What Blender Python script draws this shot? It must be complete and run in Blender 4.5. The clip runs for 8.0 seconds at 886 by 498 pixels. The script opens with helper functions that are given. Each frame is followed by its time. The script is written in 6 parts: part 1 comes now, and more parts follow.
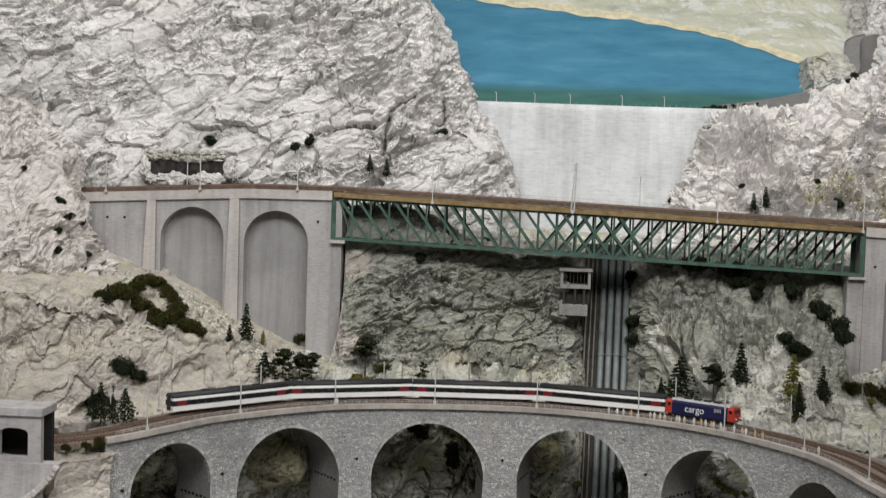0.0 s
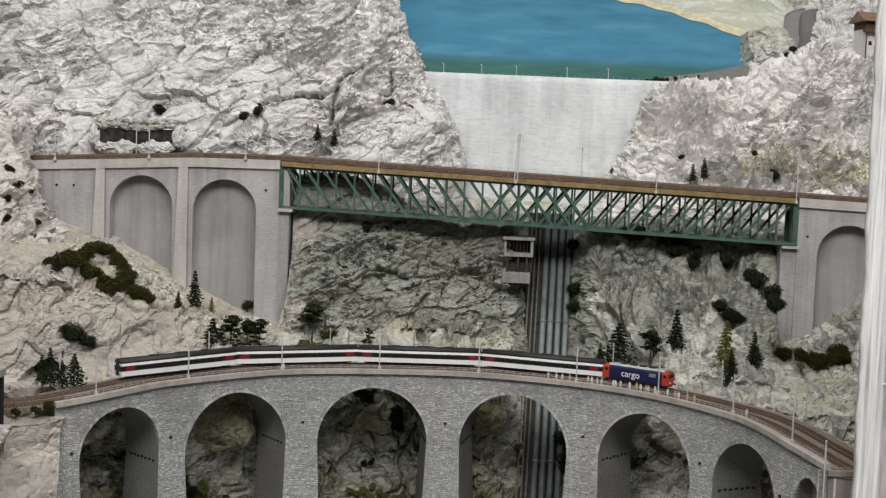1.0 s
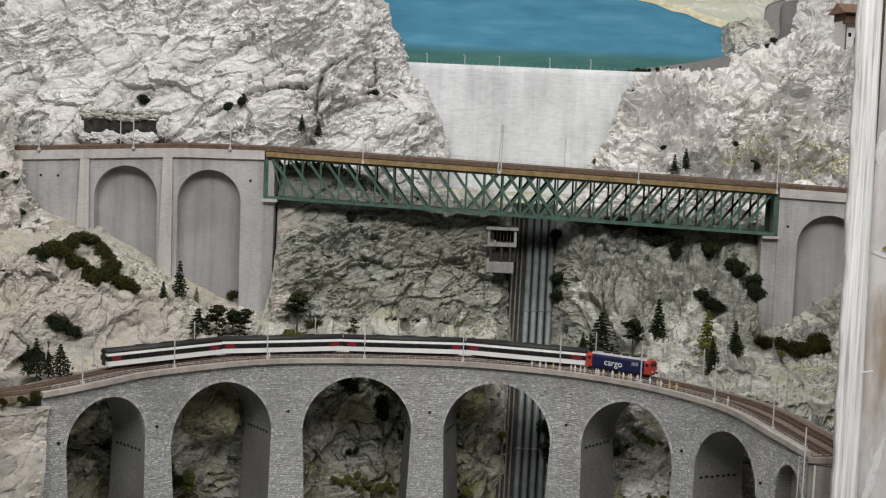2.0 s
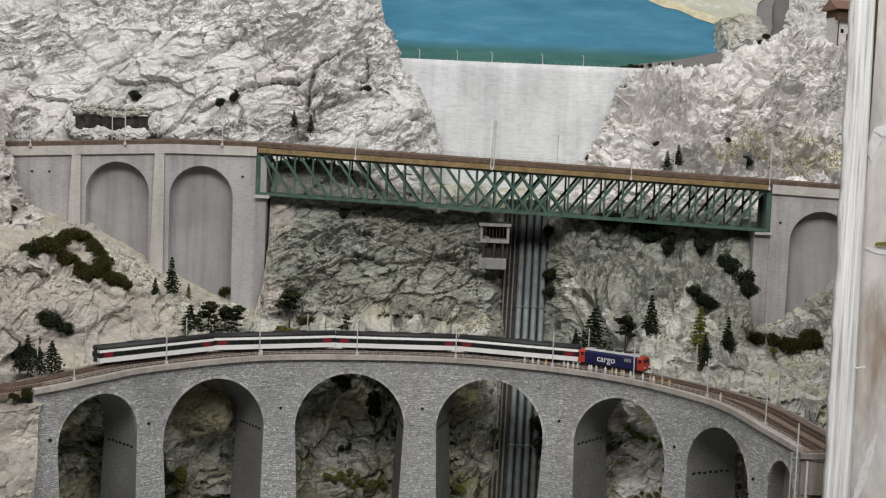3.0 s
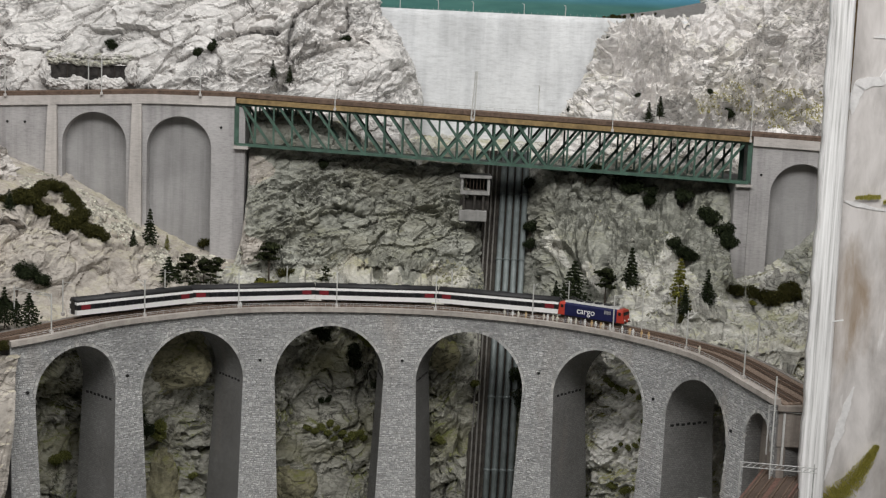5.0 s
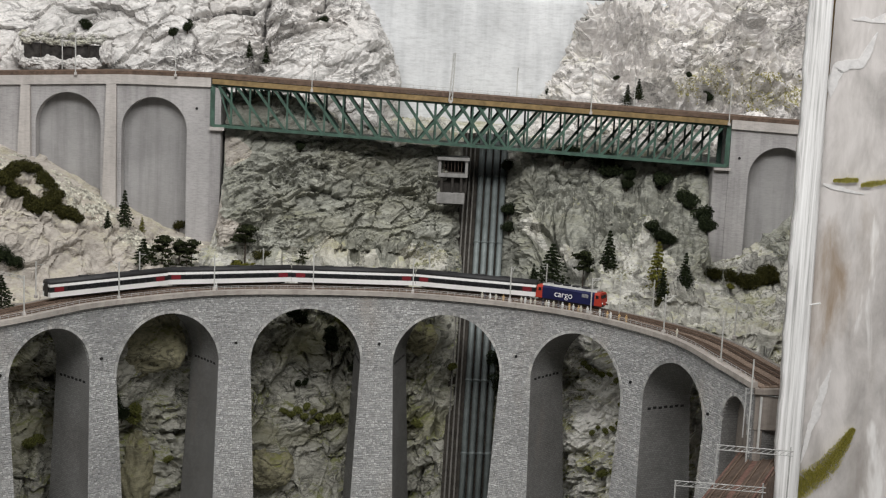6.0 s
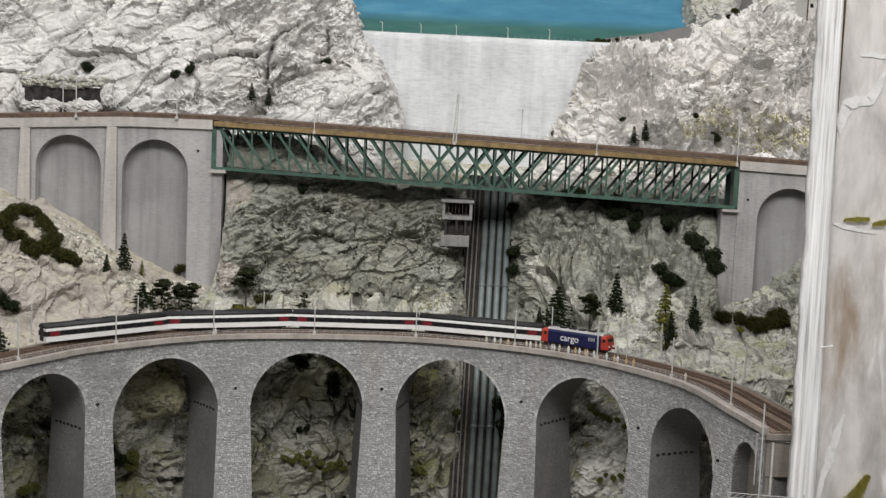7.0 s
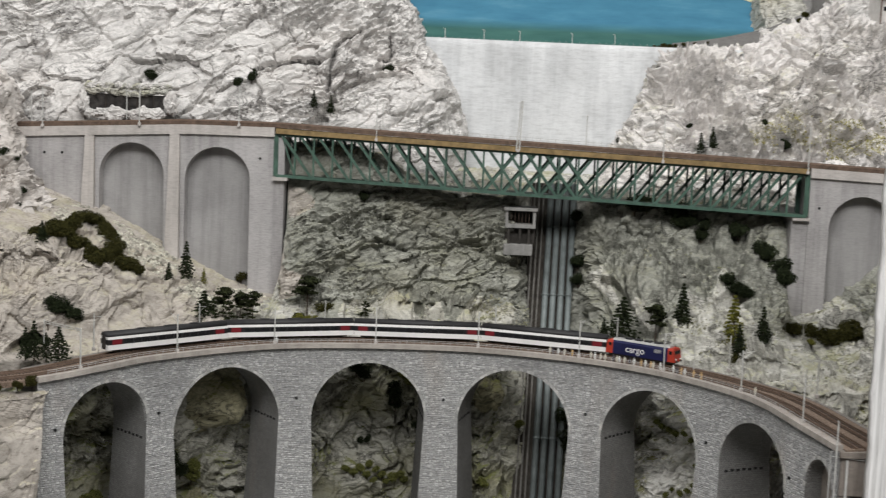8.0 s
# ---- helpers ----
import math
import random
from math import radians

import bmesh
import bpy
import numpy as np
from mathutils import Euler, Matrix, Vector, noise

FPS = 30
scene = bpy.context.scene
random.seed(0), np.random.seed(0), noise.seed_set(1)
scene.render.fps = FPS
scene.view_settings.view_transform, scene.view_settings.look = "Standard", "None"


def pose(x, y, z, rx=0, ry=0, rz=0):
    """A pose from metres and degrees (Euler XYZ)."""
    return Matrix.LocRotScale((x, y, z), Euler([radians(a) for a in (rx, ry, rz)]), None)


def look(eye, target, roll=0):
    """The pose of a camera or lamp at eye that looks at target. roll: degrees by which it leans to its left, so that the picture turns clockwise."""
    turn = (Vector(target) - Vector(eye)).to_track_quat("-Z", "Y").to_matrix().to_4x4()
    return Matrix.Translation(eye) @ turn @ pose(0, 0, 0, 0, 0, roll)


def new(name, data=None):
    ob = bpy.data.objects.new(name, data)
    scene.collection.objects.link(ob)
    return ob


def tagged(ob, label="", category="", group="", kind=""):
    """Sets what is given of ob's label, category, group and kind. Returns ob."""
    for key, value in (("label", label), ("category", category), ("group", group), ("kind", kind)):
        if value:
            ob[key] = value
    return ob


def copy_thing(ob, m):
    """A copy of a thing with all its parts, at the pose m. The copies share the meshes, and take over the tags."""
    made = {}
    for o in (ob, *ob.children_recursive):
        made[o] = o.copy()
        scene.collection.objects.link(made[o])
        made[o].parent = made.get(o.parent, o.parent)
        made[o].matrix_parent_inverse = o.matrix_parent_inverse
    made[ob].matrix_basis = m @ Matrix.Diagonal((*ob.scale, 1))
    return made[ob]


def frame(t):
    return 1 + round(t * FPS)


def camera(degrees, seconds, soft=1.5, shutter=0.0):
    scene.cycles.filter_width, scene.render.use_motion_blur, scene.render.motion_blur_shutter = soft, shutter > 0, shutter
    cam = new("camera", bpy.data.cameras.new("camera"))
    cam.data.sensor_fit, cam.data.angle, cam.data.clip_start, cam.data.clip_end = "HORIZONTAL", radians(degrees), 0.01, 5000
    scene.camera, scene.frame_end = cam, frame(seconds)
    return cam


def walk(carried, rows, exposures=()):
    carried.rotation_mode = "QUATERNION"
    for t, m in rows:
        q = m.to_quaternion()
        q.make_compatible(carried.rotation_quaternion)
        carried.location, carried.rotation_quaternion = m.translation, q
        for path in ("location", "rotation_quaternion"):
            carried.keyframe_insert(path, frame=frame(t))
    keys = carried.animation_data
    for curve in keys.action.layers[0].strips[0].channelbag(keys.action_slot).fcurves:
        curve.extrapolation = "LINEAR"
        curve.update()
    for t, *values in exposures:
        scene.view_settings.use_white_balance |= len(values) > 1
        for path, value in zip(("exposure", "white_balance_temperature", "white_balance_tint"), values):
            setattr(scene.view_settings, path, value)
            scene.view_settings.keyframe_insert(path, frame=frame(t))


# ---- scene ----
# Camera: a hand-held zoom shot of a railway model, about three metres away; world in true model metres.
cam = camera(39.2, 8.0, soft=1.2, shutter=0.5)
PATH = [
    (0, (-0.025, 0.081, 1.589), (-0.141, 2.075, 1.483), 1.8),
    (0.2, (-0.015, 0.064, 1.5905), (-0.133, 2.056, 1.4625), 1.9),
    (0.5, (0.0, 0.041, 1.593), (-0.098, 2.033, 1.448), 2.0),
    (0.7, (0.003, 0.029, 1.5955), (-0.069, 2.022, 1.4495), 2.0),
    (1, (0.006, 0.014, 1.599), (-0.038, 2.008, 1.442), 2.1),
    (1.5, (-0.002, -0.007, 1.603), (-0.026, 1.986, 1.433), 2.15),
    (3, (-0.003, -0.002, 1.601), (-0.003, 1.99, 1.423), 2.15),
    (3.5, (-0.002, 0.0, 1.603), (-0.001, 1.99, 1.4095), 2.2),
    (4, (0.001, 0.007, 1.605), (0.011, 1.996, 1.391), 2.3),
    (4.5, (0.002, 0.01, 1.605), (0.019, 1.996, 1.37), 2.3),
    (6, (0.007, 0.026, 1.6), (0.073, 2.005, 1.319), 2.6),
    (6.5, (0.018, 0.056, 1.591), (0.089, 2.037, 1.326), 2.7),
    (7, (0.024, 0.074, 1.585), (0.071, 2.062, 1.378), 2.4),
    (7.5, (0.025, 0.078, 1.583), (0.036, 2.069, 1.391), 2.3),
    (8, (0.021, 0.114, 1.59), (-0.031, 2.103, 1.387), 2.3),
]
walk(cam, [(t, look(eye, target, roll)) for t, eye, target, roll in PATH],
     [(0, .03), (1.5, 0), (4.5, -.03), (6, .08), (8, .10)])

# ---------------------------------------------------------------- light
world = bpy.data.worlds.new("hall_air")
world.use_nodes = True
world.node_tree.nodes["Background"].inputs[0].default_value = (0.8, 0.9, 1.0, 1)
world.node_tree.nodes["Background"].inputs[1].default_value = 0.035
scene.world = world
scene.view_settings.exposure = 0.0


def ceiling_lamp(x, y, z, w, h, watts, target, colour=(1.0, 0.985, 0.965)):
    data = bpy.data.lights.new("ceiling_lamp", "AREA")
    data.shape, data.size, data.size_y, data.energy, data.color = "RECTANGLE", w, h, watts, colour
    ob = new("ceiling_lamp", data)
    ob.matrix_world = look((x, y, z), target)
    return ob


# The hall's rows of ceiling lamps: over the visitors' aisle and over the layout.
ceiling_lamp(-1.1, -0.35, 4.3, 2.0, 1.3, 106, (-0.3, 3.2, 1.3))
ceiling_lamp(1.1, -0.35, 4.3, 2.0, 1.3, 106, (0.3, 3.2, 1.3))
ceiling_lamp(0.2, 2.2, 4.3, 3.2, 1.4, 44, (0.2, 3.3, 1.0))

# ---------------------------------------------------------------- materials
def nodes_of(name):
    m = bpy.data.materials.new(name)
    m.use_nodes = True
    nt = m.node_tree
    return m, nt, nt.nodes["Principled BSDF"]


def add(nt, kind, **inputs):
    n = nt.nodes.new(kind)
    for key, value in inputs.items():
        n.inputs[key.replace("_", " ")].default_value = value
    return n


def ramp(nt, source, stops):
    r = nt.nodes.new("ShaderNodeValToRGB")
    els = r.color_ramp.elements
    while len(els) < len(stops):
        els.new(0.5)
    for e, (p, c) in zip(els, stops):
        e.position, e.color = p, (*c, 1)
    nt.links.new(source, r.inputs[0])
    return r.outputs[0]


def coords(nt, scale=(1, 1, 1), turn=(0, 0, 0), kind="Object"):
    tc, mp = nt.nodes.new("ShaderNodeTexCoord"), nt.nodes.new("ShaderNodeMapping")
    mp.inputs["Scale"].default_value = scale
    mp.inputs["Rotation"].default_value = [radians(a) for a in turn]
    nt.links.new(tc.outputs[kind], mp.inputs[0])
    return mp.outputs[0]


def noise_of(nt, vec, scale, detail=6, rough=0.6, warp=0.0):
    n = add(nt, "ShaderNodeTexNoise", Scale=scale, Detail=detail, Roughness=rough, Distortion=warp)
    nt.links.new(vec, n.inputs["Vector"])
    return n.outputs["Fac"]


def blend(nt, fac, a, b, how="MIX"):
    n = nt.nodes.new("ShaderNodeMix")
    n.data_type, n.blend_type = "RGBA", how
    for socket, value in ((n.inputs[0], fac), (n.inputs[6], a), (n.inputs[7], b)):
        if isinstance(value, (int, float)):
            socket.default_value = value
        elif isinstance(value, tuple):
            socket.default_value = (*value, 1)
        else:
            nt.links.new(value, socket)
    return n.outputs[2]


def bump(nt, bsdf, height, strength=0.3, distance=0.002):
    b = add(nt, "ShaderNodeBump", Strength=strength, Distance=distance)
    nt.links.new(height, b.inputs["Height"])
    nt.links.new(b.outputs[0], bsdf.inputs["Normal"])


BLACK, WHITE = (0, 0, 0), (1, 1, 1)


def rock_material(name, light, mid, dark, stain, stain_amount=0.35, turn=(0, 25, 0), moss=None, moss_amount=0.0):
    """Painted plaster rock: pale dry-brushed body, grey washes in thin veins, faint coloured stains."""
    m, nt, bsdf = nodes_of(name)
    vec = coords(nt, (1, 1, 1.5), turn)
    wide = ramp(nt, noise_of(nt, vec, 5, 6, 0.6, 0.5), [(0.30, mid), (0.62, light)])
    fine = ramp(nt, noise_of(nt, coords(nt, (1, 1, 2.0), turn), 30, 9, 0.72, 0.9), [(0.33, dark), (0.45, mid), (0.56, light), (0.72, tuple(min(1, c * 1.12) for c in light))])
    body = blend(nt, 0.42, wide, fine)
    vein = ramp(nt, noise_of(nt, coords(nt, (1, 1, 2.2), turn), 12, 7, 0.68, 1.2), [(0.46, BLACK), (0.495, WHITE), (0.505, WHITE), (0.54, BLACK)])
    patch = ramp(nt, noise_of(nt, vec, 5, 5, 0.6), [(0.42, BLACK), (0.60, (0.85, 0.85, 0.85))])
    thin = add(nt, "ShaderNodeMath")
    thin.operation = "MULTIPLY"
    nt.links.new(vein, thin.inputs[0])
    nt.links.new(patch, thin.inputs[1])
    col = blend(nt, thin.outputs[0], body, dark)
    speck = ramp(nt, noise_of(nt, vec, 110, 6, 0.75), [(0.37, dark), (0.49, WHITE)])
    col = blend(nt, 0.28, col, speck, "MULTIPLY")
    st = ramp(nt, noise_of(nt, vec, 3.2, 4, 0.55), [(0.52, BLACK), (0.72, WHITE)])
    amount = add(nt, "ShaderNodeMath")
    amount.operation = "MULTIPLY"
    amount.inputs[1].default_value = stain_amount
    nt.links.new(st, amount.inputs[0])
    col = blend(nt, amount.outputs[0], col, stain)
    if moss:
        geo = nt.nodes.new("ShaderNodeNewGeometry")
        up = nt.nodes.new("ShaderNodeSeparateXYZ")
        nt.links.new(geo.outputs["Normal"], up.inputs[0])
        flat = ramp(nt, up.outputs["Z"], [(0.35, BLACK), (0.75, WHITE)])
        mo = ramp(nt, noise_of(nt, vec, 14, 7, 0.7), [(0.46, BLACK), (0.58, WHITE)])
        both = add(nt, "ShaderNodeMath")
        both.operation = "MULTIPLY"
        nt.links.new(flat, both.inputs[0])
        nt.links.new(mo, both.inputs[1])
        k = add(nt, "ShaderNodeMath")
        k.operation = "MULTIPLY"
        k.inputs[1].default_value = moss_amount
        nt.links.new(both.outputs[0], k.inputs[0])
        col = blend(nt, k.outputs[0], col, moss)
    nt.links.new(col, bsdf.inputs["Base Color"])
    bsdf.inputs["Roughness"].default_value = 0.9
    bsdf.inputs["Specular IOR Level"].default_value = 0.25
    bump(nt, bsdf, noise_of(nt, coords(nt, (1, 1, 1.8), turn), 120, 6, 0.7, 0.5), 0.4, 0.003)
    return m


def plain(name, colour, rough=0.6, metal=0.0, vary=0.12, scale=60, relief=0.15, spec=0.4):
    """A painted or plastic surface with faint unevenness."""
    m, nt, bsdf = nodes_of(name)
    vec = coords(nt)
    lo = tuple(c * (1 - vary * 2) for c in colour)
    hi = tuple(min(1, c * (1 + vary)) for c in colour)
    col = ramp(nt, noise_of(nt, vec, scale, 5, 0.65), [(0.3, lo), (0.6, colour), (0.8, hi)])
    nt.links.new(col, bsdf.inputs["Base Color"])
    bsdf.inputs["Roughness"].default_value, bsdf.inputs["Metallic"].default_value = rough, metal
    bsdf.inputs["Specular IOR Level"].default_value = spec
    if relief:
        bump(nt, bsdf, noise_of(nt, vec, scale * 6, 4, 0.6), relief, 0.001)
    return m


def concrete(name, colour, streak=0.35, grit=0.45, scale=1.0):
    """Model concrete: rain streaks running down, cloudy grey, fine board marks."""
    m, nt, bsdf = nodes_of(name)
    lo = tuple(c * 0.72 for c in colour)
    cloud = ramp(nt, noise_of(nt, coords(nt), 7 * scale, 7, 0.62), [(0.3, lo), (0.65, colour)])
    run = ramp(nt, noise_of(nt, coords(nt, (1, 1, 0.06)), 42 * scale, 6, 0.65), [(0.36, lo), (0.56, WHITE)])
    col = blend(nt, streak, cloud, run, "MULTIPLY")
    grain = ramp(nt, noise_of(nt, coords(nt, (0.35, 1, 1.6)), 170 * scale, 5, 0.7), [(0.3, (0.55, 0.55, 0.55)), (0.55, WHITE)])
    col = blend(nt, grit, col, grain, "MULTIPLY")
    nt.links.new(col, bsdf.inputs["Base Color"])
    bsdf.inputs["Roughness"].default_value = 0.85
    bsdf.inputs["Specular IOR Level"].default_value = 0.3
    bump(nt, bsdf, noise_of(nt, coords(nt, (0.4, 1, 1.5)), 200 * scale, 5, 0.7), 0.25 + 0.4 * grit, 0.0015)
    return m


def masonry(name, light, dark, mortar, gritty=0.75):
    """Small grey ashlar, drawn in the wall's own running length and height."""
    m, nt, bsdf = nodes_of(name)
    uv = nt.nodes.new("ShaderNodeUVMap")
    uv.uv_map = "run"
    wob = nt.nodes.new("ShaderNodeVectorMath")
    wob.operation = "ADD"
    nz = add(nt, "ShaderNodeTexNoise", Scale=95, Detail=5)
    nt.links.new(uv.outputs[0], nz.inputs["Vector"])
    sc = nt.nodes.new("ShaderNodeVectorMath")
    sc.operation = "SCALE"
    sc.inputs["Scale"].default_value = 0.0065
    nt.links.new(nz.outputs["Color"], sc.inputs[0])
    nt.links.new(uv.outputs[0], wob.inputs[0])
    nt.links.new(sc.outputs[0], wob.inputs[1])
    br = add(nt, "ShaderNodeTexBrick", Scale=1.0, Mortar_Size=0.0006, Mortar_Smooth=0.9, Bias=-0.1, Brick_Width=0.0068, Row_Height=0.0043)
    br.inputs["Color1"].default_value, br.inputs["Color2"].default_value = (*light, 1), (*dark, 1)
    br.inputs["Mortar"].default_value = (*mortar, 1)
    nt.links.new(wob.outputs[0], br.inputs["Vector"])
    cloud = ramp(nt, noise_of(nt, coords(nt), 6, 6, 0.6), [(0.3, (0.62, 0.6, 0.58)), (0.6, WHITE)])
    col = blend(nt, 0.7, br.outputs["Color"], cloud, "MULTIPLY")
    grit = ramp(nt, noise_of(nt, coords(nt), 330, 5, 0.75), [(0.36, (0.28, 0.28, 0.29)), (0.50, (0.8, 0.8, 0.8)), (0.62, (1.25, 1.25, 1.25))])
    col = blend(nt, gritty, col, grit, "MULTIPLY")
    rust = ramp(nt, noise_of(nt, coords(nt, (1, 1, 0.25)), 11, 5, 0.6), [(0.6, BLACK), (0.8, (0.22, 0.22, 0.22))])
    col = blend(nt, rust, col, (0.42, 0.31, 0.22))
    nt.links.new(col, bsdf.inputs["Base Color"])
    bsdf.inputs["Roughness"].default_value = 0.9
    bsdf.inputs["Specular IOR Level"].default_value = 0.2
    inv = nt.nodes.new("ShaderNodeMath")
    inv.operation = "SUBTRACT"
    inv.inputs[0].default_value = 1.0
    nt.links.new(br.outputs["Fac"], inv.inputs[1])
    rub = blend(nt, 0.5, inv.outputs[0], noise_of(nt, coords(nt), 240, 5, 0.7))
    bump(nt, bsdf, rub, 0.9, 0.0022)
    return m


def stone_piece(name, dark, mid, light, by_object=False):
    """Rough-cut grey stone whose tone changes from piece to piece."""
    m, nt, bsdf = nodes_of(name)
    if by_object:
        tone = nt.nodes.new("ShaderNodeObjectInfo").outputs["Random"]
    else:
        tone = nt.nodes.new("ShaderNodeNewGeometry").outputs["Random Per Island"]
    base = ramp(nt, tone, [(0.0, dark), (0.35, mid), (0.8, light), (1.0, tuple(c * 1.15 for c in light))])
    cloud = ramp(nt, noise_of(nt, coords(nt), 6, 6, 0.6), [(0.28, (0.60, 0.60, 0.61)), (0.58, WHITE)])
    col = blend(nt, 0.85, base, cloud, "MULTIPLY")
    grit = ramp(nt, noise_of(nt, coords(nt), 420, 4, 0.7), [(0.34, (0.5, 0.5, 0.51)), (0.56, WHITE)])
    col = blend(nt, 0.6, col, grit, "MULTIPLY")
    rust = ramp(nt, noise_of(nt, coords(nt, (1, 1, 0.3)), 9, 5, 0.6), [(0.56, BLACK), (0.74, (0.45, 0.45, 0.45))])
    nt.links.new(blend(nt, rust, col, (0.40, 0.325, 0.26)), bsdf.inputs["Base Color"])
    bsdf.inputs["Roughness"].default_value = 0.9
    bsdf.inputs["Specular IOR Level"].default_value = 0.2
    bump(nt, bsdf, noise_of(nt, coords(nt), 300, 5, 0.7), 0.5, 0.0012)
    return m


RUBBLE = stone_piece("grey_rubble_stone", (0.36, 0.364, 0.366), (0.47, 0.475, 0.475), (0.59, 0.592, 0.588))
RING_STONE = stone_piece("grey_ring_stone", (0.34, 0.34, 0.335), (0.44, 0.44, 0.432), (0.56, 0.555, 0.54), True)
MORTAR = plain("grey_mortar", (0.36, 0.357, 0.35), 0.95, 0.0, 0.25, 120, 0.3)
ROCK_WHITE = rock_material("plaster_rock_pale", (0.81, 0.79, 0.772), (0.53, 0.518, 0.505), (0.155, 0.15, 0.145), (0.60, 0.53, 0.48), 0.25)
ROCK_RIGHT = rock_material("plaster_rock_right", (0.90, 0.872, 0.855), (0.68, 0.655, 0.64), (0.17, 0.165, 0.155), (0.52, 0.49, 0.38), 0.22, (0, -30, 20), (0.36, 0.34, 0.12), 0.35)
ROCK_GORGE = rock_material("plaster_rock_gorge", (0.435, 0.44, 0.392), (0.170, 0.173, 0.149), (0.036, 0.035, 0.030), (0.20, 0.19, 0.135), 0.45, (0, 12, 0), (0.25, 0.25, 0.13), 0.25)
ROCK_SAND = rock_material("plaster_rock_sandy", (0.53, 0.49, 0.445), (0.35, 0.32, 0.285), (0.15, 0.135, 0.12), (0.42, 0.36, 0.285), 0.4, (0, 10, 0), (0.46, 0.44, 0.26), 0.3)
CONCRETE = concrete("grey_concrete", (0.495, 0.480, 0.480), 0.35, 0.55)
ROCK_SHELF = rock_material("plaster_rock_shelf", (0.68, 0.67, 0.625), (0.36, 0.355, 0.32), (0.09, 0.09, 0.08), (0.42, 0.38, 0.26), 0.4, (0, -40, 20), (0.33, 0.33, 0.13), 0.45)
# Smooth infill; the darker grey also stands in for the niches' shade.
NICHE_SHADE = concrete("smooth_niche_shaded", (0.385, 0.378, 0.378), 0.25, 0.25)
# Smooth inner-face stone; its dark tone also carries the shade under the arches.
JAMB = masonry("smooth_ashlar_shaded", (0.265, 0.263, 0.256), (0.20, 0.198, 0.193), (0.145, 0.143, 0.139), 0.12)
ROCK_SPUR = rock_material("plaster_rock_spur", (0.70, 0.665, 0.635), (0.49, 0.46, 0.435), (0.17, 0.155, 0.145), (0.50, 0.43, 0.36), 0.3, (0, 50, 0))
CONCRETE_PALE = concrete("pale_concrete", (0.58, 0.545, 0.52), 0.25)
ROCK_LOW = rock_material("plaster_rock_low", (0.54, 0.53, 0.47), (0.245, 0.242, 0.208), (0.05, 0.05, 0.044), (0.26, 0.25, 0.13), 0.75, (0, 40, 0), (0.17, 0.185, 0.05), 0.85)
DAM_WHITE = concrete("dam_concrete", (0.79, 0.805, 0.82), 0.34, scale=0.55)
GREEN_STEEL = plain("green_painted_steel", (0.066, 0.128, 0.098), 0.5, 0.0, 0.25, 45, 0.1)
# Same green with shade put into it for far girder, top chords and floor.
GREEN_SHADED = plain("green_steel_shaded", (0.032, 0.068, 0.052), 0.55, 0.0, 0.25, 45, 0.1)
RUST_BROWN = plain("rusty_ballast_brown", (0.135, 0.092, 0.068), 0.9, 0.0, 0.3, 90, 0.4)
OCHRE = plain("ochre_timber", (0.27, 0.188, 0.085), 0.8, 0.0, 0.25, 50, 0.3)
BALLAST = plain("brown_ballast", (0.27, 0.20, 0.155), 0.95, 0.0, 0.35, 300, 0.8)
SLEEPER = plain("dark_sleeper", (0.13, 0.095, 0.075), 0.85, 0.0, 0.25, 120, 0.2)
RAIL = plain("rusty_rail", (0.24, 0.17, 0.13), 0.5, 0.4, 0.2, 120, 0.1)
STEEL_GREY = plain("grey_painted_steel", (0.50, 0.50, 0.49), 0.5, 0.2, 0.15, 60, 0.1)
MAST = plain("pale_grey_mast", (0.60, 0.60, 0.58), 0.5, 0.2, 0.1, 60, 0.1)
PIPE = plain("blue_grey_pipe", (0.205, 0.235, 0.236), 0.5, 0.1, 0.2, 30, 0.1)
# Black that stands in for shade inside holes and openings.
DARK = plain("hollow_shade_black", (0.02, 0.02, 0.02), 0.9, 0.0, 0.2, 40, 0.0)
WALLPAINT = plain("hall_wall_paint", (0.48, 0.48, 0.475), 0.9, 0.0, 0.05, 3, 0.1)


# ---------------------------------------------------------------- mesh helpers
def mesh_object(name, bm, material, parent=None, smooth=False):
    me = bpy.data.meshes.new(name)
    bm.normal_update()
    bm.to_mesh(me)
    bm.free()
    for p in me.polygons:
        p.use_smooth = smooth
    for mat_ in material if isinstance(material, (list, tuple)) else [material]:
        me.materials.append(mat_)
    ob = new(name, me)
    if parent:
        ob.parent = parent
    return ob


def part(name, bm, material, parent, label="", smooth=False):
    ob = mesh_object(name, bm, material, parent, smooth)
    return tagged(ob, label) if label else ob


def share(name, mesh, parent, m=None):
    """Another object on the same mesh."""
    ob = new(name, mesh)
    ob.parent = parent
    if m is not None:
        ob.matrix_basis = m
    return ob


def thing(name, label, category, group="", kind="", at=(0, 0, 0)):
    ob = new(name)
    ob.empty_display_size = 0.01
    ob.matrix_basis = pose(*at) if not isinstance(at, Matrix) else at
    return tagged(ob, label, category, group, kind)


def box(bm, x0, x1, y0, y1, z0, z1, m=None, bevel=0.0):
    made = bmesh.ops.create_cube(bm, size=1)["verts"]
    for v in made:
        v.co = Vector((x0 + (v.co.x + 0.5) * (x1 - x0), y0 + (v.co.y + 0.5) * (y1 - y0), z0 + (v.co.z + 0.5) * (z1 - z0)))
    if bevel:
        edges = {e for v in made for e in v.link_edges}
        made = bmesh.ops.bevel(bm, geom=list(edges), offset=bevel, segments=1, affect="EDGES")["verts"]
    if m is not None:
        for v in set(made):
            v.co = m @ v.co
    return made


def boxed(*args, m=None, bevel=0.0):
    bm = bmesh.new()
    box(bm, *args, m=m, bevel=bevel)
    return bm


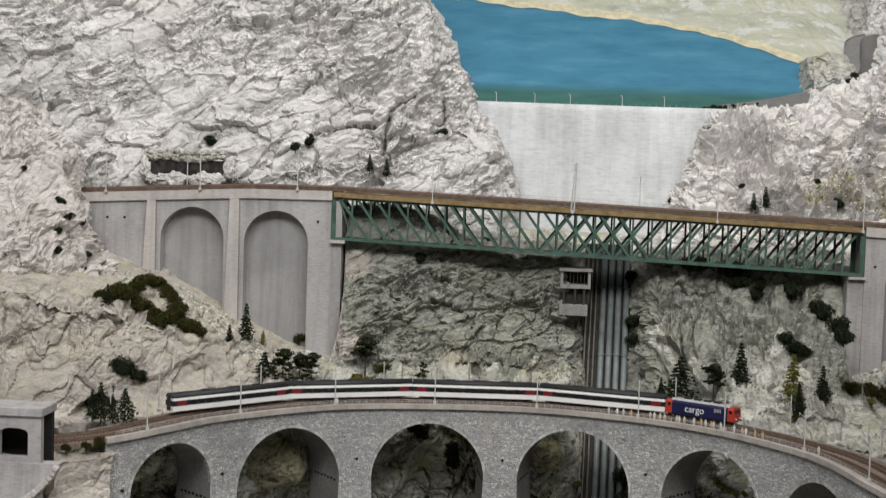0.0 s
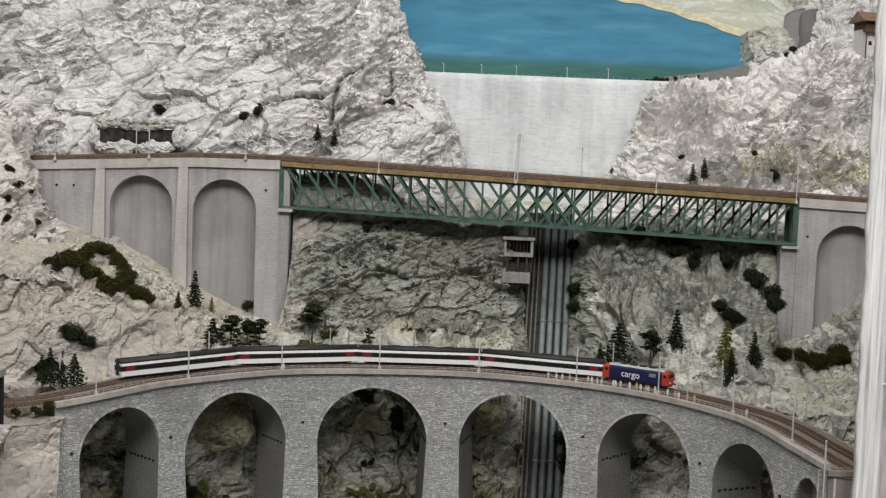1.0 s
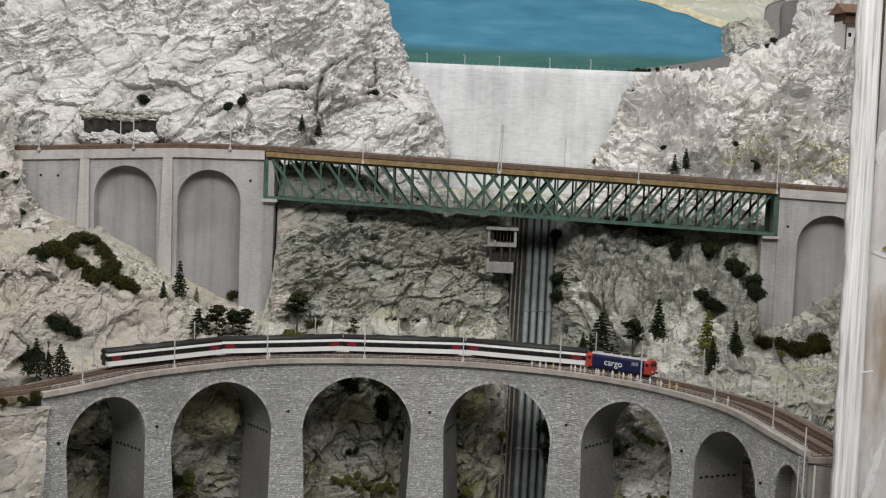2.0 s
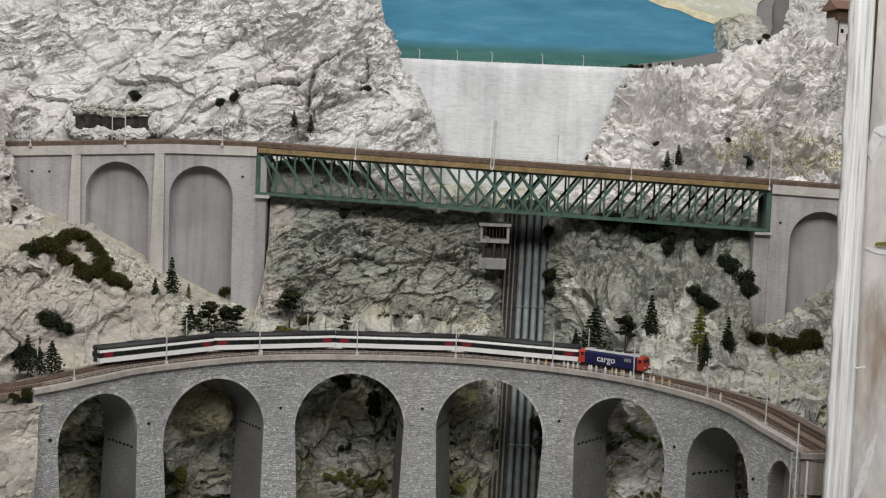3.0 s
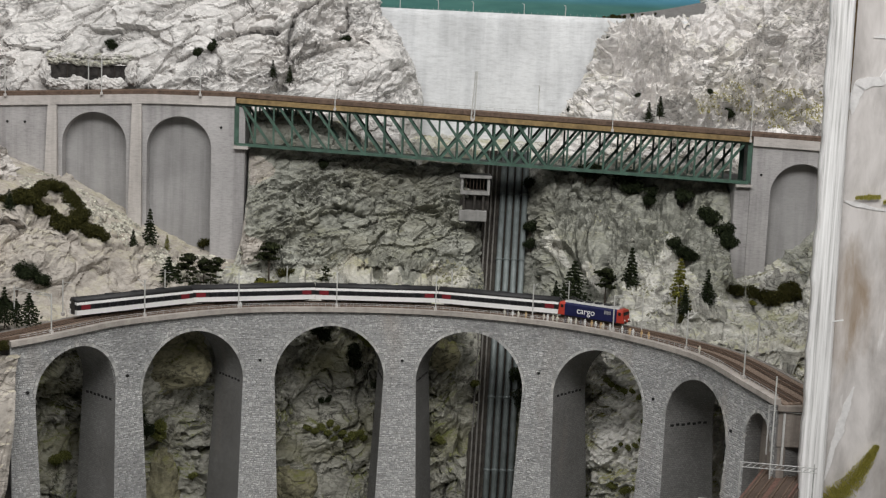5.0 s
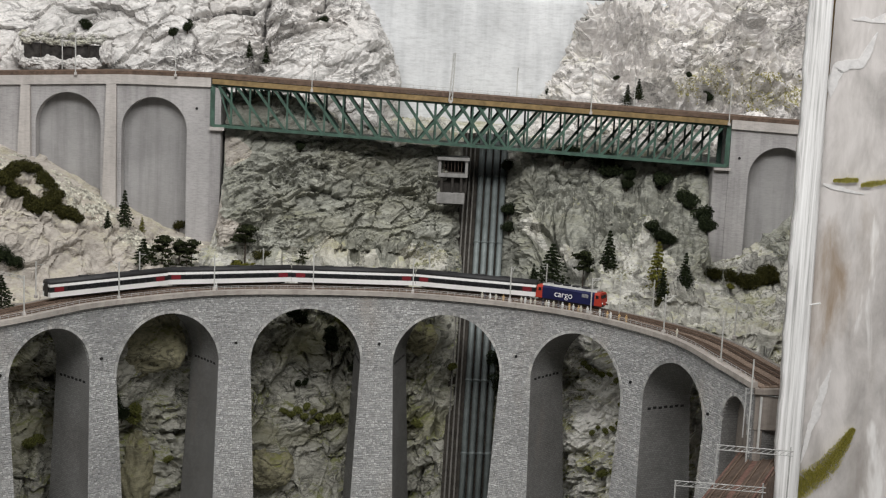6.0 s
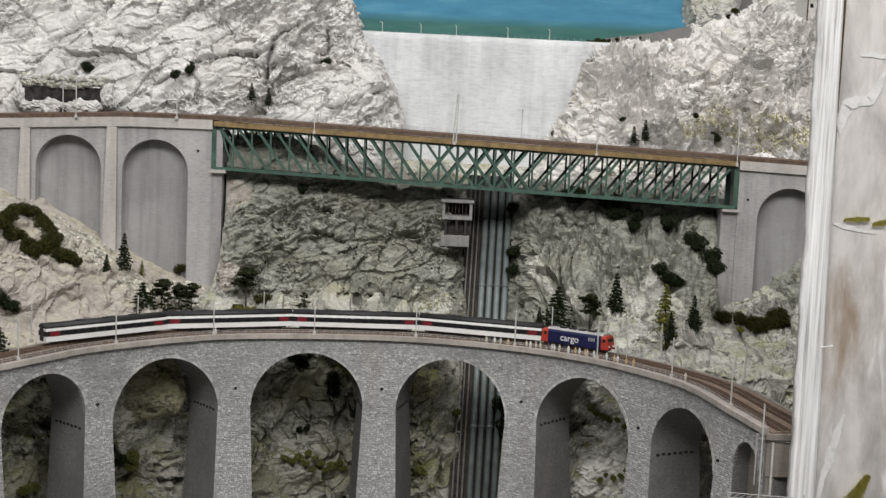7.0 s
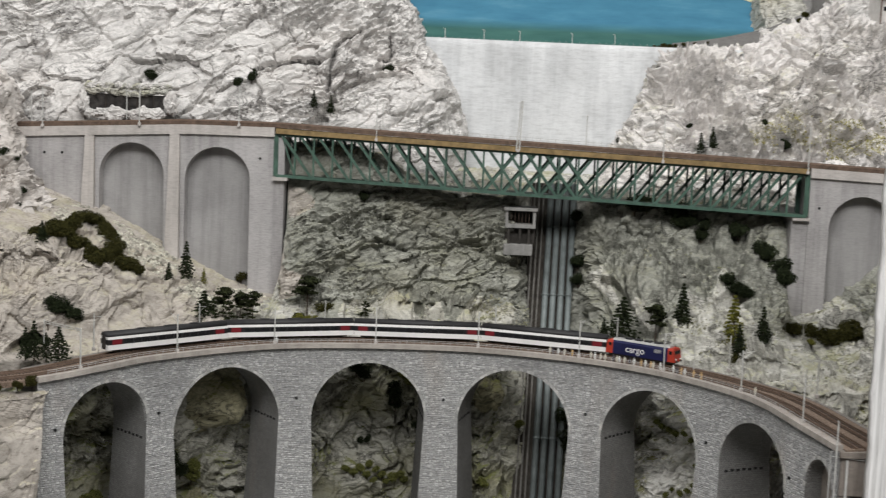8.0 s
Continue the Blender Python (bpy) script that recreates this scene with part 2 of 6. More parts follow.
def rod(bm, a, b, r, sides=6, r2=None):
    a, b = Vector(a), Vector(b)
    turn = (b - a).to_track_quat("Z", "Y").to_matrix().to_4x4()
    m = Matrix.Translation((a + b) / 2) @ turn
    bmesh.ops.create_cone(bm, cap_ends=True, segments=sides, radius1=r, radius2=r if r2 is None else r2, depth=(b - a).length, matrix=m)


def bar(bm, a, b, w, d):
    """A flat bar from a to b: w across in the plane of the wall, d along y."""
    a, b = Vector(a), Vector(b)
    u = (b - a).normalized()
    n = Vector((u.z, 0, -u.x)) * (w / 2)
    q = Vector((0, d / 2, 0))
    vs = [bm.verts.new(p + sn * n + sq * q) for p in (a, b) for sn, sq in ((-1, -1), (1, -1), (1, 1), (-1, 1))]
    for f in ((0, 1, 2, 3), (7, 6, 5, 4), (0, 4, 5, 1), (1, 5, 6, 2), (2, 6, 7, 3), (3, 7, 4, 0)):
        bm.faces.new([vs[i] for i in f])


# ---------------------------------------------------------------- rock relief
PERM = np.random.RandomState(7).permutation(256)
PERM = np.concatenate([PERM, PERM, PERM])
GRAD = np.random.RandomState(8).normal(size=(256, 3))
GRAD /= np.linalg.norm(GRAD, axis=1)[:, None]


def perlin(p):
    i = np.floor(p).astype(int)
    f = p - i
    u = f * f * f * (f * (f * 6 - 15) + 10)
    i &= 255
    total = 0
    for dx in (0, 1):
        for dy in (0, 1):
            for dz in (0, 1):
                h = PERM[PERM[PERM[i[:, 0] + dx] + i[:, 1] + dy] + i[:, 2] + dz]
                g = GRAD[h]
                dot = g[:, 0] * (f[:, 0] - dx) + g[:, 1] * (f[:, 1] - dy) + g[:, 2] * (f[:, 2] - dz)
                w = (u[:, 0] if dx else 1 - u[:, 0]) * (u[:, 1] if dy else 1 - u[:, 1]) * (u[:, 2] if dz else 1 - u[:, 2])
                total = total + dot * w
    return total * 1.6


def fbm(p, octaves=4, gain=0.5):
    out, a = 0, 1.0
    for o in range(octaves):
        out = out + a * perlin(p * 2.03 ** o + 17.3 * o)
        a *= gain
    return out


def facets(p, seed=0):
    """Broken planes: each cell of a scattered grid is a tilted face of its own; also gives the depth of the clefts between them."""
    i = np.floor(p).astype(int)
    best, second = np.full(len(p), 1e9), np.full(len(p), 1e9)
    val = np.zeros(len(p))
    for dx in (-1, 0, 1):
        for dy in (-1, 0, 1):
            for dz in (-1, 0, 1):
                c = i + (dx, dy, dz)
                k = c & 255
                h = PERM[PERM[PERM[(k[:, 0] + seed) & 255] + k[:, 1]] + k[:, 2]]
                q = c + 0.5 + 0.45 * GRAD[h]
                d = p - q
                dist = (d * d).sum(1)
                near = dist < best
                tilt = (d * GRAD[(h * 7 + 31) & 255]).sum(1)
                val = np.where(near, tilt + 0.35 * GRAD[(h + 101) & 255][:, 0], val)
                second = np.where(near, best, np.minimum(second, dist))
                best = np.where(near, dist, best)
    return val, np.exp(-((np.sqrt(second) - np.sqrt(best)) / 0.09) ** 2)


def relief(P, size=1.0, turn=0.4, seed=0.0, flow=2.2, grain=1.0):
    """Metres of displacement for crumpled, bedded plaster rock."""
    c, s = np.cos(turn), np.sin(turn)
    q = np.stack([P[:, 0] * c + P[:, 2] * s, P[:, 1], (-P[:, 0] * s + P[:, 2] * c) * flow], 1) + seed
    warp = np.stack([fbm(q * 6 + 3.1, 3), fbm(q * 6 + 9.7, 3), fbm(q * 6 + 21.4, 3)], 1)
    q = q + 0.06 * warp
    d = 0.050 * fbm(q * 2.4, 2)
    rough = np.clip(0.50 + 2.1 * perlin(q * 2.6 + 70), 0.08, 1.3) * grain
    for f, a, cleft, k in ((4.2, 0.026, 0.012, 3), (10.0, 0.017, 0.009, 11), (22.0, 0.0085, 0.0050, 23)):
        face, gap = facets(q * f, k)
        share_ = 1 if f < 15 else 0.35 + rough
        d += share_ * (a * face - cleft * gap * np.clip(perlin(q * f * .45 + k) * 3 + 0.45, 0, 1))
    for f, a in ((9.0, 0.013), (21.0, 0.0100), (46.0, 0.0050), (92.0, 0.0016)):
        n = perlin(q * f + f)
        d += rough * a * (0.5 - 2.2 * np.minimum(np.abs(n), 0.45))
    return d * size


def sheet(name, X, Y, Z, material, amount=1.0, turn=0.4, seed=0.0, flow=2.2, fade=None, smooth=False, grain=1.0, depth=None, fine=1.0):
    """A rock skin over a grid of places, pushed out along its own normals."""
    nu, nv = X.shape
    P = np.stack([X, Y, Z], -1)
    du, dv = np.gradient(P, axis=0), np.gradient(P, axis=1)
    N = np.cross(du, dv)
    N /= np.linalg.norm(N, axis=2)[..., None] + 1e-9
    N[N[..., 1] > 0.2] *= -1
    d = relief(P.reshape(-1, 3) * fine, amount, turn, seed, flow, grain).reshape(nu, nv) if depth is None else depth
    if fade is not None:
        d = d * fade
    P = P + N * d[..., None]
    idx = np.arange(nu * nv).reshape(nu, nv)
    quads = np.stack([idx[:-1, :-1], idx[1:, :-1], idx[1:, 1:], idx[:-1, 1:]], -1).reshape(-1, 4)
    me = bpy.data.meshes.new(name)
    me.from_pydata(P.reshape(-1, 3).tolist(), [], quads.tolist())
    me.polygons.foreach_set("use_smooth", np.full(len(quads), smooth))
    me.materials.append(material)
    me.update()
    return new(name, me), P


def columns(xs, profile, n, foot=0):
    """A grid from a bottom-to-top profile [(y, z), ...] for every x, evenly spaced along its length; foot: how few rows the first stretch gets."""
    X, Y, Z = [], [], []
    for x in xs:
        pts = np.array(profile(x))
        run = np.r_[0, np.cumsum(np.hypot(*np.diff(pts, axis=0).T))]
        t = np.r_[np.linspace(0, run[1], foot, endpoint=False), np.linspace(run[1] if foot else 0, run[-1], n - foot)]
        Y.append(np.interp(t, run, pts[:, 0]))
        Z.append(np.interp(t, run, pts[:, 1]))
        X.append(np.full(n, x))
    return np.array(X), np.array(Y), np.array(Z)

# ---------------------------------------------------------------- the hall
def hall():
    for name, a in (("floor", (-5, 5, -4, 8, -0.1, 0)), ("ceiling", (-5, 5, -4, 8, 4.6, 4.7)), ("wall_south", (-5, 5, -4.1, -4, 0, 4.6)),
                    ("wall_north", (-5, 5, 7, 7.1, 0, 4.6)), ("wall_west", (-5.1, -5, -4, 7, 0, 4.6)), ("wall_east", (5, 5.1, -4, 7, 0, 4.6))):
        tagged(mesh_object(name, boxed(*a), WALLPAINT), "plain grey painted %s of the exhibition hall" % name.split("_")[0], name.split("_")[0], kind="structure")


hall()

# ---------------------------------------------------------------- line of the viaduct (front edge of its deck)
BENDS = np.array([(-1.30, 2.36), (-1.10, 2.375), (-.94, 2.42), (-.765, 2.53), (-.605, 2.715), (-.421, 2.865), (-.198, 2.925), (.037, 2.932),
                  (.262, 2.866), (.430, 2.752), (.562, 2.572), (.640, 2.371), (.70, 2.16), (.74, 1.98)])


def spline(P, n=40):
    out = []
    for i in range(1, len(P) - 2):
        p0, p1, p2, p3 = P[i - 1:i + 3]
        for k in range(n):
            t = k / n
            out.append(.5 * (2 * p1 + (p2 - p0) * t + (2 * p0 - 5 * p1 + 4 * p2 - p3) * t * t + (3 * p1 - p0 - 3 * p2 + p3) * t ** 3))
    out.append(P[-2])
    return np.array(out)


LINE = spline(BENDS)
RUN = np.r_[0, np.cumsum(np.hypot(*np.diff(LINE, axis=0).T))]
LENGTH = RUN[-1]


def dip(s, z):
    """How far the deck has sunk below its level stretch: it runs downhill towards both its ends."""
    return np.interp(s, [0, .30, .41, .52, 2.02, 2.10, 2.20, 2.318, 2.40], [.028, .016, .006, 0, 0, .004, .014, .023, .028]) * np.clip((z - 1.040) / .022, 0, 1)


def on_line(s, back=0.0, z=0.0):
    """The place s metres along the viaduct's front edge, back metres behind it."""
    def xy(v):
        return np.array([np.interp(v, RUN, LINE[:, 0]), np.interp(v, RUN, LINE[:, 1])])
    d = xy(min(s + 0.03, LENGTH)) - xy(max(s - 0.03, 0))
    d /= np.hypot(*d)
    p = xy(s) + back * np.array([-d[1], d[0]])
    return Vector((p[0], p[1], z - float(dip(s, z))))


def line_pose(s, back, z):
    a, b = on_line(s - 0.01, back), on_line(s + 0.01, back)
    p = on_line(s, back, z)
    return Matrix.Translation(p) @ Matrix.Rotation(math.atan2(b.y - a.y, b.x - a.x), 4, "Z")


DECK = 1.075


def strip(bm, s0, s1, b0, b1, z0, z1, step=0.02, uv=None):
    """A box swept along the viaduct's line, from b0 to b1 behind the edge."""
    n = max(2, int((s1 - s0) / step) + 1)
    rings = []
    for s in np.linspace(s0, s1, n):
        rings.append([bm.verts.new(on_line(s, b, z)) for b, z in ((b0, z0), (b0, z1), (b1, z1), (b1, z0))])
    for a, b in zip(rings, rings[1:]):
        for k in range(4):
            bm.faces.new((a[k], b[k], b[(k + 1) % 4], a[(k + 1) % 4]))
    bm.faces.new(rings[0])
    bm.faces.new(rings[-1][::-1])


# ---------------------------------------------------------------- rock of the layout
def knots(x, xs, vals):
    return float(np.interp(x, xs, vals))


def gorge_profile(x):
    k = [-1.5, -1.05, -.9, -.75, -.6, -.42, -.2, .04, .26, .45, .6, .75, 1.0, 1.6]
    yb = knots(x, k, [2.62, 2.63, 2.68, 2.79, 2.93, 3.06, 3.11, 3.12, 3.07, 2.98, 2.86, 2.74, 2.68, 2.68])
    kd = [-1.5, -1.1, -.95, -.75, -.62, -.5, -.3, 0, .5, .8, .95, 1.2, 1.6]
    zd = knots(x, kd, [1.44, 1.38, 1.325, 1.215, 1.145, 1.12, 1.12, 1.11, 1.11, 1.10, 1.15, 1.38, 1.42])
    yd = knots(x, kd, [3.27, 3.28, 3.285, 3.285, 3.285, 3.28, 3.28, 3.28, 3.25, 3.27, 3.285, 3.285, 3.285])
    near = knots(x, [-.49, -.45, .74, .83], [0, 1, 1, 0])
    yd = yd * (1 - near) + (yb + .13) * near
    zd = zd * (1 - near) + 1.115 * near
    # under the bridge a steep crag rises to a lip, then a pale shelf runs back to the foot of the dam
    t = [-.490, -.472, .815, .835]
    lip = knots(x, [-.5, -.25, -.09, .845], [1.510, 1.495, 1.408, 1.376])
    ye = knots(x, [-.490, -.472, -.25, -.09, .815, .835], [3.40, 3.385, 3.382, 3.365, 3.360, 3.40])
    ze = knots(x, t, [zd + .03, lip, lip, zd + .03])
    ym = knots(x, t, [3.35, 3.340, 3.330, 3.35])
    zm = knots(x, t, [zd + .012, zd + .75 * (lip - zd), zd + .75 * (lip - zd), zd + .012])
    yt = knots(x, t, [3.45, 4.0, 4.0, 3.45])
    zt = knots(x, t, [ze + .02, 1.475, 1.455, ze + .02])
    pts = [(yb + 0.06, 0.1), (yb + 0.045, 0.47), (yb + 0.03, 0.75), (yb, 1.055), (yb + 0.07, 1.085), (0.45 * yb + 0.55 * yd, 0.62 * 1.085 + 0.38 * zd), (yd, zd), (ym, zm), (ye, ze), (ye + .03, ze + .012), (yt, zt)]
    # steep sandy face with a lip, left of the gorge
    w = knots(x, [-.66, -.54], [1, 0])
    zl = knots(x, [-1.5, -1.1, -.95, -.82, -.7, -.6], [1.37, 1.315, 1.285, 1.235, 1.175, 1.115])
    pts[5] = (pts[5][0] * (1 - w) + (yb + 0.16) * w, pts[5][1] * (1 - w) + zl * w)
    # gully of the penstock
    g = math.exp(-((x - .225) / .085) ** 4)
    out = []
    for i, (y, z) in enumerate(pts):
        straight = 3.06 + (z - .55) * .529 + 0.03
        out.append((y + g * (max(y, straight) - y) if i < 10 else y, z))
    return out


ROCK_SCREE = plain("scree_stone", (0.66, 0.64, 0.55), 0.95, 0.0, 0.42, 40, 0.3)

DRY_GRASS = plain("dry_grass_flock", (0.40, 0.37, 0.15), 0.95, 0.0, 0.35, 40, 0.3)


def scree(places, count, size, material, label, seed):
    """Loose angular pebbles lying on a rock skin."""
    rng = np.random.RandomState(seed)
    gather = np.clip(0.2 + 2.6 * perlin(places * 11.0), 0.0, 1) + 1e-4
    pick = rng.choice(len(places), count, p=gather / gather.sum())
    corners = np.array([(1, 0, 0), (0, 1, 0), (-1, 0, 0), (0, -1, 0), (0, 0, 1), (0, 0, -1)])
    sides = np.array([(0, 1, 4), (1, 2, 4), (2, 3, 4), (3, 0, 4), (1, 0, 5), (2, 1, 5), (3, 2, 5), (0, 3, 5)])
    r = size * (.5 + 1.1 * rng.rand(count) ** 2)
    turn = np.linalg.qr(rng.normal(size=(count, 3, 3)))[0]
    shape = corners[None] * (.6 + .8 * rng.rand(count, 6, 1)) * r[:, None, None]
    verts = np.einsum("nij,nkj->nki", turn, shape) + places[pick][:, None] + (rng.rand(count, 1, 3) - .5) * .006 * (1, 0, 0)
    faces = sides[None] + 6 * np.arange(count)[:, None, None]
    me = bpy.data.meshes.new("scree")
    me.from_pydata(verts.reshape(-1, 3).tolist(), [], faces.reshape(-1, 3).tolist())
    me.materials.append(material)
    tagged(new("scree", me), label, "scree", kind="stuff")


ROCK_MOSSY = rock_material("plaster_rock_mossy", (0.90, 0.885, 0.85), (0.60, 0.59, 0.55), (0.13, 0.128, 0.11), (0.50, 0.48, 0.32), 0.40, (0, -30, 20), (0.27, 0.27, 0.075), 0.85)
CRACK_WASH = plain("dark_grey_crack_wash", (0.31, 0.30, 0.29), 0.95, 0.0, 0.4, 120, 0.3)
SKIN = {}


def build_rock():
    xs = np.linspace(-1.35, 1.35, 960)
    X, Y, Z = columns(xs, gorge_profile, 520, 10)
    # tunnel mouth beside the track at the viaduct's end
    ragged = .45 * perlin(np.stack([X.ravel() * 30, 0 * X.ravel(), Z.ravel() * 30], 1)).reshape(X.shape)
    mouth = np.interp(np.hypot((X + .938) / .036, np.maximum(Z - 1.07, 0) / .030) + ragged, [.94, 1.06], [1, 0]) * np.interp(Z, [1.056, 1.062], [0, 1])
    Y = Y + .07 * mouth
    fade = np.where(Z > 1.06, np.interp(X, [-.62, -.48], [0.5, 1.0]), 0.85)
    fade = fade * np.interp(np.abs(Z - 1.07), [0.0, 0.05], [0.35, 1.0])
    beside = np.minimum(np.abs(X + .476), np.abs(X - .824))
    under = np.where((X < -.476) | (X > .824), np.interp(Y, [3.12, 3.27], [1.0, 0.25]), np.interp(beside, [0.0, 0.10], [0.3, 1.0]))
    fade = fade * under * np.interp(np.abs(X - .225), [0.05, 0.11], [0.25, 1.0])
    fade = fade * np.where(Y > 3.44, .55, np.interp(Z, [1.30, 1.37], [1.0, .45]))
    # three characters of rock that run into one another: sandy ledges, bedded crag under the bridge, slabs in the depth
    spots = np.stack([X, Y, Z], -1).reshape(-1, 3)
    crag = np.interp(Z, [1.12, 1.19], [0, 1]) * np.interp(X, [-.50, -.44, .78, .86], [0, 1, 1, 0])
    depths = np.interp(Z, [.99, 1.05], [1, 0])
    ledge = 1.25 * relief(spots, 1.0, 1.0, 2.0, 1.7, np.interp(X, [-.56, -.46], [.75, 1.5]).ravel()).reshape(X.shape)
    bedded = 1.05 * relief(spots * 1.45, 1.0, .22, 2.0, 2.1, 1.0).reshape(X.shape)
    upright = 1.2 * relief(spots * 1.35, 1.0, 1.25, 6.0, 1.6, 1.15).reshape(X.shape)
    east = np.interp(X, [.22, .36], [0, 1])
    bedded = bedded * (1 - east) + upright * east
    slabs = 1.35 * relief(spots * 1.2, 1.0, 1.1, 2.0, 1.4, np.interp(X, [.30, .42], [1.1, 1.9]).ravel()).reshape(X.shape)
    mossy = 1.0 * relief(spots * 1.9, 1.0, .35, 4.0, 1.3, 1.2).reshape(X.shape)
    far_east = np.interp(X, [.34, .42], [0, 1])
    slabs = slabs * (1 - far_east) + (.6 * slabs + .75 * mossy) * far_east
    depth = (ledge * (1 - crag) + bedded * crag) * (1 - depths) + slabs * depths
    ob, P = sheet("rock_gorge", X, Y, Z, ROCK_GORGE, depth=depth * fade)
    SKIN["gorge"] = P.reshape(-1, 3)
    ob.data.materials.append(ROCK_SAND)
    nu, nv = X.shape
    pick = ((X[:-1, :-1] + 0.10 * np.sin(Z[:-1, :-1] * 31) < -0.50) & (Z[:-1, :-1] > 1.03)).astype(np.int32)
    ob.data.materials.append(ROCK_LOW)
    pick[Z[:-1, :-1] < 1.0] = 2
    ob.data.materials.append(ROCK_SHELF)
    sway = .05 * np.sin(X[:-1, :-1] * 23) + .03 * np.sin(X[:-1, :-1] * 61)
    pick[(X[:-1, :-1] + .08 * np.sin(Z[:-1, :-1] * 27) > .38) & (Z[:-1, :-1] < 1.17 + sway)] = 3
    pick[(pick == 0) & (X[:-1, :-1] < .12) & (Z[:-1, :-1] > 1.04) & (Z[:-1, :-1] < 1.12 + .5 * sway)] = 3
    ob.data.materials.append(ROCK_MOSSY)
    pick[(X[:-1, :-1] + .05 * np.sin(Z[:-1, :-1] * 27) > .40) & (Z[:-1, :-1] < 1.02)] = 4
    pick[(Y[:-1, :-1] > 3.40) & (Z[:-1, :-1] > 1.36) & (np.abs(X[:-1, :-1] - .30) < .55)] = 3
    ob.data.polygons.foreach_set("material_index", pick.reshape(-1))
    tagged(ob, "grey plaster gorge wall with ledges, behind the viaduct", "rock face", kind="structure")
    slope = (X > -1.0) & (X < -.48) & (Z > 1.10) & (Y > 3.02) & (Y < 3.29)
    shelf = (X > .42) & (X < 1.05) & (Z > 1.06) & (Y > 2.80) & (Y < 3.29)
    ledge = (X > -.48) & (X < .20) & (Z > 1.075) & (Z < 1.16)
    scree(P[slope], 2200, .0042, ROCK_SCREE, "pale loose scree with dry grass on the slope", 61)
    scree(P[shelf], 1300, .0032, ROCK_LOW, "pale loose scree on the ledge above the line", 62)
    scree(P[ledge], 800, .0036, ROCK_LOW, "loose grey scree along the gorge ledge", 63)

    # upper cliff over the arcade, leaning back and rounding off towards the dam
    u = np.linspace(0, 1, 600)
    z = np.linspace(1.44, 2.75, 400)
    px = np.interp(u, [0, .72, .86, .93, 1], [-1.75, -0.34, -0.07, -0.02, -0.02])
    py = np.interp(u, [0, .3, .72, .86, .93, 1], [3.40, 3.44, 3.47, 3.54, 3.68, 4.05])
    lean = np.interp(u, [0, .5, .86, 1], [0.0, -0.05, -0.50, -0.50])
    Zg = np.broadcast_to(z, (600, 400)).copy()
    up = np.maximum(Zg - 1.56, 0)
    Xg = px[:, None] + lean[:, None] * up
    Yg = py[:, None] + 0.32 * up
    fade = np.interp(Zg, [1.5, 1.62], [0.45, 1.0]) * np.interp(u, [.80, .90], [1, .6])[:, None]
    spots = np.stack([Xg, Yg, Zg], -1).reshape(-1, 3)
    depth = relief(spots * 1.05, 1.05, 0.40, 9.0, 2.0, .8).reshape(Xg.shape) * fade
    # a smooth block set in the face, and the open cracks between the beds
    depth = depth * (1 - .6 * np.exp(-(((Xg + .478) / .060) ** 2 + ((Zg - 1.702) / .034) ** 2) ** 2))
    washed = np.zeros(Xg.shape)
    wob = .003 * perlin(spots * 60).reshape(Xg.shape)
    for wide, deep, crack in ((.0060, .034, ((-.322, 1.823), (-.361, 1.810), (-.383, 1.785), (-.388, 1.745), (-.397, 1.713), (-.399, 1.670))),
                              (.0050, .026, ((-.591, 1.725), (-.530, 1.741), (-.483, 1.746), (-.444, 1.746), (-.424, 1.742))),
                              (.0040, .014, ((-.590, 1.768), (-.595, 1.736), (-.602, 1.704))), (.0035, .014, ((-.548, 1.907), (-.540, 1.867), (-.530, 1.819))),
                              (.0040, .016, ((-.388, 1.873), (-.411, 1.851), (-.450, 1.838))), (.0040, .016, ((-.443, 1.732), (-.428, 1.707), (-.416, 1.688))),
                              (.0055, .026, ((-.236, 1.825), (-.227, 1.793), (-.230, 1.769), (-.264, 1.759)))):
        gap = np.full(Xg.shape, 9.0)
        for (ax, az), (bx, bz) in zip(crack, crack[1:]):
            f = np.clip(((Xg - ax) * (bx - ax) + (Zg - az) * (bz - az)) / ((bx - ax) ** 2 + (bz - az) ** 2), 0, 1)
            gap = np.minimum(gap, np.hypot(Xg - ax - f * (bx - ax), Zg - az - f * (bz - az)))
        open_by = np.exp(-(np.maximum(gap + wob - .3 * wide, 0) / wide) ** 2)
        depth = depth - deep * open_by
        washed = np.maximum(washed, open_by * np.clip(.62 + 14 * deep + 90 * wob, 0, 1))
    ob, _ = sheet("rock_cliff", Xg, Yg, Zg, ROCK_WHITE, depth=depth)
    ob.data.materials.append(CRACK_WASH)
    ob.data.polygons.foreach_set("material_index", (washed[:-1, :-1] > .86).astype(np.int32).reshape(-1))
    tagged(ob, "pale crumpled and cracked plaster cliff above the railway arcade", "rock face", kind="structure")

    # right-hand cliff below the dam road, rising into the hillside
    u = np.linspace(0, 1, 520)
    v = np.linspace(0, 1, 360)
    px = np.interp(u, [0, .10, .2, 1], [.445, .430, .497, 1.75])
    py = np.interp(u, [0, .10, .2, 1], [4.05, 3.70, 3.52, 3.44])
    lean = np.interp(u, [0, .1, .2, 1], [.45, .50, .34, .05])
    ztop = np.interp(px + .33 * lean, [.48, .548, .688, .804, .896, .964, 1.033, 1.082, 1.142, 1.3, 1.8], [1.822, 1.826, 1.842, 1.864, 1.886, 1.925, 1.970, 1.940, 1.915, 1.915, 1.92])
    z0 = 1.40
    prof_t = [0, .12, .85, 1.0]
    Zg = z0 + (ztop[:, None] - z0) * np.interp(v, prof_t, [0, .12, 1.0, 1.0])[None]
    Xg = px[:, None] + lean[:, None] * (Zg - 1.56)
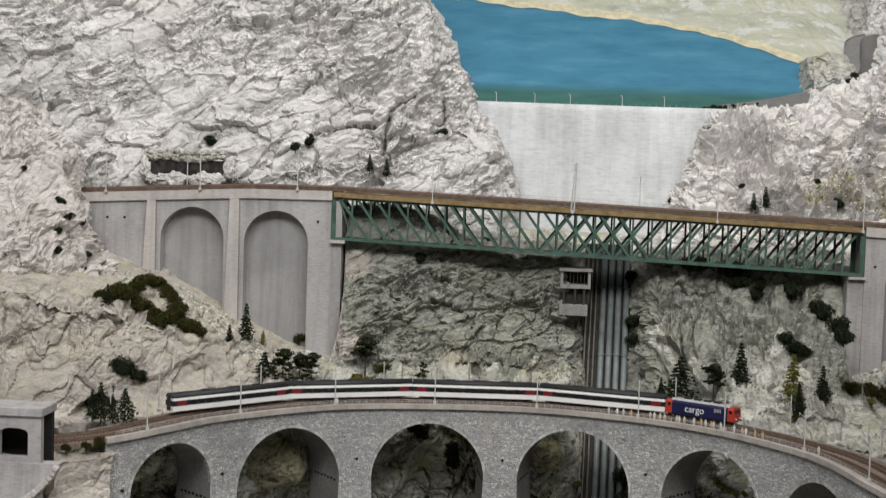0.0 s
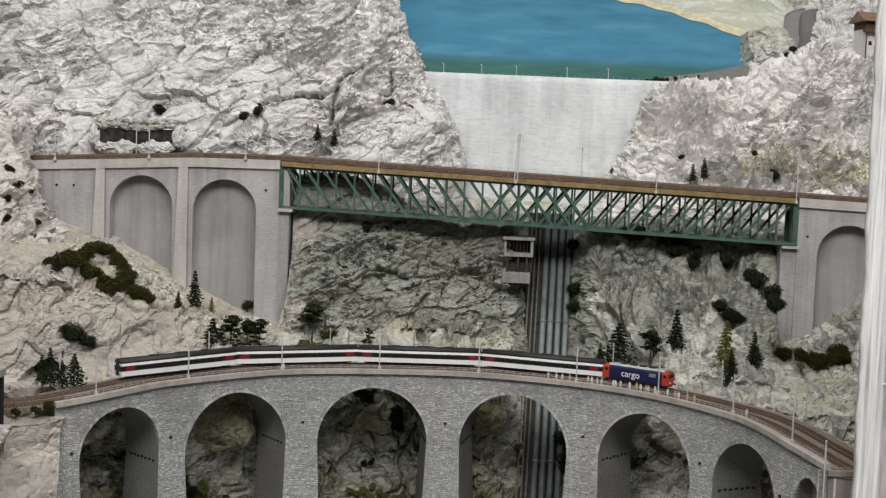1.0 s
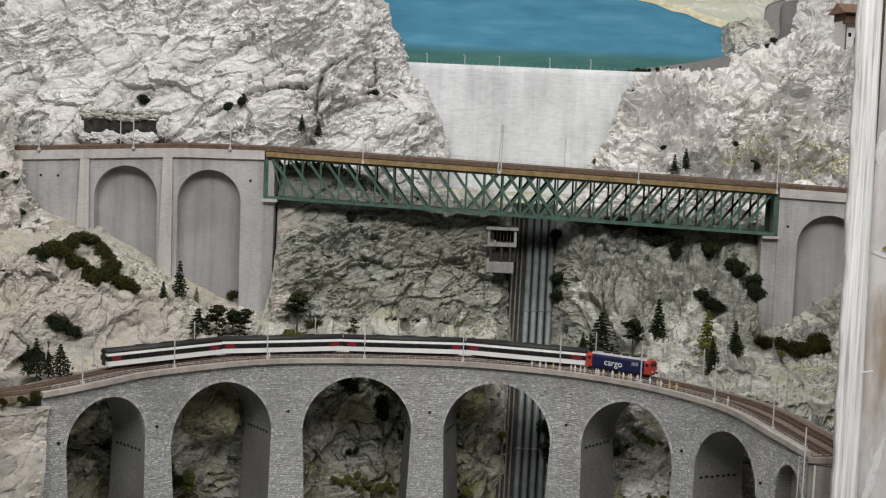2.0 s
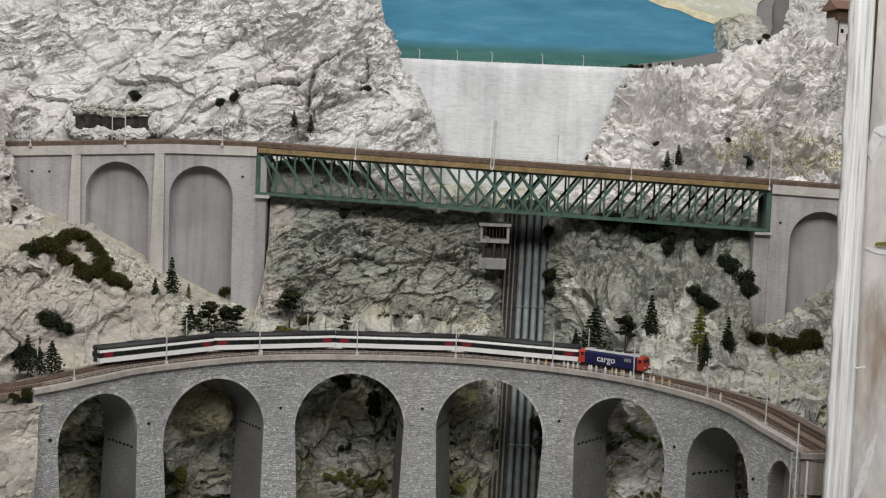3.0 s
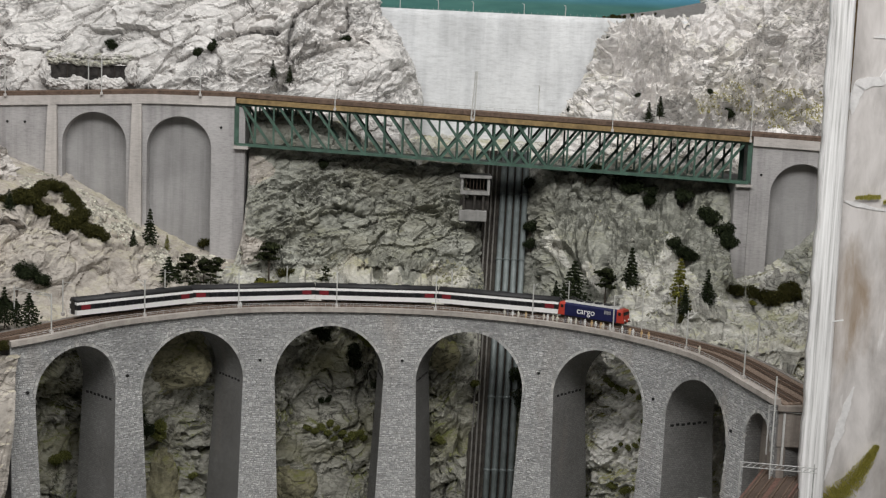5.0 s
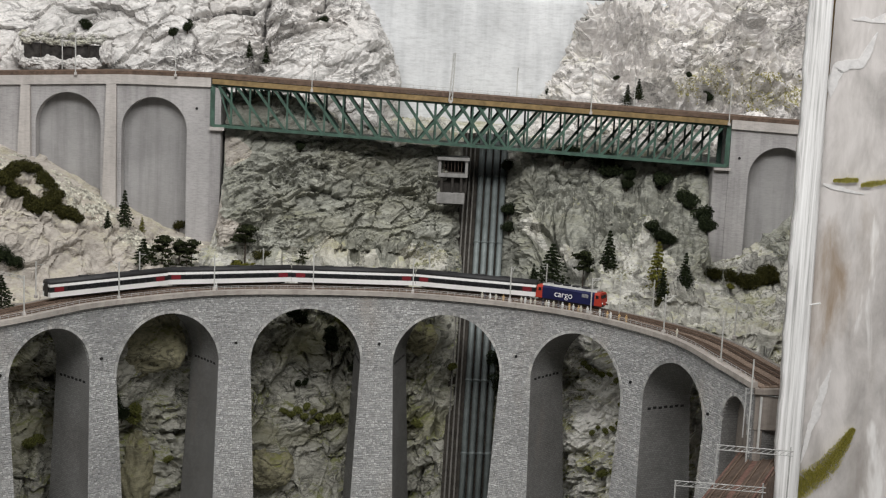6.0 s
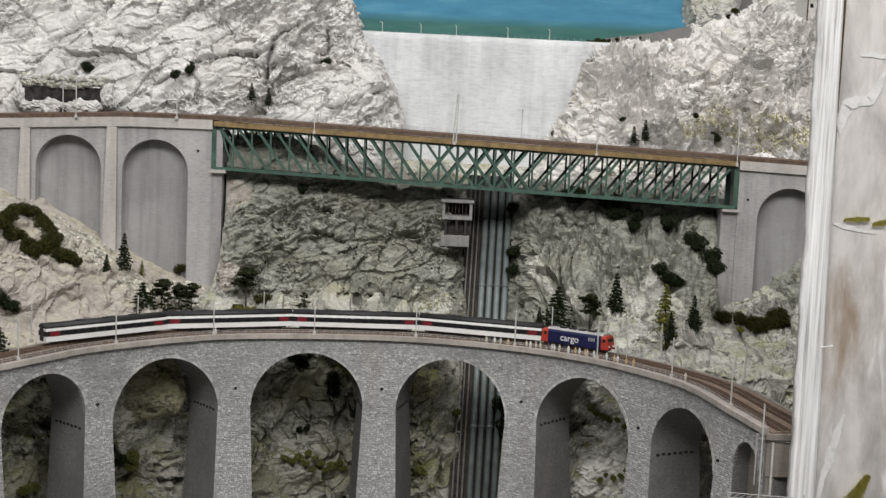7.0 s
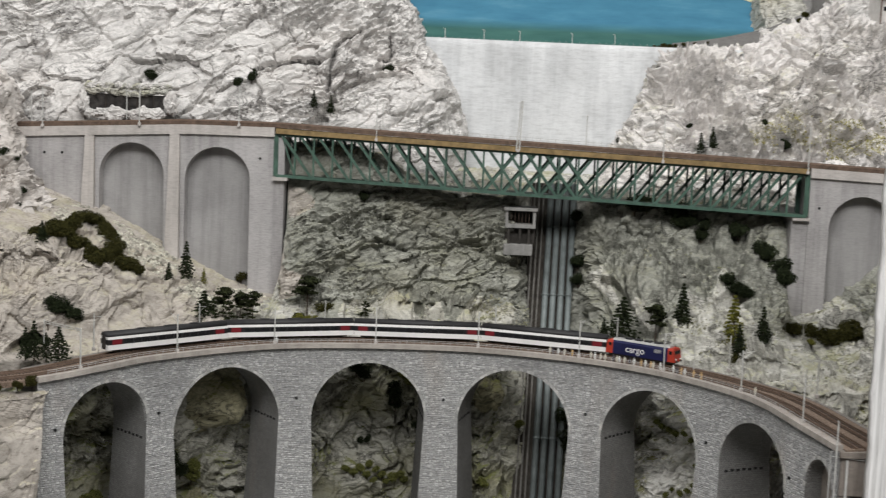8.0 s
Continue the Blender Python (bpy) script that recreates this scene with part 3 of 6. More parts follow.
    Yg = py[:, None] + (3.98 - py[:, None]).clip(0) * ((Zg - z0) / (ztop[:, None] - z0)) ** 1.3 * 0.8 + np.interp(v, [0, .85, 1], [0, 0, .22])[None]
    fade = np.interp(Zg, [1.46, 1.55], [0.45, 1.0]) * np.interp(v, [.8, .9], [1, .4])[None] * np.interp(u, [0, .12, .26], [.5, .6, 1])[:, None]
    ob, P = sheet("rock_cliff", Xg, Yg, Zg, ROCK_RIGHT, 1.45, -0.6, 31.0, 1.15, fade, grain=1.35, fine=1.9)
    tagged(ob, "pale plaster cliff with grass patches beside the dam", "rock face", kind="structure")
    turf = (Xg > .76) & (Xg < 1.2) & (Zg > 1.535) & (Zg < 1.635 - .25 * np.maximum(.88 - Xg, 0))
    scree(P[turf], 3600, .0022, DRY_GRASS, "yellow-green grass flock on the cliff foot", 64)

    # spur in front of the arcade's far end
    u = np.linspace(0, 1, 230)
    z = np.linspace(0.95, 1.78, 270)
    px = np.interp(u, [0, .55, .8, 1], [-1.65, -1.20, -1.10, -1.14])
    py = np.interp(u, [0, .55, .8, 1], [2.86, 2.93, 3.04, 3.34])
    Zg = np.broadcast_to(z, (230, 270)).copy()
    edge = np.interp(Zg, [1.0, 1.2, 1.34, 1.46, 1.62, 1.8], [.16, .12, .05, .0, -.07, -.20])
    Xg = px[:, None] + edge * np.interp(u, [0, .4, 1], [0, .6, 1])[:, None]
    Yg = py[:, None] + 0.30 * (Zg - 1.35) - np.interp(Zg, [1.0, 1.3], [.10, 0])
    ob, _ = sheet("rock_spur", Xg, Yg, Zg, ROCK_SPUR, 0.75, 0.9, 51.0, 1.6)
    tagged(ob, "sandy plaster rock spur in front of the arcade", "rock face", kind="structure")

    # bank below the portal, at the viaduct's end
    xs = np.linspace(-1.5, -0.802, 200)

    def bank(x):
        edge = float(np.interp(x, LINE[:, 0], LINE[:, 1]))
        low = knots(x, [-1.1, -.824], [.028, .018])
        return [(edge - .15, .1), (edge - .085, .75), (edge - .045, .95), (edge - .026, 1.052 - low), (edge - .004, 1.062 - low), (edge + .02, 1.064 - low)]
    X, Y, Z = columns(xs, bank, 260)
    ob, _ = sheet("rock_bank", X, Y, Z, ROCK_SAND, 0.38, 1.2, 71.0, 1.6)
    tagged(ob, "sandy rock bank below the tunnel portal", "rock face", kind="structure")

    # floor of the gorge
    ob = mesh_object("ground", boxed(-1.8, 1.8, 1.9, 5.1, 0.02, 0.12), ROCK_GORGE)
    tagged(ob, "dark plaster floor of the gorge", "ground", kind="structure")


build_rock()


# ---------------------------------------------------------------- dam, lake and hills
def build_dam():
    bm = bmesh.new()
    n, h = 64, 30
    grid = []
    for i in range(n + 1):
        x = -0.42 + 1.24 * i / n
        bow = 0.03 * (1 - ((x - 0.2) / 0.62) ** 2)
        col = []
        for j in range(h + 1):
            f = j / h
            zt = 1.842 - 0.006 * (x - 0.2)
            col.append(bm.verts.new((x, 3.90 + bow - 0.06 * (1 - f) ** 1.6, 1.2 + (zt - 1.2) * f)))
        col.append(bm.verts.new((x, 3.96 + bow, 1.842 - 0.006 * (x - 0.2))))
        col.append(bm.verts.new((x, 4.02 + bow, 1.2)))
        grid.append(col)
    for a, b in zip(grid, grid[1:]):
        for k in range(len(a) - 1):
            bm.faces.new((a[k], b[k], b[k + 1], a[k + 1]))
    dam = thing("dam", "white concrete arch dam with faint vertical streaks", "dam")
    part("wall", bm, DAM_WHITE, dam, smooth=True)
    # rail and lamp posts on the crest
    bm = bmesh.new()
    for i in range(40):
        x = -0.2 + 0.8 * i / 39
        bow = 0.03 * (1 - ((x - 0.2) / 0.62) ** 2)
        rod(bm, (x, 3.95 + bow, 1.84), (x, 3.95 + bow, 1.851), 0.0006, 4)
    part("railing", bm, STEEL_GREY, dam)
    for x in (-.10, .02, .13, .29, .42):
        bm = bmesh.new()
        y = 3.955 + 0.03 * (1 - ((x - 0.2) / 0.62) ** 2)
        rod(bm, (x, y, 1.838), (x, y, 1.875), 0.0013, 5)
        rod(bm, (x, y, 1.875), (x - 0.006, y - 0.004, 1.877), 0.001, 5)
        part("lamp_post", bm, MAST, dam)


build_dam()


def lake_y(z):
    return 4.06 + (z - 1.84) * 1.2


def shore_z(x):
    return knots(x, [-.6, -.143, .151, .484, .765, .90, 1.0], [2.28, 2.234, 2.196, 2.154, 2.077, 2.01, 1.92])


def build_lake():
    m, nt, bsdf = nodes_of("painted_lake_blue")
    vec = coords(nt, (0.35, 1, 1.6), (0, -8, 0))
    brush = noise_of(nt, vec, 14, 7, 0.65)
    blue = ramp(nt, brush, [(0.3, (0.043, 0.175, 0.285)), (0.55, (0.068, 0.240, 0.365)), (0.8, (0.135, 0.325, 0.44))])
    geo = nt.nodes.new("ShaderNodeNewGeometry")
    xyz = nt.nodes.new("ShaderNodeSeparateXYZ")
    nt.links.new(geo.outputs["Position"], xyz.inputs[0])
    mr = add(nt, "ShaderNodeMapRange")
    mr.inputs["From Min"].default_value, mr.inputs["From Max"].default_value = 1.888, 1.925
    nt.links.new(xyz.outputs["Z"], mr.inputs["Value"])
    shallow = ramp(nt, noise_of(nt, vec, 20, 5, 0.6), [(0.35, (0.035, 0.12, 0.11)), (0.7, (0.06, 0.17, 0.15))])
    col = blend(nt, mr.outputs[0], shallow, blue)
    nt.links.new(col, bsdf.inputs["Base Color"])
    bsdf.inputs["Roughness"].default_value = 0.55
    bump(nt, bsdf, noise_of(nt, vec, 60, 5, 0.6), 0.2, 0.002)
    bm = bmesh.new()
    rows = []
    for i in range(81):
        x = -0.75 + 1.8 * i / 80
        zs = shore_z(x) + 0.004 * math.sin(x * 23) + 0.003 * math.sin(x * 57 + 1)
        rows.append([bm.verts.new((x, lake_y(z), z)) for z in np.linspace(1.80, zs, 20)])
    for a, b in zip(rows, rows[1:]):
        for k in range(19):
            bm.faces.new((a[k], b[k], b[k + 1], a[k + 1]))
    tagged(mesh_object("water", bm, m, smooth=True), "blue brush-painted lake sheet rising behind the dam, green by the wall", "lake", kind="structure")

    # sandy shore
    bm = bmesh.new()
    rows = []
    for i in range(121):
        x = -0.75 + 1.8 * i / 120
        zs = shore_z(x) + 0.004 * math.sin(x * 23) + 0.003 * math.sin(x * 57 + 1) - 0.004
        w = 0.028 + 0.006 * math.sin(x * 9)
        rows.append([bm.verts.new((x, lake_y(z) - 0.004, z)) for z in np.linspace(zs, zs + w, 4)])
    for a, b in zip(rows, rows[1:]):
        for k in range(3):
            bm.faces.new((a[k], b[k], b[k + 1], a[k + 1]))
    SAND = plain("pale_beach_sand", (0.74, 0.68, 0.48), 0.95, 0, 0.15, 40, 0.3)
    tagged(mesh_object("shore", bm, SAND), "pale sandy shore along the far side of the lake", "beach", kind="structure")

    # hills behind the lake
    m, nt, bsdf = nodes_of("painted_hillside")
    vec = coords(nt, (0.7, 1, 1.3))
    base = ramp(nt, noise_of(nt, vec, 6, 8, 0.65, 0.4), [(0.32, (0.36, 0.39, 0.31)), (0.5, (0.52, 0.53, 0.43)), (0.68, (0.64, 0.63, 0.54))])
    stones = ramp(nt, noise_of(nt, coords(nt, (0.6, 1, 1.4)), 15, 6, 0.7), [(0.52, BLACK), (0.58, WHITE)])
    nt.links.new(blend(nt, stones, base, (0.66, 0.66, 0.63)), bsdf.inputs["Base Color"])
    bsdf.inputs["Roughness"].default_value = 0.95
    u = np.linspace(-0.8, 2.2, 200)
    v = np.linspace(0, 1, 90)
    z0 = np.array([shore_z(x) + 0.012 if x < 0.92 else max(1.86, 1.996 - 0.9 * (x - 0.92)) for x in u])
    Zg = z0[:, None] + v[None] * 0.75
    Yg = 4.075 + (Zg - 1.84) * 1.2 + np.interp(u, [.9, 1.3], [0, 0.1])[:, None]
    ob, _ = sheet("hillside", np.broadcast_to(u[:, None], Zg.shape).copy(), Yg, Zg, m, 0.35, -0.2, 91.0, 2.5, np.interp(v, [0, .1], [0.0, 1])[None] * np.ones((200, 1)))
    tagged(ob, "olive and grey hillside with pale boulders behind the lake", "hill", kind="structure")


build_lake()


def build_back_rock():
    """Rock walls behind the dam road."""
    u, v = np.linspace(0, 1, 200), np.linspace(0, 1, 200)
    px = 1.03 + .95 * u
    py = np.interp(u, [0, .08, .2, 1], [4.62, 4.30, 4.22, 4.12])
    Z = 1.86 + .95 * v[None] + 0 * px[:, None]
    X = px[:, None] + np.interp(u, [0, .2], [.25, .0])[:, None] * (Z - 2.0)
    Y = py[:, None] + .30 * (Z - 2.0)
    ob, _ = sheet("rock_back", X, Y, Z, ROCK_WHITE, .8, 1.3, 131.0, 1.6)
    tagged(ob, "pale grey rock wall behind the dam road", "rock face", kind="structure")
    u, v = np.linspace(0, 1, 90), np.linspace(0, 1, 90)
    X = (.875 + .16 * u)[:, None] + 0 * v[None]
    top = np.interp(u, [0, .1, .5, .8, 1], [1.97, 2.02, 2.045, 2.035, 1.99])
    Z = 1.86 + (top[:, None] - 1.86) * np.interp(v, [0, .75, 1], [0, 1, 1.0])[None]
    Y = 4.035 + .10 * v[None] + np.interp(v, [.75, 1], [0, .14])[None] + np.interp(u, [0, .12, 1], [.10, 0, .02])[:, None]
    ob, _ = sheet("rock_knoll", X, Y, Z, ROCK_SHELF, .35, .3, 151.0, 1.4)
    tagged(ob, "small rock knoll between lake and road", "rock face", kind="structure")


build_back_rock()


# ---------------------------------------------------------------- railway on the upper level
def deck_z(x):
    return knots(x, [-1.7, -1.183, -.735, -.506, .85, 1.8], [1.516, 1.546, 1.570, 1.571, 1.523, 1.488])


def niche_wall(x0, x1, z0, top, y, thick, niches, recess=0.028, step=0.006):
    """A wall with blind arched niches; each niche is (left, right, crown height)."""
    bm = bmesh.new()
    xs = set(np.linspace(x0, x1, max(2, int((x1 - x0) / step))).tolist())
    for a, b, _ in niches:
        xs |= set((a + (b - a) * (0.5 - 0.5 * math.cos(math.pi * k / 28))) for k in range(29))
        xs = {v for v in xs if abs(v - a) > 1e-4 and abs(v - b) > 1e-4} | {a, b}
    xs = sorted(xs)

    def crown(x):
        for a, b, zc in niches:
            if a - 1e-6 <= x <= b + 1e-6:
                r = (b - a) / 2
                return zc - r + math.sqrt(max(r * r - (x - (a + b) / 2) ** 2, 0))
        return None

    def quad(*ps):
        return bm.faces.new([bm.verts.new(p) for p in ps])
    for xa, xb in zip(xs, xs[1:]):
        ca = cb = None
        for n in niches:
            if n[0] - 1e-6 <= xa and xb <= n[1] + 1e-6:
                ca, cb = crown(xa), crown(xb)
        ta, tb = top(xa), top(xb)
        quad((xa, y, ta), (xb, y, tb), (xb, y + thick, tb), (xa, y + thick, ta))
        if ca is None:
            quad((xa, y, z0), (xb, y, z0), (xb, y, tb), (xa, y, ta))
        else:
            quad((xa, y, ca), (xb, y, cb), (xb, y, tb), (xa, y, ta))
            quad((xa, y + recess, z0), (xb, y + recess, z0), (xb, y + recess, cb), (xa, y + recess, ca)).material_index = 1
            quad((xa, y + recess, ca), (xb, y + recess, cb), (xb, y, cb), (xa, y, ca))
    for a, b, zc in niches:
        zs = zc - (b - a) / 2
        quad((a, y, z0), (a, y + recess, z0), (a, y + recess, zs), (a, y, zs))
        quad((b, y + recess, z0), (b, y, z0), (b, y, zs), (b, y + recess, zs))
    quad((x0, y + thick, z0), (x0, y, z0), (x0, y, top(x0)), (x0, y + thick, top(x0)))
    quad((x1, y, z0), (x1, y + thick, z0), (x1, y + thick, top(x1)), (x1, y, top(x1)))
    bmesh.ops.remove_doubles(bm, verts=bm.verts, dist=0.0002)
    return bm


def ribbon(bm, x0, x1, lo, hi, y0, y1, step=0.05):
    """A box along x whose bottom and top follow the gradient of the line."""
    n = max(2, int((x1 - x0) / step) + 1)
    rings = [[bm.verts.new((x, y, deck_z(x) + dz)) for y, dz in ((y0, lo), (y0, hi), (y1, hi), (y1, lo))] for x in np.linspace(x0, x1, n)]
    for a, b in zip(rings, rings[1:]):
        for k in range(4):
            bm.faces.new((a[k], b[k], b[(k + 1) % 4], a[(k + 1) % 4]))
    bm.faces.new(rings[0])
    bm.faces.new(rings[-1][::-1])


def ribboned(*a):
    bm = bmesh.new()
    ribbon(bm, *a)
    return bm


def build_arcade():
    wall = thing("arcade_wall", "grey concrete railway retaining wall with blind arched niches", "retaining wall")
    niches = [(-.957, -.789, 1.506), (-.735, -.566, 1.503)]
    part("wall", niche_wall(-1.7, -.478, 0.98, lambda x: deck_z(x) - 0.036, 3.30, 0.11, niches, .036), [CONCRETE, NICHE_SHADE], wall)
    part("cornice", ribboned(-1.7, -.504, -0.036, -0.012, 3.292, 3.41), CONCRETE_PALE, wall, "pale concrete cornice")
    for x0, x1, zb in ((-.992, -.969, 1.25), (-.773, -.748, 1.10), (-1.21, -1.187, 1.3)):
        bm = bmesh.new()
        zt = deck_z(x0) - 0.036
        vs = [bm.verts.new(p) for p in ((x0 - .013, 3.276, zb - .08), (x1 + .005, 3.276, zb - .08), (x1 + .005, 3.31, zb - .08), (x0 - .013, 3.31, zb - .08),
                                        (x0, 3.290, zt), (x1, 3.290, zt), (x1, 3.31, zt), (x0, 3.31, zt))]
        for f in ((0, 1, 5, 4), (1, 2, 6, 5), (2, 3, 7, 6), (3, 0, 4, 7), (4, 5, 6, 7), (3, 2, 1, 0)):
            bm.faces.new([vs[i] for i in f])
        part("pilaster", bm, CONCRETE_PALE, wall)
    for x, z in ((-1.100, 1.472), (-1.054, 1.473), (-.541, 1.478)):
        bm = bmesh.new()
        rod(bm, (x, 3.2985, z), (x, 3.31, z), 0.0035, 8)
        part("drain_hole", bm, DARK, wall)
    part("bearing", boxed(-.506, -.468, 3.285, 3.40, 1.424, 1.432), CONCRETE_PALE, wall)

    right = thing("abutment", "grey concrete bridge abutment with a blind arched niche", "abutment")
    part("wall", niche_wall(.864, 1.75, 0.98, lambda x: deck_z(x) - 0.036, 3.30, 0.11, [(.917, 1.085, 1.443), (1.16, 1.33, 1.437)], .036), [CONCRETE, NICHE_SHADE], right)
    part("pier", boxed(.823, .8635, 3.302, 3.41, 0.98, 1.376), CONCRETE, right)
    part("cornice", ribboned(.862, 1.75, -0.036, -0.012, 3.292, 3.41), CONCRETE_PALE, right, "pale concrete cornice")
    part("bearing", boxed(.822, .866, 3.288, 3.40, 1.3765, 1.383), CONCRETE_PALE, right)
    bm = bmesh.new()
    rod(bm, (.89, 3.2985, 1.41), (.89, 3.31, 1.41), 0.0035, 8)
    part("drain_hole", bm, DARK, right)


build_arcade()


def build_truss():
    bridge = thing("truss_bridge", "dark green steel lattice truss railway bridge with brown deck", "bridge")
    x0, x1, n = -.500, .856, 28
    k = (x1 - x0) / n
    lo, hi = -0.139, -0.027

    def z(x, d):
        return deck_z(x) + d
    part("deck", ribboned(x0, x1, -0.027, -0.014, 3.288, 3.40), OCHRE, bridge, "ochre timber deck edge")
    for y, mat_ in ((3.300, GREEN_STEEL), (3.385, GREEN_SHADED)):
        part("chord", ribboned(x0, x1, hi - .006, hi, y - .005, y + .005), GREEN_SHADED, bridge)
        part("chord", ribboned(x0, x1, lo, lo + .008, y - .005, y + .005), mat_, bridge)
        for i in range(n + 1):
            x = x0 + i * k
            bm = bmesh.new()
            w = 0.012 if i in (0, n) else 0.0046
            bar(bm, (x, y, z(x, lo + .003)), (x, y, z(x, hi - .003)), w, 0.006)
            part("post", bm, mat_, bridge)
        for i in range(n):
            xa = x0 + i * k
            if i <= 15:
                xb = xa + (2 * k if i else k)
                if i == 0:
                    bm = bmesh.new()
                    bar(bm, (xa + .3 * k, y, z(xa, hi - .004)), (xa + k, y, z(xa + k, lo + .006)), 0.0036, 0.005)
                    part("diagonal", bm, mat_, bridge)
                    xb = xa + 2 * k
                bm = bmesh.new()
                bar(bm, (xa + .3 * k, y - .002, z(xa, hi - .004)), (xb - .1 * k, y - .002, z(xb, lo + .006)), 0.0066, 0.005)
                part("diagonal", bm, mat_, bridge)
            j = n - i
            if i <= 15:
                xa = x0 + j * k
                xb = xa - 2 * k
                bm = bmesh.new()
                bar(bm, (xa - .3 * k, y + .002, z(xa, hi - .004)), (xb + .1 * k, y + .002, z(xb, lo + .006)), 0.0066, 0.005)
                part("diagonal", bm, mat_, bridge)
    # Floor plate in the shaded tone darkens the inside of the truss.
    part("floor_plate", ribboned(x0, x1, lo + .0065, lo + .008, 3.306, 3.379), GREEN_SHADED, bridge)
    for i in range(n + 1):
        x = x0 + i * k
        part("cross_beam", boxed(x - .002, x + .002, 3.305, 3.380, z(x, lo + .001), z(x, lo + .006)), GREEN_STEEL, bridge)
        if i < n:
            bm = bmesh.new()
            a, b = ((3.305, 3.38), (3.38, 3.305))[i % 2]
            rod(bm, (x, a, z(x, lo + .004)), (x + k, b, z(x + k, lo + .004)), 0.0018, 4)
            part("brace", bm, GREEN_STEEL, bridge)


build_truss()


def build_upper_track():
    tr = thing("upper_track", "rusty brown railway track with ballast on the upper line", "railway track")
    part("ballast", ribboned(-1.7, 1.75, -0.012, -0.002, 3.295, 3.405), RUST_BROWN, tr)
    for y in (3.318, 3.335, 3.365, 3.382):
        part("rail", ribboned(-1.7, 1.75, -0.002, 0.0015, y, y + .0016), RAIL, tr)


build_upper_track()


# ---------------------------------------------------------------- the curved stone viaduct
ARCHES = [(.352, .545, 1.036), (.613, .871, 1.034), (.946, 1.207, 1.034), (1.284, 1.546, 1.033), (1.623, 1.873, 1.031), (1.939, 2.150, 1.026), (2.215, 2.305, 1.014)]
BASE, TOPZ, WIDE = 0.12, 1.066, 0.125


def uv_run(bm, s_of):
    layer = bm.loops.layers.uv.new("run")
    for f in bm.faces:
        for lp in f.loops:
            lp[layer].uv = s_of[lp.vert]


def facing_stones(batter):
    """Coursed rubble over the whole outer face: every stone a block with a narrowed head, some standing prouder than others."""
    rng = np.random.RandomState(12)
    quads = []
    z = .42
    while z < TOPZ - .003:
        high = .0041 * (.75 + .6 * rng.rand())
        z1 = min(z + high, TOPZ - .0005)
        w = batter((z + z1) / 2)
        cuts = []
        for a, b, zc in ARCHES:
            r = (b - a) / 2
            rise = min(r, 0.13) if b - a > 0.15 else 0.062
            ring, spring = .0060, zc - rise
            if z < spring:
                cuts.append((a + w - 0.0, b - w + 0.0))
            elif z < zc + ring:
                half = (r + ring) * math.sqrt(max(0, 1 - ((z - spring) / (rise + ring)) ** 2))
                cuts.append(((a + b) / 2 - half, (a + b) / 2 + half))
        s = .3005
        for lo, hi in cuts + [(2.3175, 2.4)]:
            while s < lo - .0012:
                wide = .0064 * (.5 + 1.2 * rng.rand() ** 1.3)
                e = s + wide if lo - (s + wide) > .003 else lo
                drop = .0016 * (rng.rand(2) - .5)
                quads.append((s, e, z + drop[0], z1 + drop[1], w, rng.rand() ** 1.6))
                s = e
            s = max(s, hi)
        z = z1
    q = np.array(quads)
    n = len(q)

    def spot(s, d, z):
        a, b = np.maximum(s - .03, 0), np.minimum(s + .03, LENGTH)
        dx, dy = np.interp(b, RUN, LINE[:, 0]) - np.interp(a, RUN, LINE[:, 0]), np.interp(b, RUN, LINE[:, 1]) - np.interp(a, RUN, LINE[:, 1])
        k = np.hypot(dx, dy)
        return np.stack([np.interp(s, RUN, LINE[:, 0]) - d * dy / k, np.interp(s, RUN, LINE[:, 1]) + d * dx / k, z - dip(s, z)], 1)
    gap, head = .0004, .0011
    jit = (rng.rand(n, 8) - .5) * .0011
    s0, s1, z0, z1, w, proud = q.T
    out = -w - .0005 - .0016 * proud
    base = -w + .0006
    corners = [spot(s0 + gap, base, z0 + gap), spot(s1 - gap, base, z0 + gap), spot(s1 - gap, base, z1 - gap), spot(s0 + gap, base, z1 - gap),
               spot(s0 + head + jit[:, 0], out, z0 + head + jit[:, 1] * .6), spot(s1 - head + jit[:, 2], out + .3 * jit[:, 3], z0 + head + jit[:, 3] * .6),
               spot(s1 - head + jit[:, 4], out, z1 - head + jit[:, 5] * .6), spot(s0 + head + jit[:, 6], out + .3 * jit[:, 7], z1 - head + jit[:, 7] * .6)]
    verts = np.stack(corners, 1).reshape(-1, 3)
    faces = (np.array([(4, 5, 6, 7), (0, 1, 5, 4), (1, 2, 6, 5), (2, 3, 7, 6), (3, 0, 4, 7)])[None] + 8 * np.arange(n)[:, None, None]).reshape(-1, 4)
    me = bpy.data.meshes.new("facing_stone")
    me.from_pydata(verts.tolist(), [], faces.tolist())
    bm = bmesh.new()
    bm.from_mesh(me)
    return bm


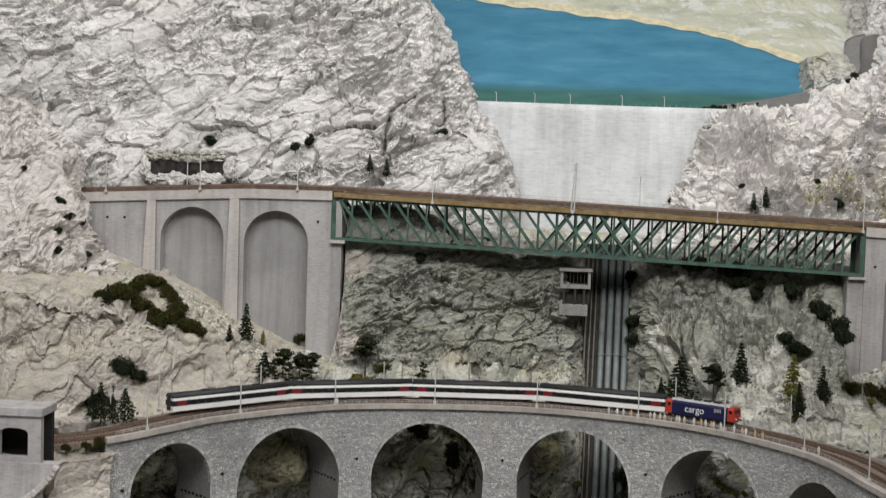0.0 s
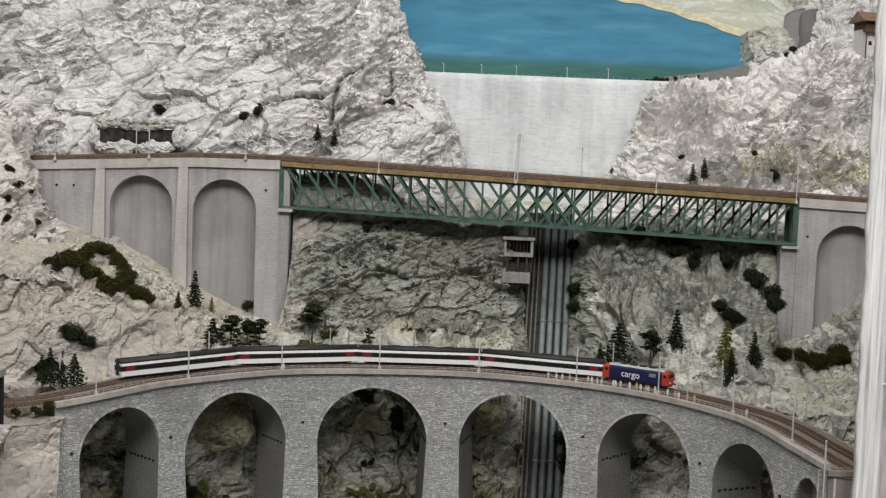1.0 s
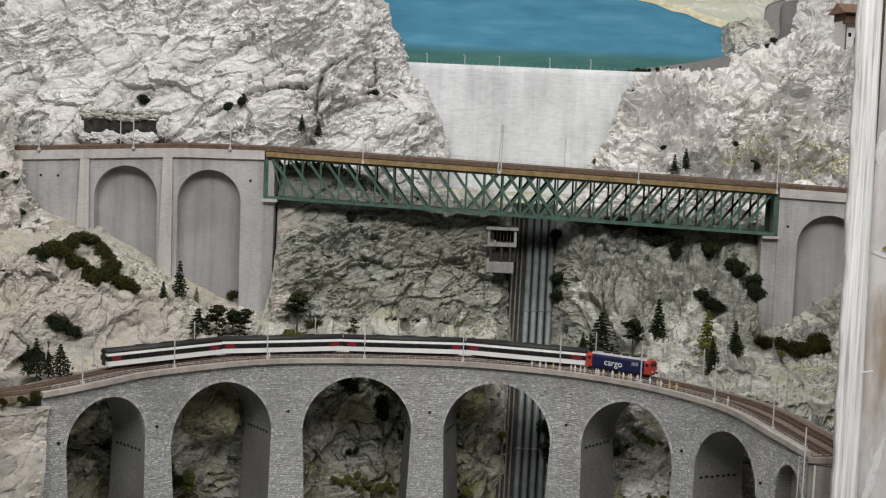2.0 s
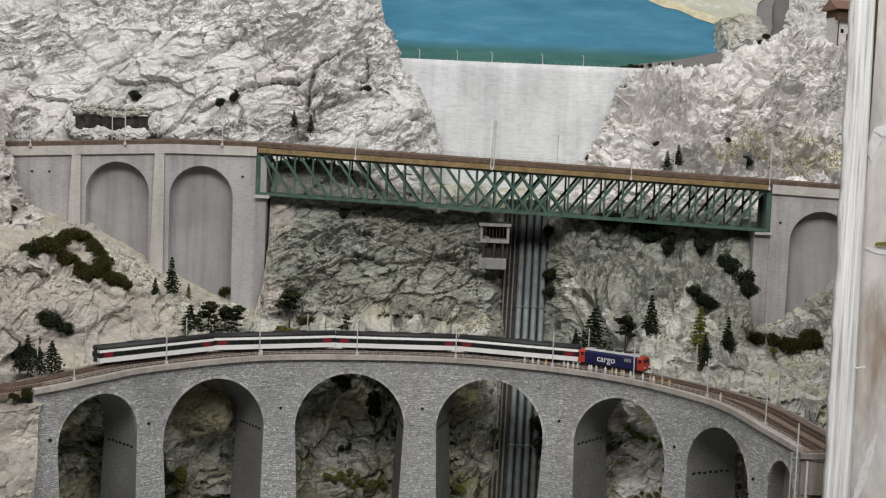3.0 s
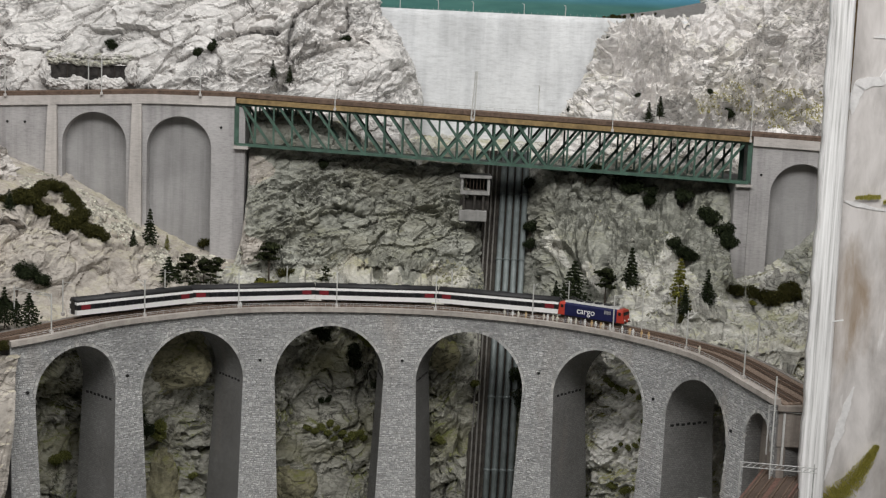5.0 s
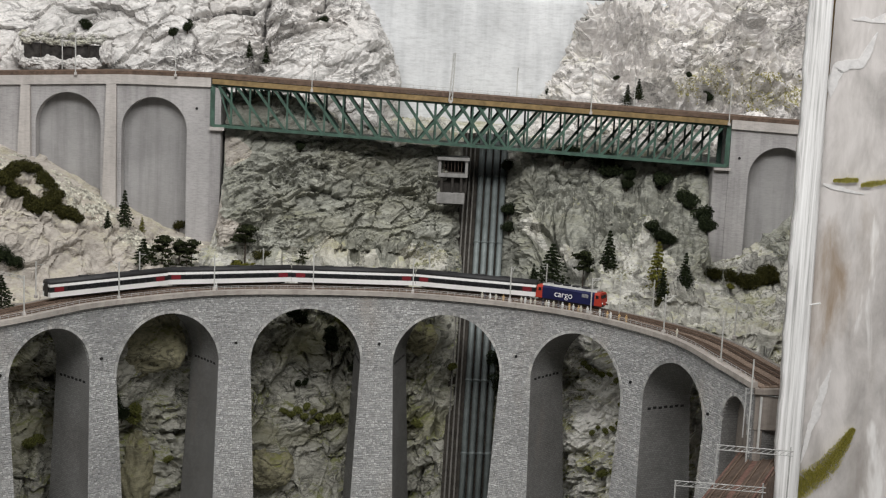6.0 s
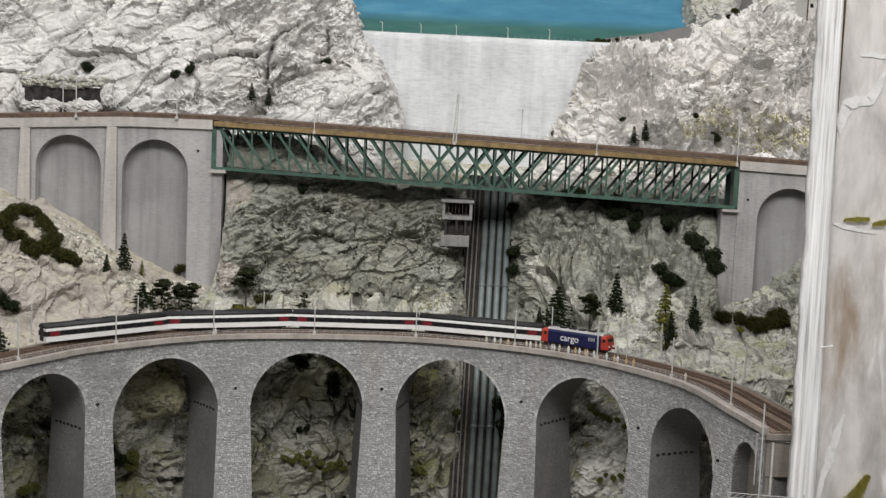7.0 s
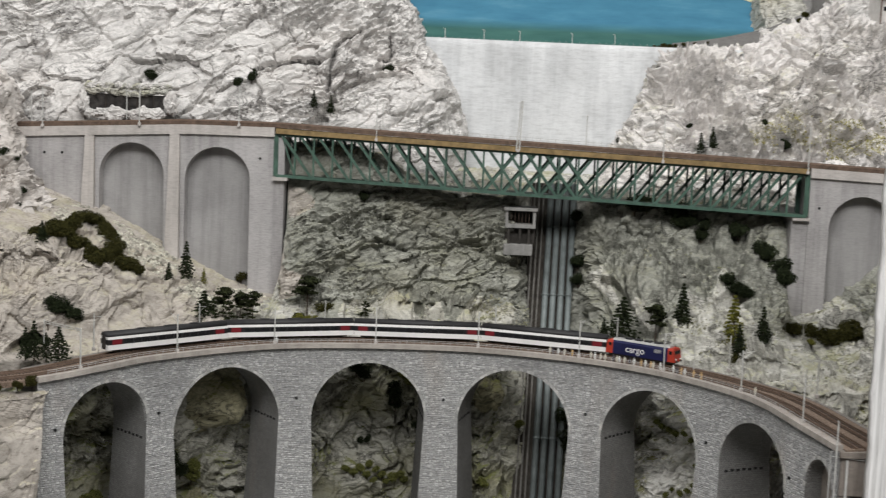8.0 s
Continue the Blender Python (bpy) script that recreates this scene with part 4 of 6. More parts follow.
def build_viaduct():
    via = thing("viaduct", "curved grey stone arch viaduct with tall tapering piers", "viaduct")
    ends = [.300] + [v for a in ARCHES for v in a[:2]] + [2.318]

    def batter(z):
        return 0.030 * max(0, (0.92 - z)) / 0.8

    # every barrel runs straight through, square to its own chord
    inward = []
    for a, b, _ in ARCHES:
        chord = (on_line(b) - on_line(a)).normalized()
        inward.append(Vector((-chord.y, chord.x, 0)))

    for i, (a, b, zc) in enumerate(ARCHES):
        bm, runs = bmesh.new(), {}
        r = (b - a) / 2
        rise = min(r, 0.13) if b - a > 0.15 else 0.062

        def vert(s, d, z, q):
            v = bm.verts.new(on_line(s, 0, z) + inward[i] * d)
            runs[v] = q
            return v
        cols = []
        for k in range(25):
            s = a + (b - a) * (0.5 - 0.5 * math.cos(math.pi * k / 24))
            zb = zc - rise + rise * math.sqrt(max(0, 1 - ((s - (a + b) / 2) / r) ** 2))
            ring = (k * math.pi / 24) * r
            cols.append((vert(s, 0, zb, (s, zb)), vert(s, 0, TOPZ, (s, TOPZ)), vert(s, WIDE, TOPZ, (s, TOPZ + WIDE)), vert(s, WIDE, zb, (s, zb + .3)),
                         vert(s, 0, zb, (0.0, ring)), vert(s, WIDE, zb, (WIDE, ring))))
        for p, q in zip(cols, cols[1:]):
            bm.faces.new((p[0], q[0], q[1], p[1]))
            bm.faces.new((p[1], q[1], q[2], p[2]))
            bm.faces.new((p[2], q[2], q[3], p[3]))
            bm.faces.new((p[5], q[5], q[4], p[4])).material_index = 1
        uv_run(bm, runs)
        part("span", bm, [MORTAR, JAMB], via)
        # ring of voussoirs, a little proud
        stones = max(14, round(math.pi * (r + rise) / 2 / .0085))
        for k in range(stones):
            bm = bmesh.new()
            t0, t1 = math.pi * (k + .04) / stones, math.pi * (k + .96) / stones
            vs = []
            proud = -.0020 - .0012 * ((k * 7) % 5) / 5
            deep = .0052 + .0022 * ((k * 3 + i) % 4) / 4
            for d in (proud, .006):
                for t, rr in ((t0, 0), (t1, 0), (t1, deep), (t0, deep)):
                    s = (a + b) / 2 - (r + rr) * math.cos(t)
                    z = zc - rise + (rise + rr) * math.sin(t)
                    vs.append(bm.verts.new(on_line(s, d, z)))
            for f in ((0, 1, 2, 3), (0, 4, 5, 1), (1, 5, 6, 2), (2, 6, 7, 3), (3, 7, 4, 0)):
                bm.faces.new([vs[j] for j in f])
            part("voussoir", bm, RING_STONE, via)

    for i in range(len(ARCHES) + 1):
        s0, s1 = ends[2 * i], ends[2 * i + 1]
        bm, runs = bmesh.new(), {}
        zs = [BASE] + list(np.linspace(0.40, 0.92, 8)) + [TOPZ]
        rings = []
        for z in zs:
            w = batter(z)
            e0 = s0 - (w if i else 0)
            e1 = s1 + (w if i < len(ARCHES) else 0)
            ring = []
            n = 6
            for k in range(n + 1):
                s = e0 + (e1 - e0) * k / n
                ring.append((s, -w))
            ring = [on_line(s, d, z) for s, d in ring]
            left, right = ring[0], ring[-1]
            deep = WIDE + 2 * w
            to_right = inward[i] if i < len(ARCHES) else on_line(e1, 1) - on_line(e1)
            to_left = inward[i - 1] if i else on_line(e0, 1) - on_line(e0)
            for d in np.linspace(0, 1, 5)[1:]:
                ring.append(right + to_right * (deep * d))
            for k in range(1, n + 1):
                ring.append((right + to_right * deep).lerp(left + to_left * deep, k / n))
            for d in np.linspace(0, 1, 5)[1:-1]:
                ring.append(left + to_left * (deep * (1 - d)))
            row, run = [], 0
            for j, place in enumerate(ring):
                v = bm.verts.new(place)
                if j:
                    run += (place - ring[j - 1]).length
                runs[v] = (s0 + run, z)
                row.append(v)
            rings.append(row)
        for p, q in zip(rings, rings[1:]):
            m = len(p)
            for j in range(m):
                f = bm.faces.new((p[j], p[(j + 1) % m], q[(j + 1) % m], q[j]))
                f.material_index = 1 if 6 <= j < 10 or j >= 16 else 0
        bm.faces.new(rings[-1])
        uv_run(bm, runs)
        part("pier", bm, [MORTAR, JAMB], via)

    tagged(part("facing_stone", facing_stones(batter), RUBBLE, via, "rough coursed grey rubble stones"), kind="stuff")
    bm = bmesh.new()
    strip(bm, .300, 2.318, -.0095, .006, 1.0685, 1.079)
    JAMB_PLAIN = concrete("dull_kerb_concrete", (.30, .28, .26), .3)
    COPING = concrete("beige_coping", (.47, .43, .395), .3)
    part("parapet", bm, COPING, via, "beige concrete parapet coping")
    bm = bmesh.new()
    strip(bm, .300, 2.318, WIDE - .005, WIDE + .004, 1.0665, 1.0715)
    part("kerb", bm, JAMB_PLAIN, via, "low dull concrete kerb")
    bm = bmesh.new()
    strip(bm, .300, 2.318, .006, WIDE - .006, 1.0665, 1.0695)
    part("deck", bm, CONCRETE_PALE, via)
    # rows of beam sockets on the inner faces, black blocks for their shaded depth
    for i, (a, b, _) in enumerate(ARCHES[:6]):
        turn = Matrix.Rotation(math.atan2(-inward[i].x, inward[i].y), 4, "Z")
        for s, q in ((a, -1), (b, 1)):
            for k in range(7):
                at = on_line(s, 0, .902 + .0012 * (k % 2)) + inward[i] * (.018 + .0145 * k)
                part("beam_socket", boxed(-.0016, .0016, -.0042, .0042, -.0026, .0026, m=Matrix.Translation(at) @ turn), DARK, via)
    # drain holes between the arches, black plugs in place of shaded depth
    for s in (.335, .575, .911, 1.250, 1.584, 1.900, 2.165):
        bm = bmesh.new()
        rod(bm, on_line(s, -.0032, .953), on_line(s, .01, .953), .0034, 8)
        part("drain_hole", bm, DARK, via)


build_viaduct()


def build_lower_track():
    tr = thing("lower_track", "double brown railway track with sleepers over the viaduct", "railway track")
    bm = bmesh.new()
    strip(bm, 0.0, 2.325, .008, WIDE - .008, 1.060, DECK - .003)
    part("ballast", bm, BALLAST, tr)
    for c in (.037, .086):
        for g in (-.0083, .0083):
            bm = bmesh.new()
            strip(bm, 0.0, 2.325, c + g - .0008, c + g + .0008, DECK - .002, DECK + .0016)
            part("rail", bm, RAIL, tr)
        rest, s, proto = bmesh.new(), 0.02, None
        while s < 2.32:
            m = line_pose(s, c, DECK - .0008)
            if s < 1.2:
                box(rest, -.0016, .0016, -.0150, .0150, -.0032, 0.0, m=m)
            elif proto is None:
                proto = part("sleeper", boxed(-.0016, .0016, -.0150, .0150, -.0032, 0.0), SLEEPER, tr)
                proto.matrix_basis = m
            else:
                share("sleeper", proto.data, tr, m)
            s += .0075
        tagged(part("sleeper_run", rest, SLEEPER, tr), kind="stuff")


build_lower_track()


# ---------------------------------------------------------------- catenary masts
def mast_mesh(height, arm=0.0, lattice=False):
    bm = bmesh.new()
    if lattice:
        rod(bm, (-.0042, 0, 0), (.004, 0, height), .0017, 5)
        rod(bm, (.0042, 0, 0), (.008, 0, height), .0017, 5)
        for k in range(9):
            f, g = k / 9, (k + 1) / 9
            rod(bm, (-.003 + .007 * f, 0, height * f), (.003 + .003 * g, 0, height * g), .0005, 4)
    else:
        box(bm, -.0012, .0012, -.0012, .0012, 0, height, bevel=.0003)
    if arm:
        rod(bm, (0, 0, height - .006), (0, arm, height - .003), .0006, 4)
        rod(bm, (0, 0, height - .018), (0, arm * .8, height - .004), .0005, 4)
    return bm


def catenary_mast(m, height, arm, label, lattice=False):
    ob = thing("catenary_mast", label, "mast", "catenary masts", at=m)
    part("pole", mast_mesh(height, arm, lattice), MAST, ob)
    part("foot", boxed(-.0035, .0035, -.0035, .0035, -.004, .004, bevel=.0008), CONCRETE_PALE, ob, "white concrete foot")
    return ob


for s in (.386, .619, .857, 1.089, 1.325, 1.561, 1.77, 1.989, 2.194):
    catenary_mast(line_pose(s, .000, 1.082), .080, .030, "slim pale grey catenary mast on the viaduct parapet")
for s in (.50, .74, .985, 1.345, 1.60, 1.84, 2.06):
    catenary_mast(line_pose(s, WIDE, 1.082) @ pose(0, 0, 0, 0, 0, 180), .076, .030, "slim pale grey catenary mast on the far parapet")
catenary_mast(pose(.664, 2.252, .124), .978, 0, "tall slim pale mast at the viaduct's end")
for x in (-1.101, -.851, -.595, -.243, .118, .486, .852):
    catenary_mast(pose(x, 3.287, deck_z(x) - (.024 if x > -.5 else .010)), (.112 if x > -.5 else .098) + (.014 if x == .118 else 0), 0.028, "thin pale catenary mast on the upper line", x == .118)
for x, y in ((-1.16, 3.37), (-.904, 3.357), (-.236, 3.395), (.30, 3.408), (.62, 3.408)):
    catenary_mast(pose(x, y, deck_z(x) - .004), .085, -0.02, "thin pale catenary mast on the upper line")


def catenary_beam(a, b, label):
    """A lattice beam from mast to mast across both tracks."""
    ob = thing("catenary_beam", label, "beam", "beams over the viaduct")
    a, b = Vector(a), Vector(b)
    for dz in (0, .0045):
        bm = bmesh.new()
        rod(bm, a + Vector((0, 0, dz)), b + Vector((0, 0, dz)), .0007, 5)
        part("chord", bm, MAST, ob)
    bm = bmesh.new()
    for k in range(10):
        rod(bm, a.lerp(b, k / 10) + Vector((0, 0, .0045 * (k % 2))), a.lerp(b, (k + 1) / 10) + Vector((0, 0, .0045 * ((k + 1) % 2))), .0005, 4)
    part("lattice", bm, MAST, ob)
    bm = bmesh.new()
    rod(bm, (b.x, b.y, 1.064), b + Vector((0, 0, .008)), .0012, 6)
    part("pole", bm, MAST, ob)


catenary_beam(on_line(.386, 0, 1.156), (-.871, 2.655, 1.140), "thin pale lattice beam from mast to mast over the tracks")
catenary_beam(on_line(1.77, 0, 1.155), (.508, 2.805, 1.158), "thin pale lattice beam from mast to mast over the tracks")


def build_railing(name, label, places, height, step_rail=True):
    rail = thing(name, label, "railing")
    bm = bmesh.new()
    for p in places:
        rod(bm, p, p + Vector((0, 0, height)), .0005, 4)
    tagged(part("post", bm, STEEL_GREY, rail), kind="stuff")
    bm = bmesh.new()
    for f in (1.0, .55):
        for a, b in zip(places, places[1:]):
            rod(bm, a + Vector((0, 0, height * f)), b + Vector((0, 0, height * f)), .0004, 4)
    part("handrail", bm, STEEL_GREY, rail)


build_railing("viaduct_railing", "fine grey railing along the viaduct parapet", [on_line(s, -.001, 1.080) for s in np.arange(.32, 2.32, .0165)], .008)
build_railing("bridge_railing", "fine grey railing along the far side of the truss bridge", [Vector((x, 3.407, deck_z(x) - .004)) for x in np.arange(-.5, .87, .02)], .014)


# ---------------------------------------------------------------- penstock and valve house
def build_penstock():
    STEEL_DULL = plain("dull_grey_rail", (.22, .21, .195), .6, .2, .2, 60, .1)
    BED = plain("dark_bed", (.055, .048, .040), .9, 0, .3, 60, .3)
    pen = thing("penstock", "four blue-grey steel pressure pipes running down the gorge", "pipeline")
    top, low = Vector((.235, 3.50, 1.435)), Vector((.196, 3.045, .48))
    for k in range(4):
        off = Vector((-.026 + .0205 * k + .012, 0, 0))
        bm = bmesh.new()
        rod(bm, top + off, low + off, .0078, 12)
        for f in (.12, .3, .48, .66, .84):
            c = top.lerp(low, f) + off
            d = (low - top).normalized() * .003
            rod(bm, c - d, c + d, .0092, 12)
        part("pipe", bm, PIPE, pen, smooth=True)
    # inspection track beside the pipes
    for o in (-.058, -.046, -.034):
        bm = bmesh.new()
        off = Vector((o, -.004, 0))
        rod(bm, top + off, low + off, .0022, 5)
        part("rail", bm, STEEL_DULL, pen)
    bm = bmesh.new()
    a, b = top + Vector((-.046, .010, 0)), low + Vector((-.046, .010, 0))
    vs = [bm.verts.new(p + Vector((dx, dy, 0))) for p in (a, b) for dx, dy in ((-.02, 0), (.094, 0), (.094, .02), (-.02, .02))]
    for f in ((0, 4, 5, 1), (1, 5, 6, 2), (2, 6, 7, 3), (3, 7, 4, 0), (0, 1, 2, 3), (7, 6, 5, 4)):
        bm.faces.new([vs[i] for i in f])
    part("bed", bm, BED, pen, "dark timber and concrete bed")


build_penstock()


def build_hut():
    hut = thing("valve_house", "small grey concrete valve house with a dark barred opening", "building")
    y0 = 3.315
    DULL = concrete("dull_grey_concrete", (.31, .305, .295), .35)
    # Near-black for the posts and for the shaded recess under the sill.
    RECESS_SHADE = plain("recess_shade_tone", (.05, .045, .04), .9, 0, .3, 80, .3)
    x0, x1 = 0.095, 0.173
    z1, z0 = 1.370, 1.326
    t = .007
    part("wall", boxed(x0, x0 + t, y0, y0 + .08, z0, z1), DULL, hut)
    part("wall", boxed(x1 - t, x1, y0, y0 + .08, z0, z1), DULL, hut)
    part("sill", boxed(x0 + t, x1 - t, y0, y0 + .08, z0, z0 + .010), DULL, hut)
    # Black face gives the opening its inner shade.
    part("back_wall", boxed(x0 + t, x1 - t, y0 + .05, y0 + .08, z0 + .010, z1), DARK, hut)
    part("roof", boxed(x0 - .004, x1 + .004, y0 - .006, y0 + .09, z1, z1 + .008, bevel=.001), DULL, hut)
    for i in range(6):
        x = x0 + t + (x1 - x0 - 2 * t) * (i + 1) / 7
        bm = bmesh.new()
        rod(bm, (x, y0 + .008, z0 + .01), (x, y0 + .008, z1), .0007, 5)
        part("bar", bm, SLEEPER, hut)
    zb, zt = 1.256, 1.284
    part("apron", boxed(x0 - .002, x1 - .006, y0 - .01, y0 + .09, zb, zt, bevel=.001), DULL, hut, "pale concrete block")
    for x in (x0 + .01, (x0 + x1) / 2, x1 - .016):
        part("post", boxed(x - .003, x + .003, y0 + .004, y0 + .02, zt, z0), RECESS_SHADE, hut)
    # Dark block put where the recess is in shade.
    part("recess_fill", boxed(x0, x1, y0 + .022, y0 + .1, zt, z0), RECESS_SHADE, hut)


build_hut()

# ---------------------------------------------------------------- the train
COACH_WHITE = plain("coach_white", (0.86, 0.86, 0.85), 0.35, 0, 0.05, 30, 0.0)
COACH_BLACK = plain("coach_black", (0.018, 0.018, 0.02), 0.3, 0, 0.1, 30, 0.0)
ROOF_GREY = plain("dark_grey_roof", (0.032, 0.032, 0.034), 0.6, 0, 0.2, 60, 0.1)
RED = plain("signal_red", (0.20, 0.014, 0.022), 0.5, 0, 0.1, 30, 0.0)
LOCO_RED = plain("loco_red", (0.45, 0.05, 0.03), 0.4, 0, 0.1, 30, 0.0)
LOCO_BLUE = plain("loco_blue", (0.013, 0.016, 0.070), 0.4, 0, 0.15, 30, 0.0)
LETTER_WHITE = plain("letter_white", (0.85, 0.85, 0.85), 0.5, 0, 0.03, 30, 0.0)
UNDER = plain("dirty_underframe", (0.045, 0.04, 0.036), 0.8, 0, 0.3, 90, 0.1)
GLASS = plain("dark_glazing", (0.012, 0.013, 0.015), 0.25, 0, 0.1, 30, 0.0, 0.5)


def prism(length, section):
    """A bar along x with a cross-section of (y, z) points."""
    bm = bmesh.new()
    a = [bm.verts.new((-length / 2, y, z)) for y, z in section]
    b = [bm.verts.new((length / 2, y, z)) for y, z in section]
    n = len(section)
    for k in range(n):
        bm.faces.new((a[k], a[(k + 1) % n], b[(k + 1) % n], b[k]))
    bm.faces.new(a[::-1])
    bm.faces.new(b)
    bmesh.ops.recalc_face_normals(bm, faces=bm.faces)
    return bm


def bogie(parent, x, wheelbase=.029):
    bg = part("bogie", boxed(x - wheelbase / 2 - .006, x + wheelbase / 2 + .006, -.0125, .0125, .003, .0075, bevel=.001), UNDER, parent)
    for dx in (-wheelbase / 2, wheelbase / 2):
        for y in (-.0082, .0082):
            bm = bmesh.new()
            rod(bm, (x + dx, y - .0014, .0052), (x + dx, y + .0014, .0052), .0052, 14)
            part("wheel", bm, UNDER, bg)


def coach():
    c = thing("passenger_coach", "white passenger coach with black window band and red doors", "train coach", "coaches of the train")
    L, h = .298, .0163
    part("lower_panel", prism(L, [(-h, .0075), (h, .0075), (h, .0185), (-h, .0185)]), COACH_WHITE, c)
    part("window_band", prism(L, [(-h + .0003, .0185), (h - .0003, .0185), (h - .0003, .0300), (-h + .0003, .0300)]), COACH_BLACK, c, "black window band")
    part("upper_panel", prism(L, [(-h, .0300), (h, .0300), (h - .0006, .0358), (-h + .0006, .0358)]), COACH_WHITE, c)
    part("roof", prism(L, [(-h + .0006, .0358), (h - .0006, .0358), (h - .003, .0415), (h - .008, .0448), (0, .0462), (-h + .008, .0448), (-h + .003, .0415)]), ROOF_GREY, c, "dark grey rounded roof", True)
    part("underframe", prism(L * .9, [(-.012, .004), (.012, .004), (.014, .0075), (-.014, .0075)]), UNDER, c)
    pane = boxed(-.0078, .0078, -.0004, .0004, -.0040, .0040, bevel=.0003)
    first = None
    for side in (-1, 1):
        for i in range(11):
            m = pose(-.100 + .020 * i, side * (h + .0001), .0243)
            if first is None:
                first = part("window", pane, GLASS, c)
                first.matrix_basis = m
            else:
                share("window", first.data, c, m)
        for x in (-.128, .128):
            part("door", boxed(x - .011, x + .011, side * h - .0005, side * h + .0003, .0190, .0296), RED, c, "red folding door")
    for x in (-.105, .105):
        bogie(c, x)
    for x in (-L / 2, L / 2):
        part("gangway", boxed(x - .0025, x + .0025, -.006, .006, .009, .036), UNDER, c)
    for x, w in ((-.06, .022), (.01, .03), (.07, .02)):
        part("roof_vent", boxed(x - w / 2, x + w / 2, -.005, .005, .0455, .0472, bevel=.0005), ROOF_GREY, c)
    return c


def lettering(text, size, material, name):
    cu = bpy.data.curves.new(name, "FONT")
    cu.body, cu.size, cu.extrude, cu.align_x, cu.align_y = text, size, .00015, "CENTER", "CENTER"
    ob = bpy.data.objects.new(name, cu)
    scene.collection.objects.link(ob)
    bpy.context.view_layer.update()
    me = bpy.data.meshes.new_from_object(ob.evaluated_get(bpy.context.evaluated_depsgraph_get()))
    bpy.data.objects.remove(ob)
    me.materials.clear()
    me.materials.append(material)
    return me


def locomotive():
    c = thing("locomotive", "blue electric freight locomotive with red cab ends and white lettering", "locomotive")
    L, h = .172, .0165
    sec = [(-h, .0085), (h, .0085), (h, .0340), (h - .003, .0385), (-h + .003, .0385), (-h, .0340)]
    part("body", prism(L - .036, sec), LOCO_BLUE, c)
    for e in (-1, 1):
        bm = prism(.018, sec)
        for v in bm.verts:
            v.co.x += e * (L / 2 - .009)
            if v.co.x * e > L / 2 - .004 and v.co.z > .020:
                v.co.x -= e * .004 * (v.co.z - .020) / .0185
        cab = part("cab", bm, LOCO_RED, c, "red cab end")
        part("windscreen", boxed(e * (L / 2 - .0028) - .0012, e * (L / 2 - .0028) + .0012, -.0125, .0125, .0262, .0335), GLASS, cab)
        for y in (-.010, .010):
            bm = bmesh.new()
            rod(bm, (e * (L / 2 - .001), y, .0150), (e * (L / 2 + .0012), y, .0150), .0016, 8)
            part("headlight", bm, LETTER_WHITE, cab)
            bm = bmesh.new()
            rod(bm, (e * L / 2, y, .0105), (e * (L / 2 + .005), y, .0105), .0018, 8)
            part("buffer", bm, UNDER, cab)
        for side in (-1, 1):
            part("side_window", boxed(e * (L / 2 - .011) - .0035, e * (L / 2 - .011) + .0035, side * h - .0003, side * h + .0003, .0255, .0325), GLASS, cab)
    part("roof", prism(L - .03, [(-.012, .0385), (.012, .0385), (.009, .0425), (-.009, .0425)]), STEEL_GREY, c, "grey roof")
    for x in (-.036, -.012, .012, .036):
        part("roof_box", boxed(x - .008, x + .008, -.0065, .0065, .0425, .0462, bevel=.0006), ROOF_GREY, c)
    for x in (-.056, .056):
        bm = bmesh.new()
        for y in (-.006, .006):
            rod(bm, (x - .012, y, .0435), (x + .010, y * .7, .0480), .0005, 4)
            rod(bm, (x + .010, y * .7, .0480), (x - .006, y * .7, .0510), .0005, 4)
        rod(bm, (x - .006, -.009, .0510), (x - .006, .009, .0510), .0006, 4)
        part("pantograph", bm, ROOF_GREY, c)
    part("underframe", prism(L * .92, [(-.013, .004), (.013, .004), (.015, .0085), (-.015, .0085)]), UNDER, c)
    for x in (-.045, .045):
        bogie(c, x, .032)
    me = lettering("cargo", .0215, LETTER_WHITE, "lettering")
    for side in (-1, 1):
        share("lettering", me, c, pose(-.012, side * (h + .0003), .0225, 90, 0, 0 if side < 0 else 180))
        for i in range(5):
            part("louvre", boxed(.036 + .0035 * i, .038 + .0035 * i, side * h - .0004, side * h + .0004, .024, .032), STEEL_GREY, c)
    return c


FAR_TRACK = .086


def walk_track(start, metres, back):
    """The running length along the viaduct's edge that lies metres of far track further on."""
    s, left = start, abs(metres)
    step = .002 * (1 if metres > 0 else -1)
    p = on_line(s, back)
    while left > 0:
        s += step
        q = on_line(s, back)
        left -= (q - p).length
        p = q
    return s


def set_on_track(ob, s, length):
    a, b = on_line(walk_track(s, -length * .36, FAR_TRACK), FAR_TRACK), on_line(walk_track(s, length * .36, FAR_TRACK), FAR_TRACK)
    mid = (a + b) / 2
    return Matrix.Translation((mid.x, mid.y, DECK + .0016)) @ Matrix.Rotation(math.atan2(b.y - a.y, b.x - a.x), 4, "Z")


nose = 1.748
s_at = walk_track(nose, -.086, FAR_TRACK)
loco = locomotive()
loco.matrix_basis = set_on_track(loco, s_at, .172)
first_coach = coach()
s_at = walk_track(s_at, -(.086 + .005 + .149), FAR_TRACK)
first_coach.matrix_basis = set_on_track(first_coach, s_at, .298)
for i in range(3):
    s_at = walk_track(s_at, -.303, FAR_TRACK)
    copy_thing(first_coach, set_on_track(first_coach, s_at, .298))


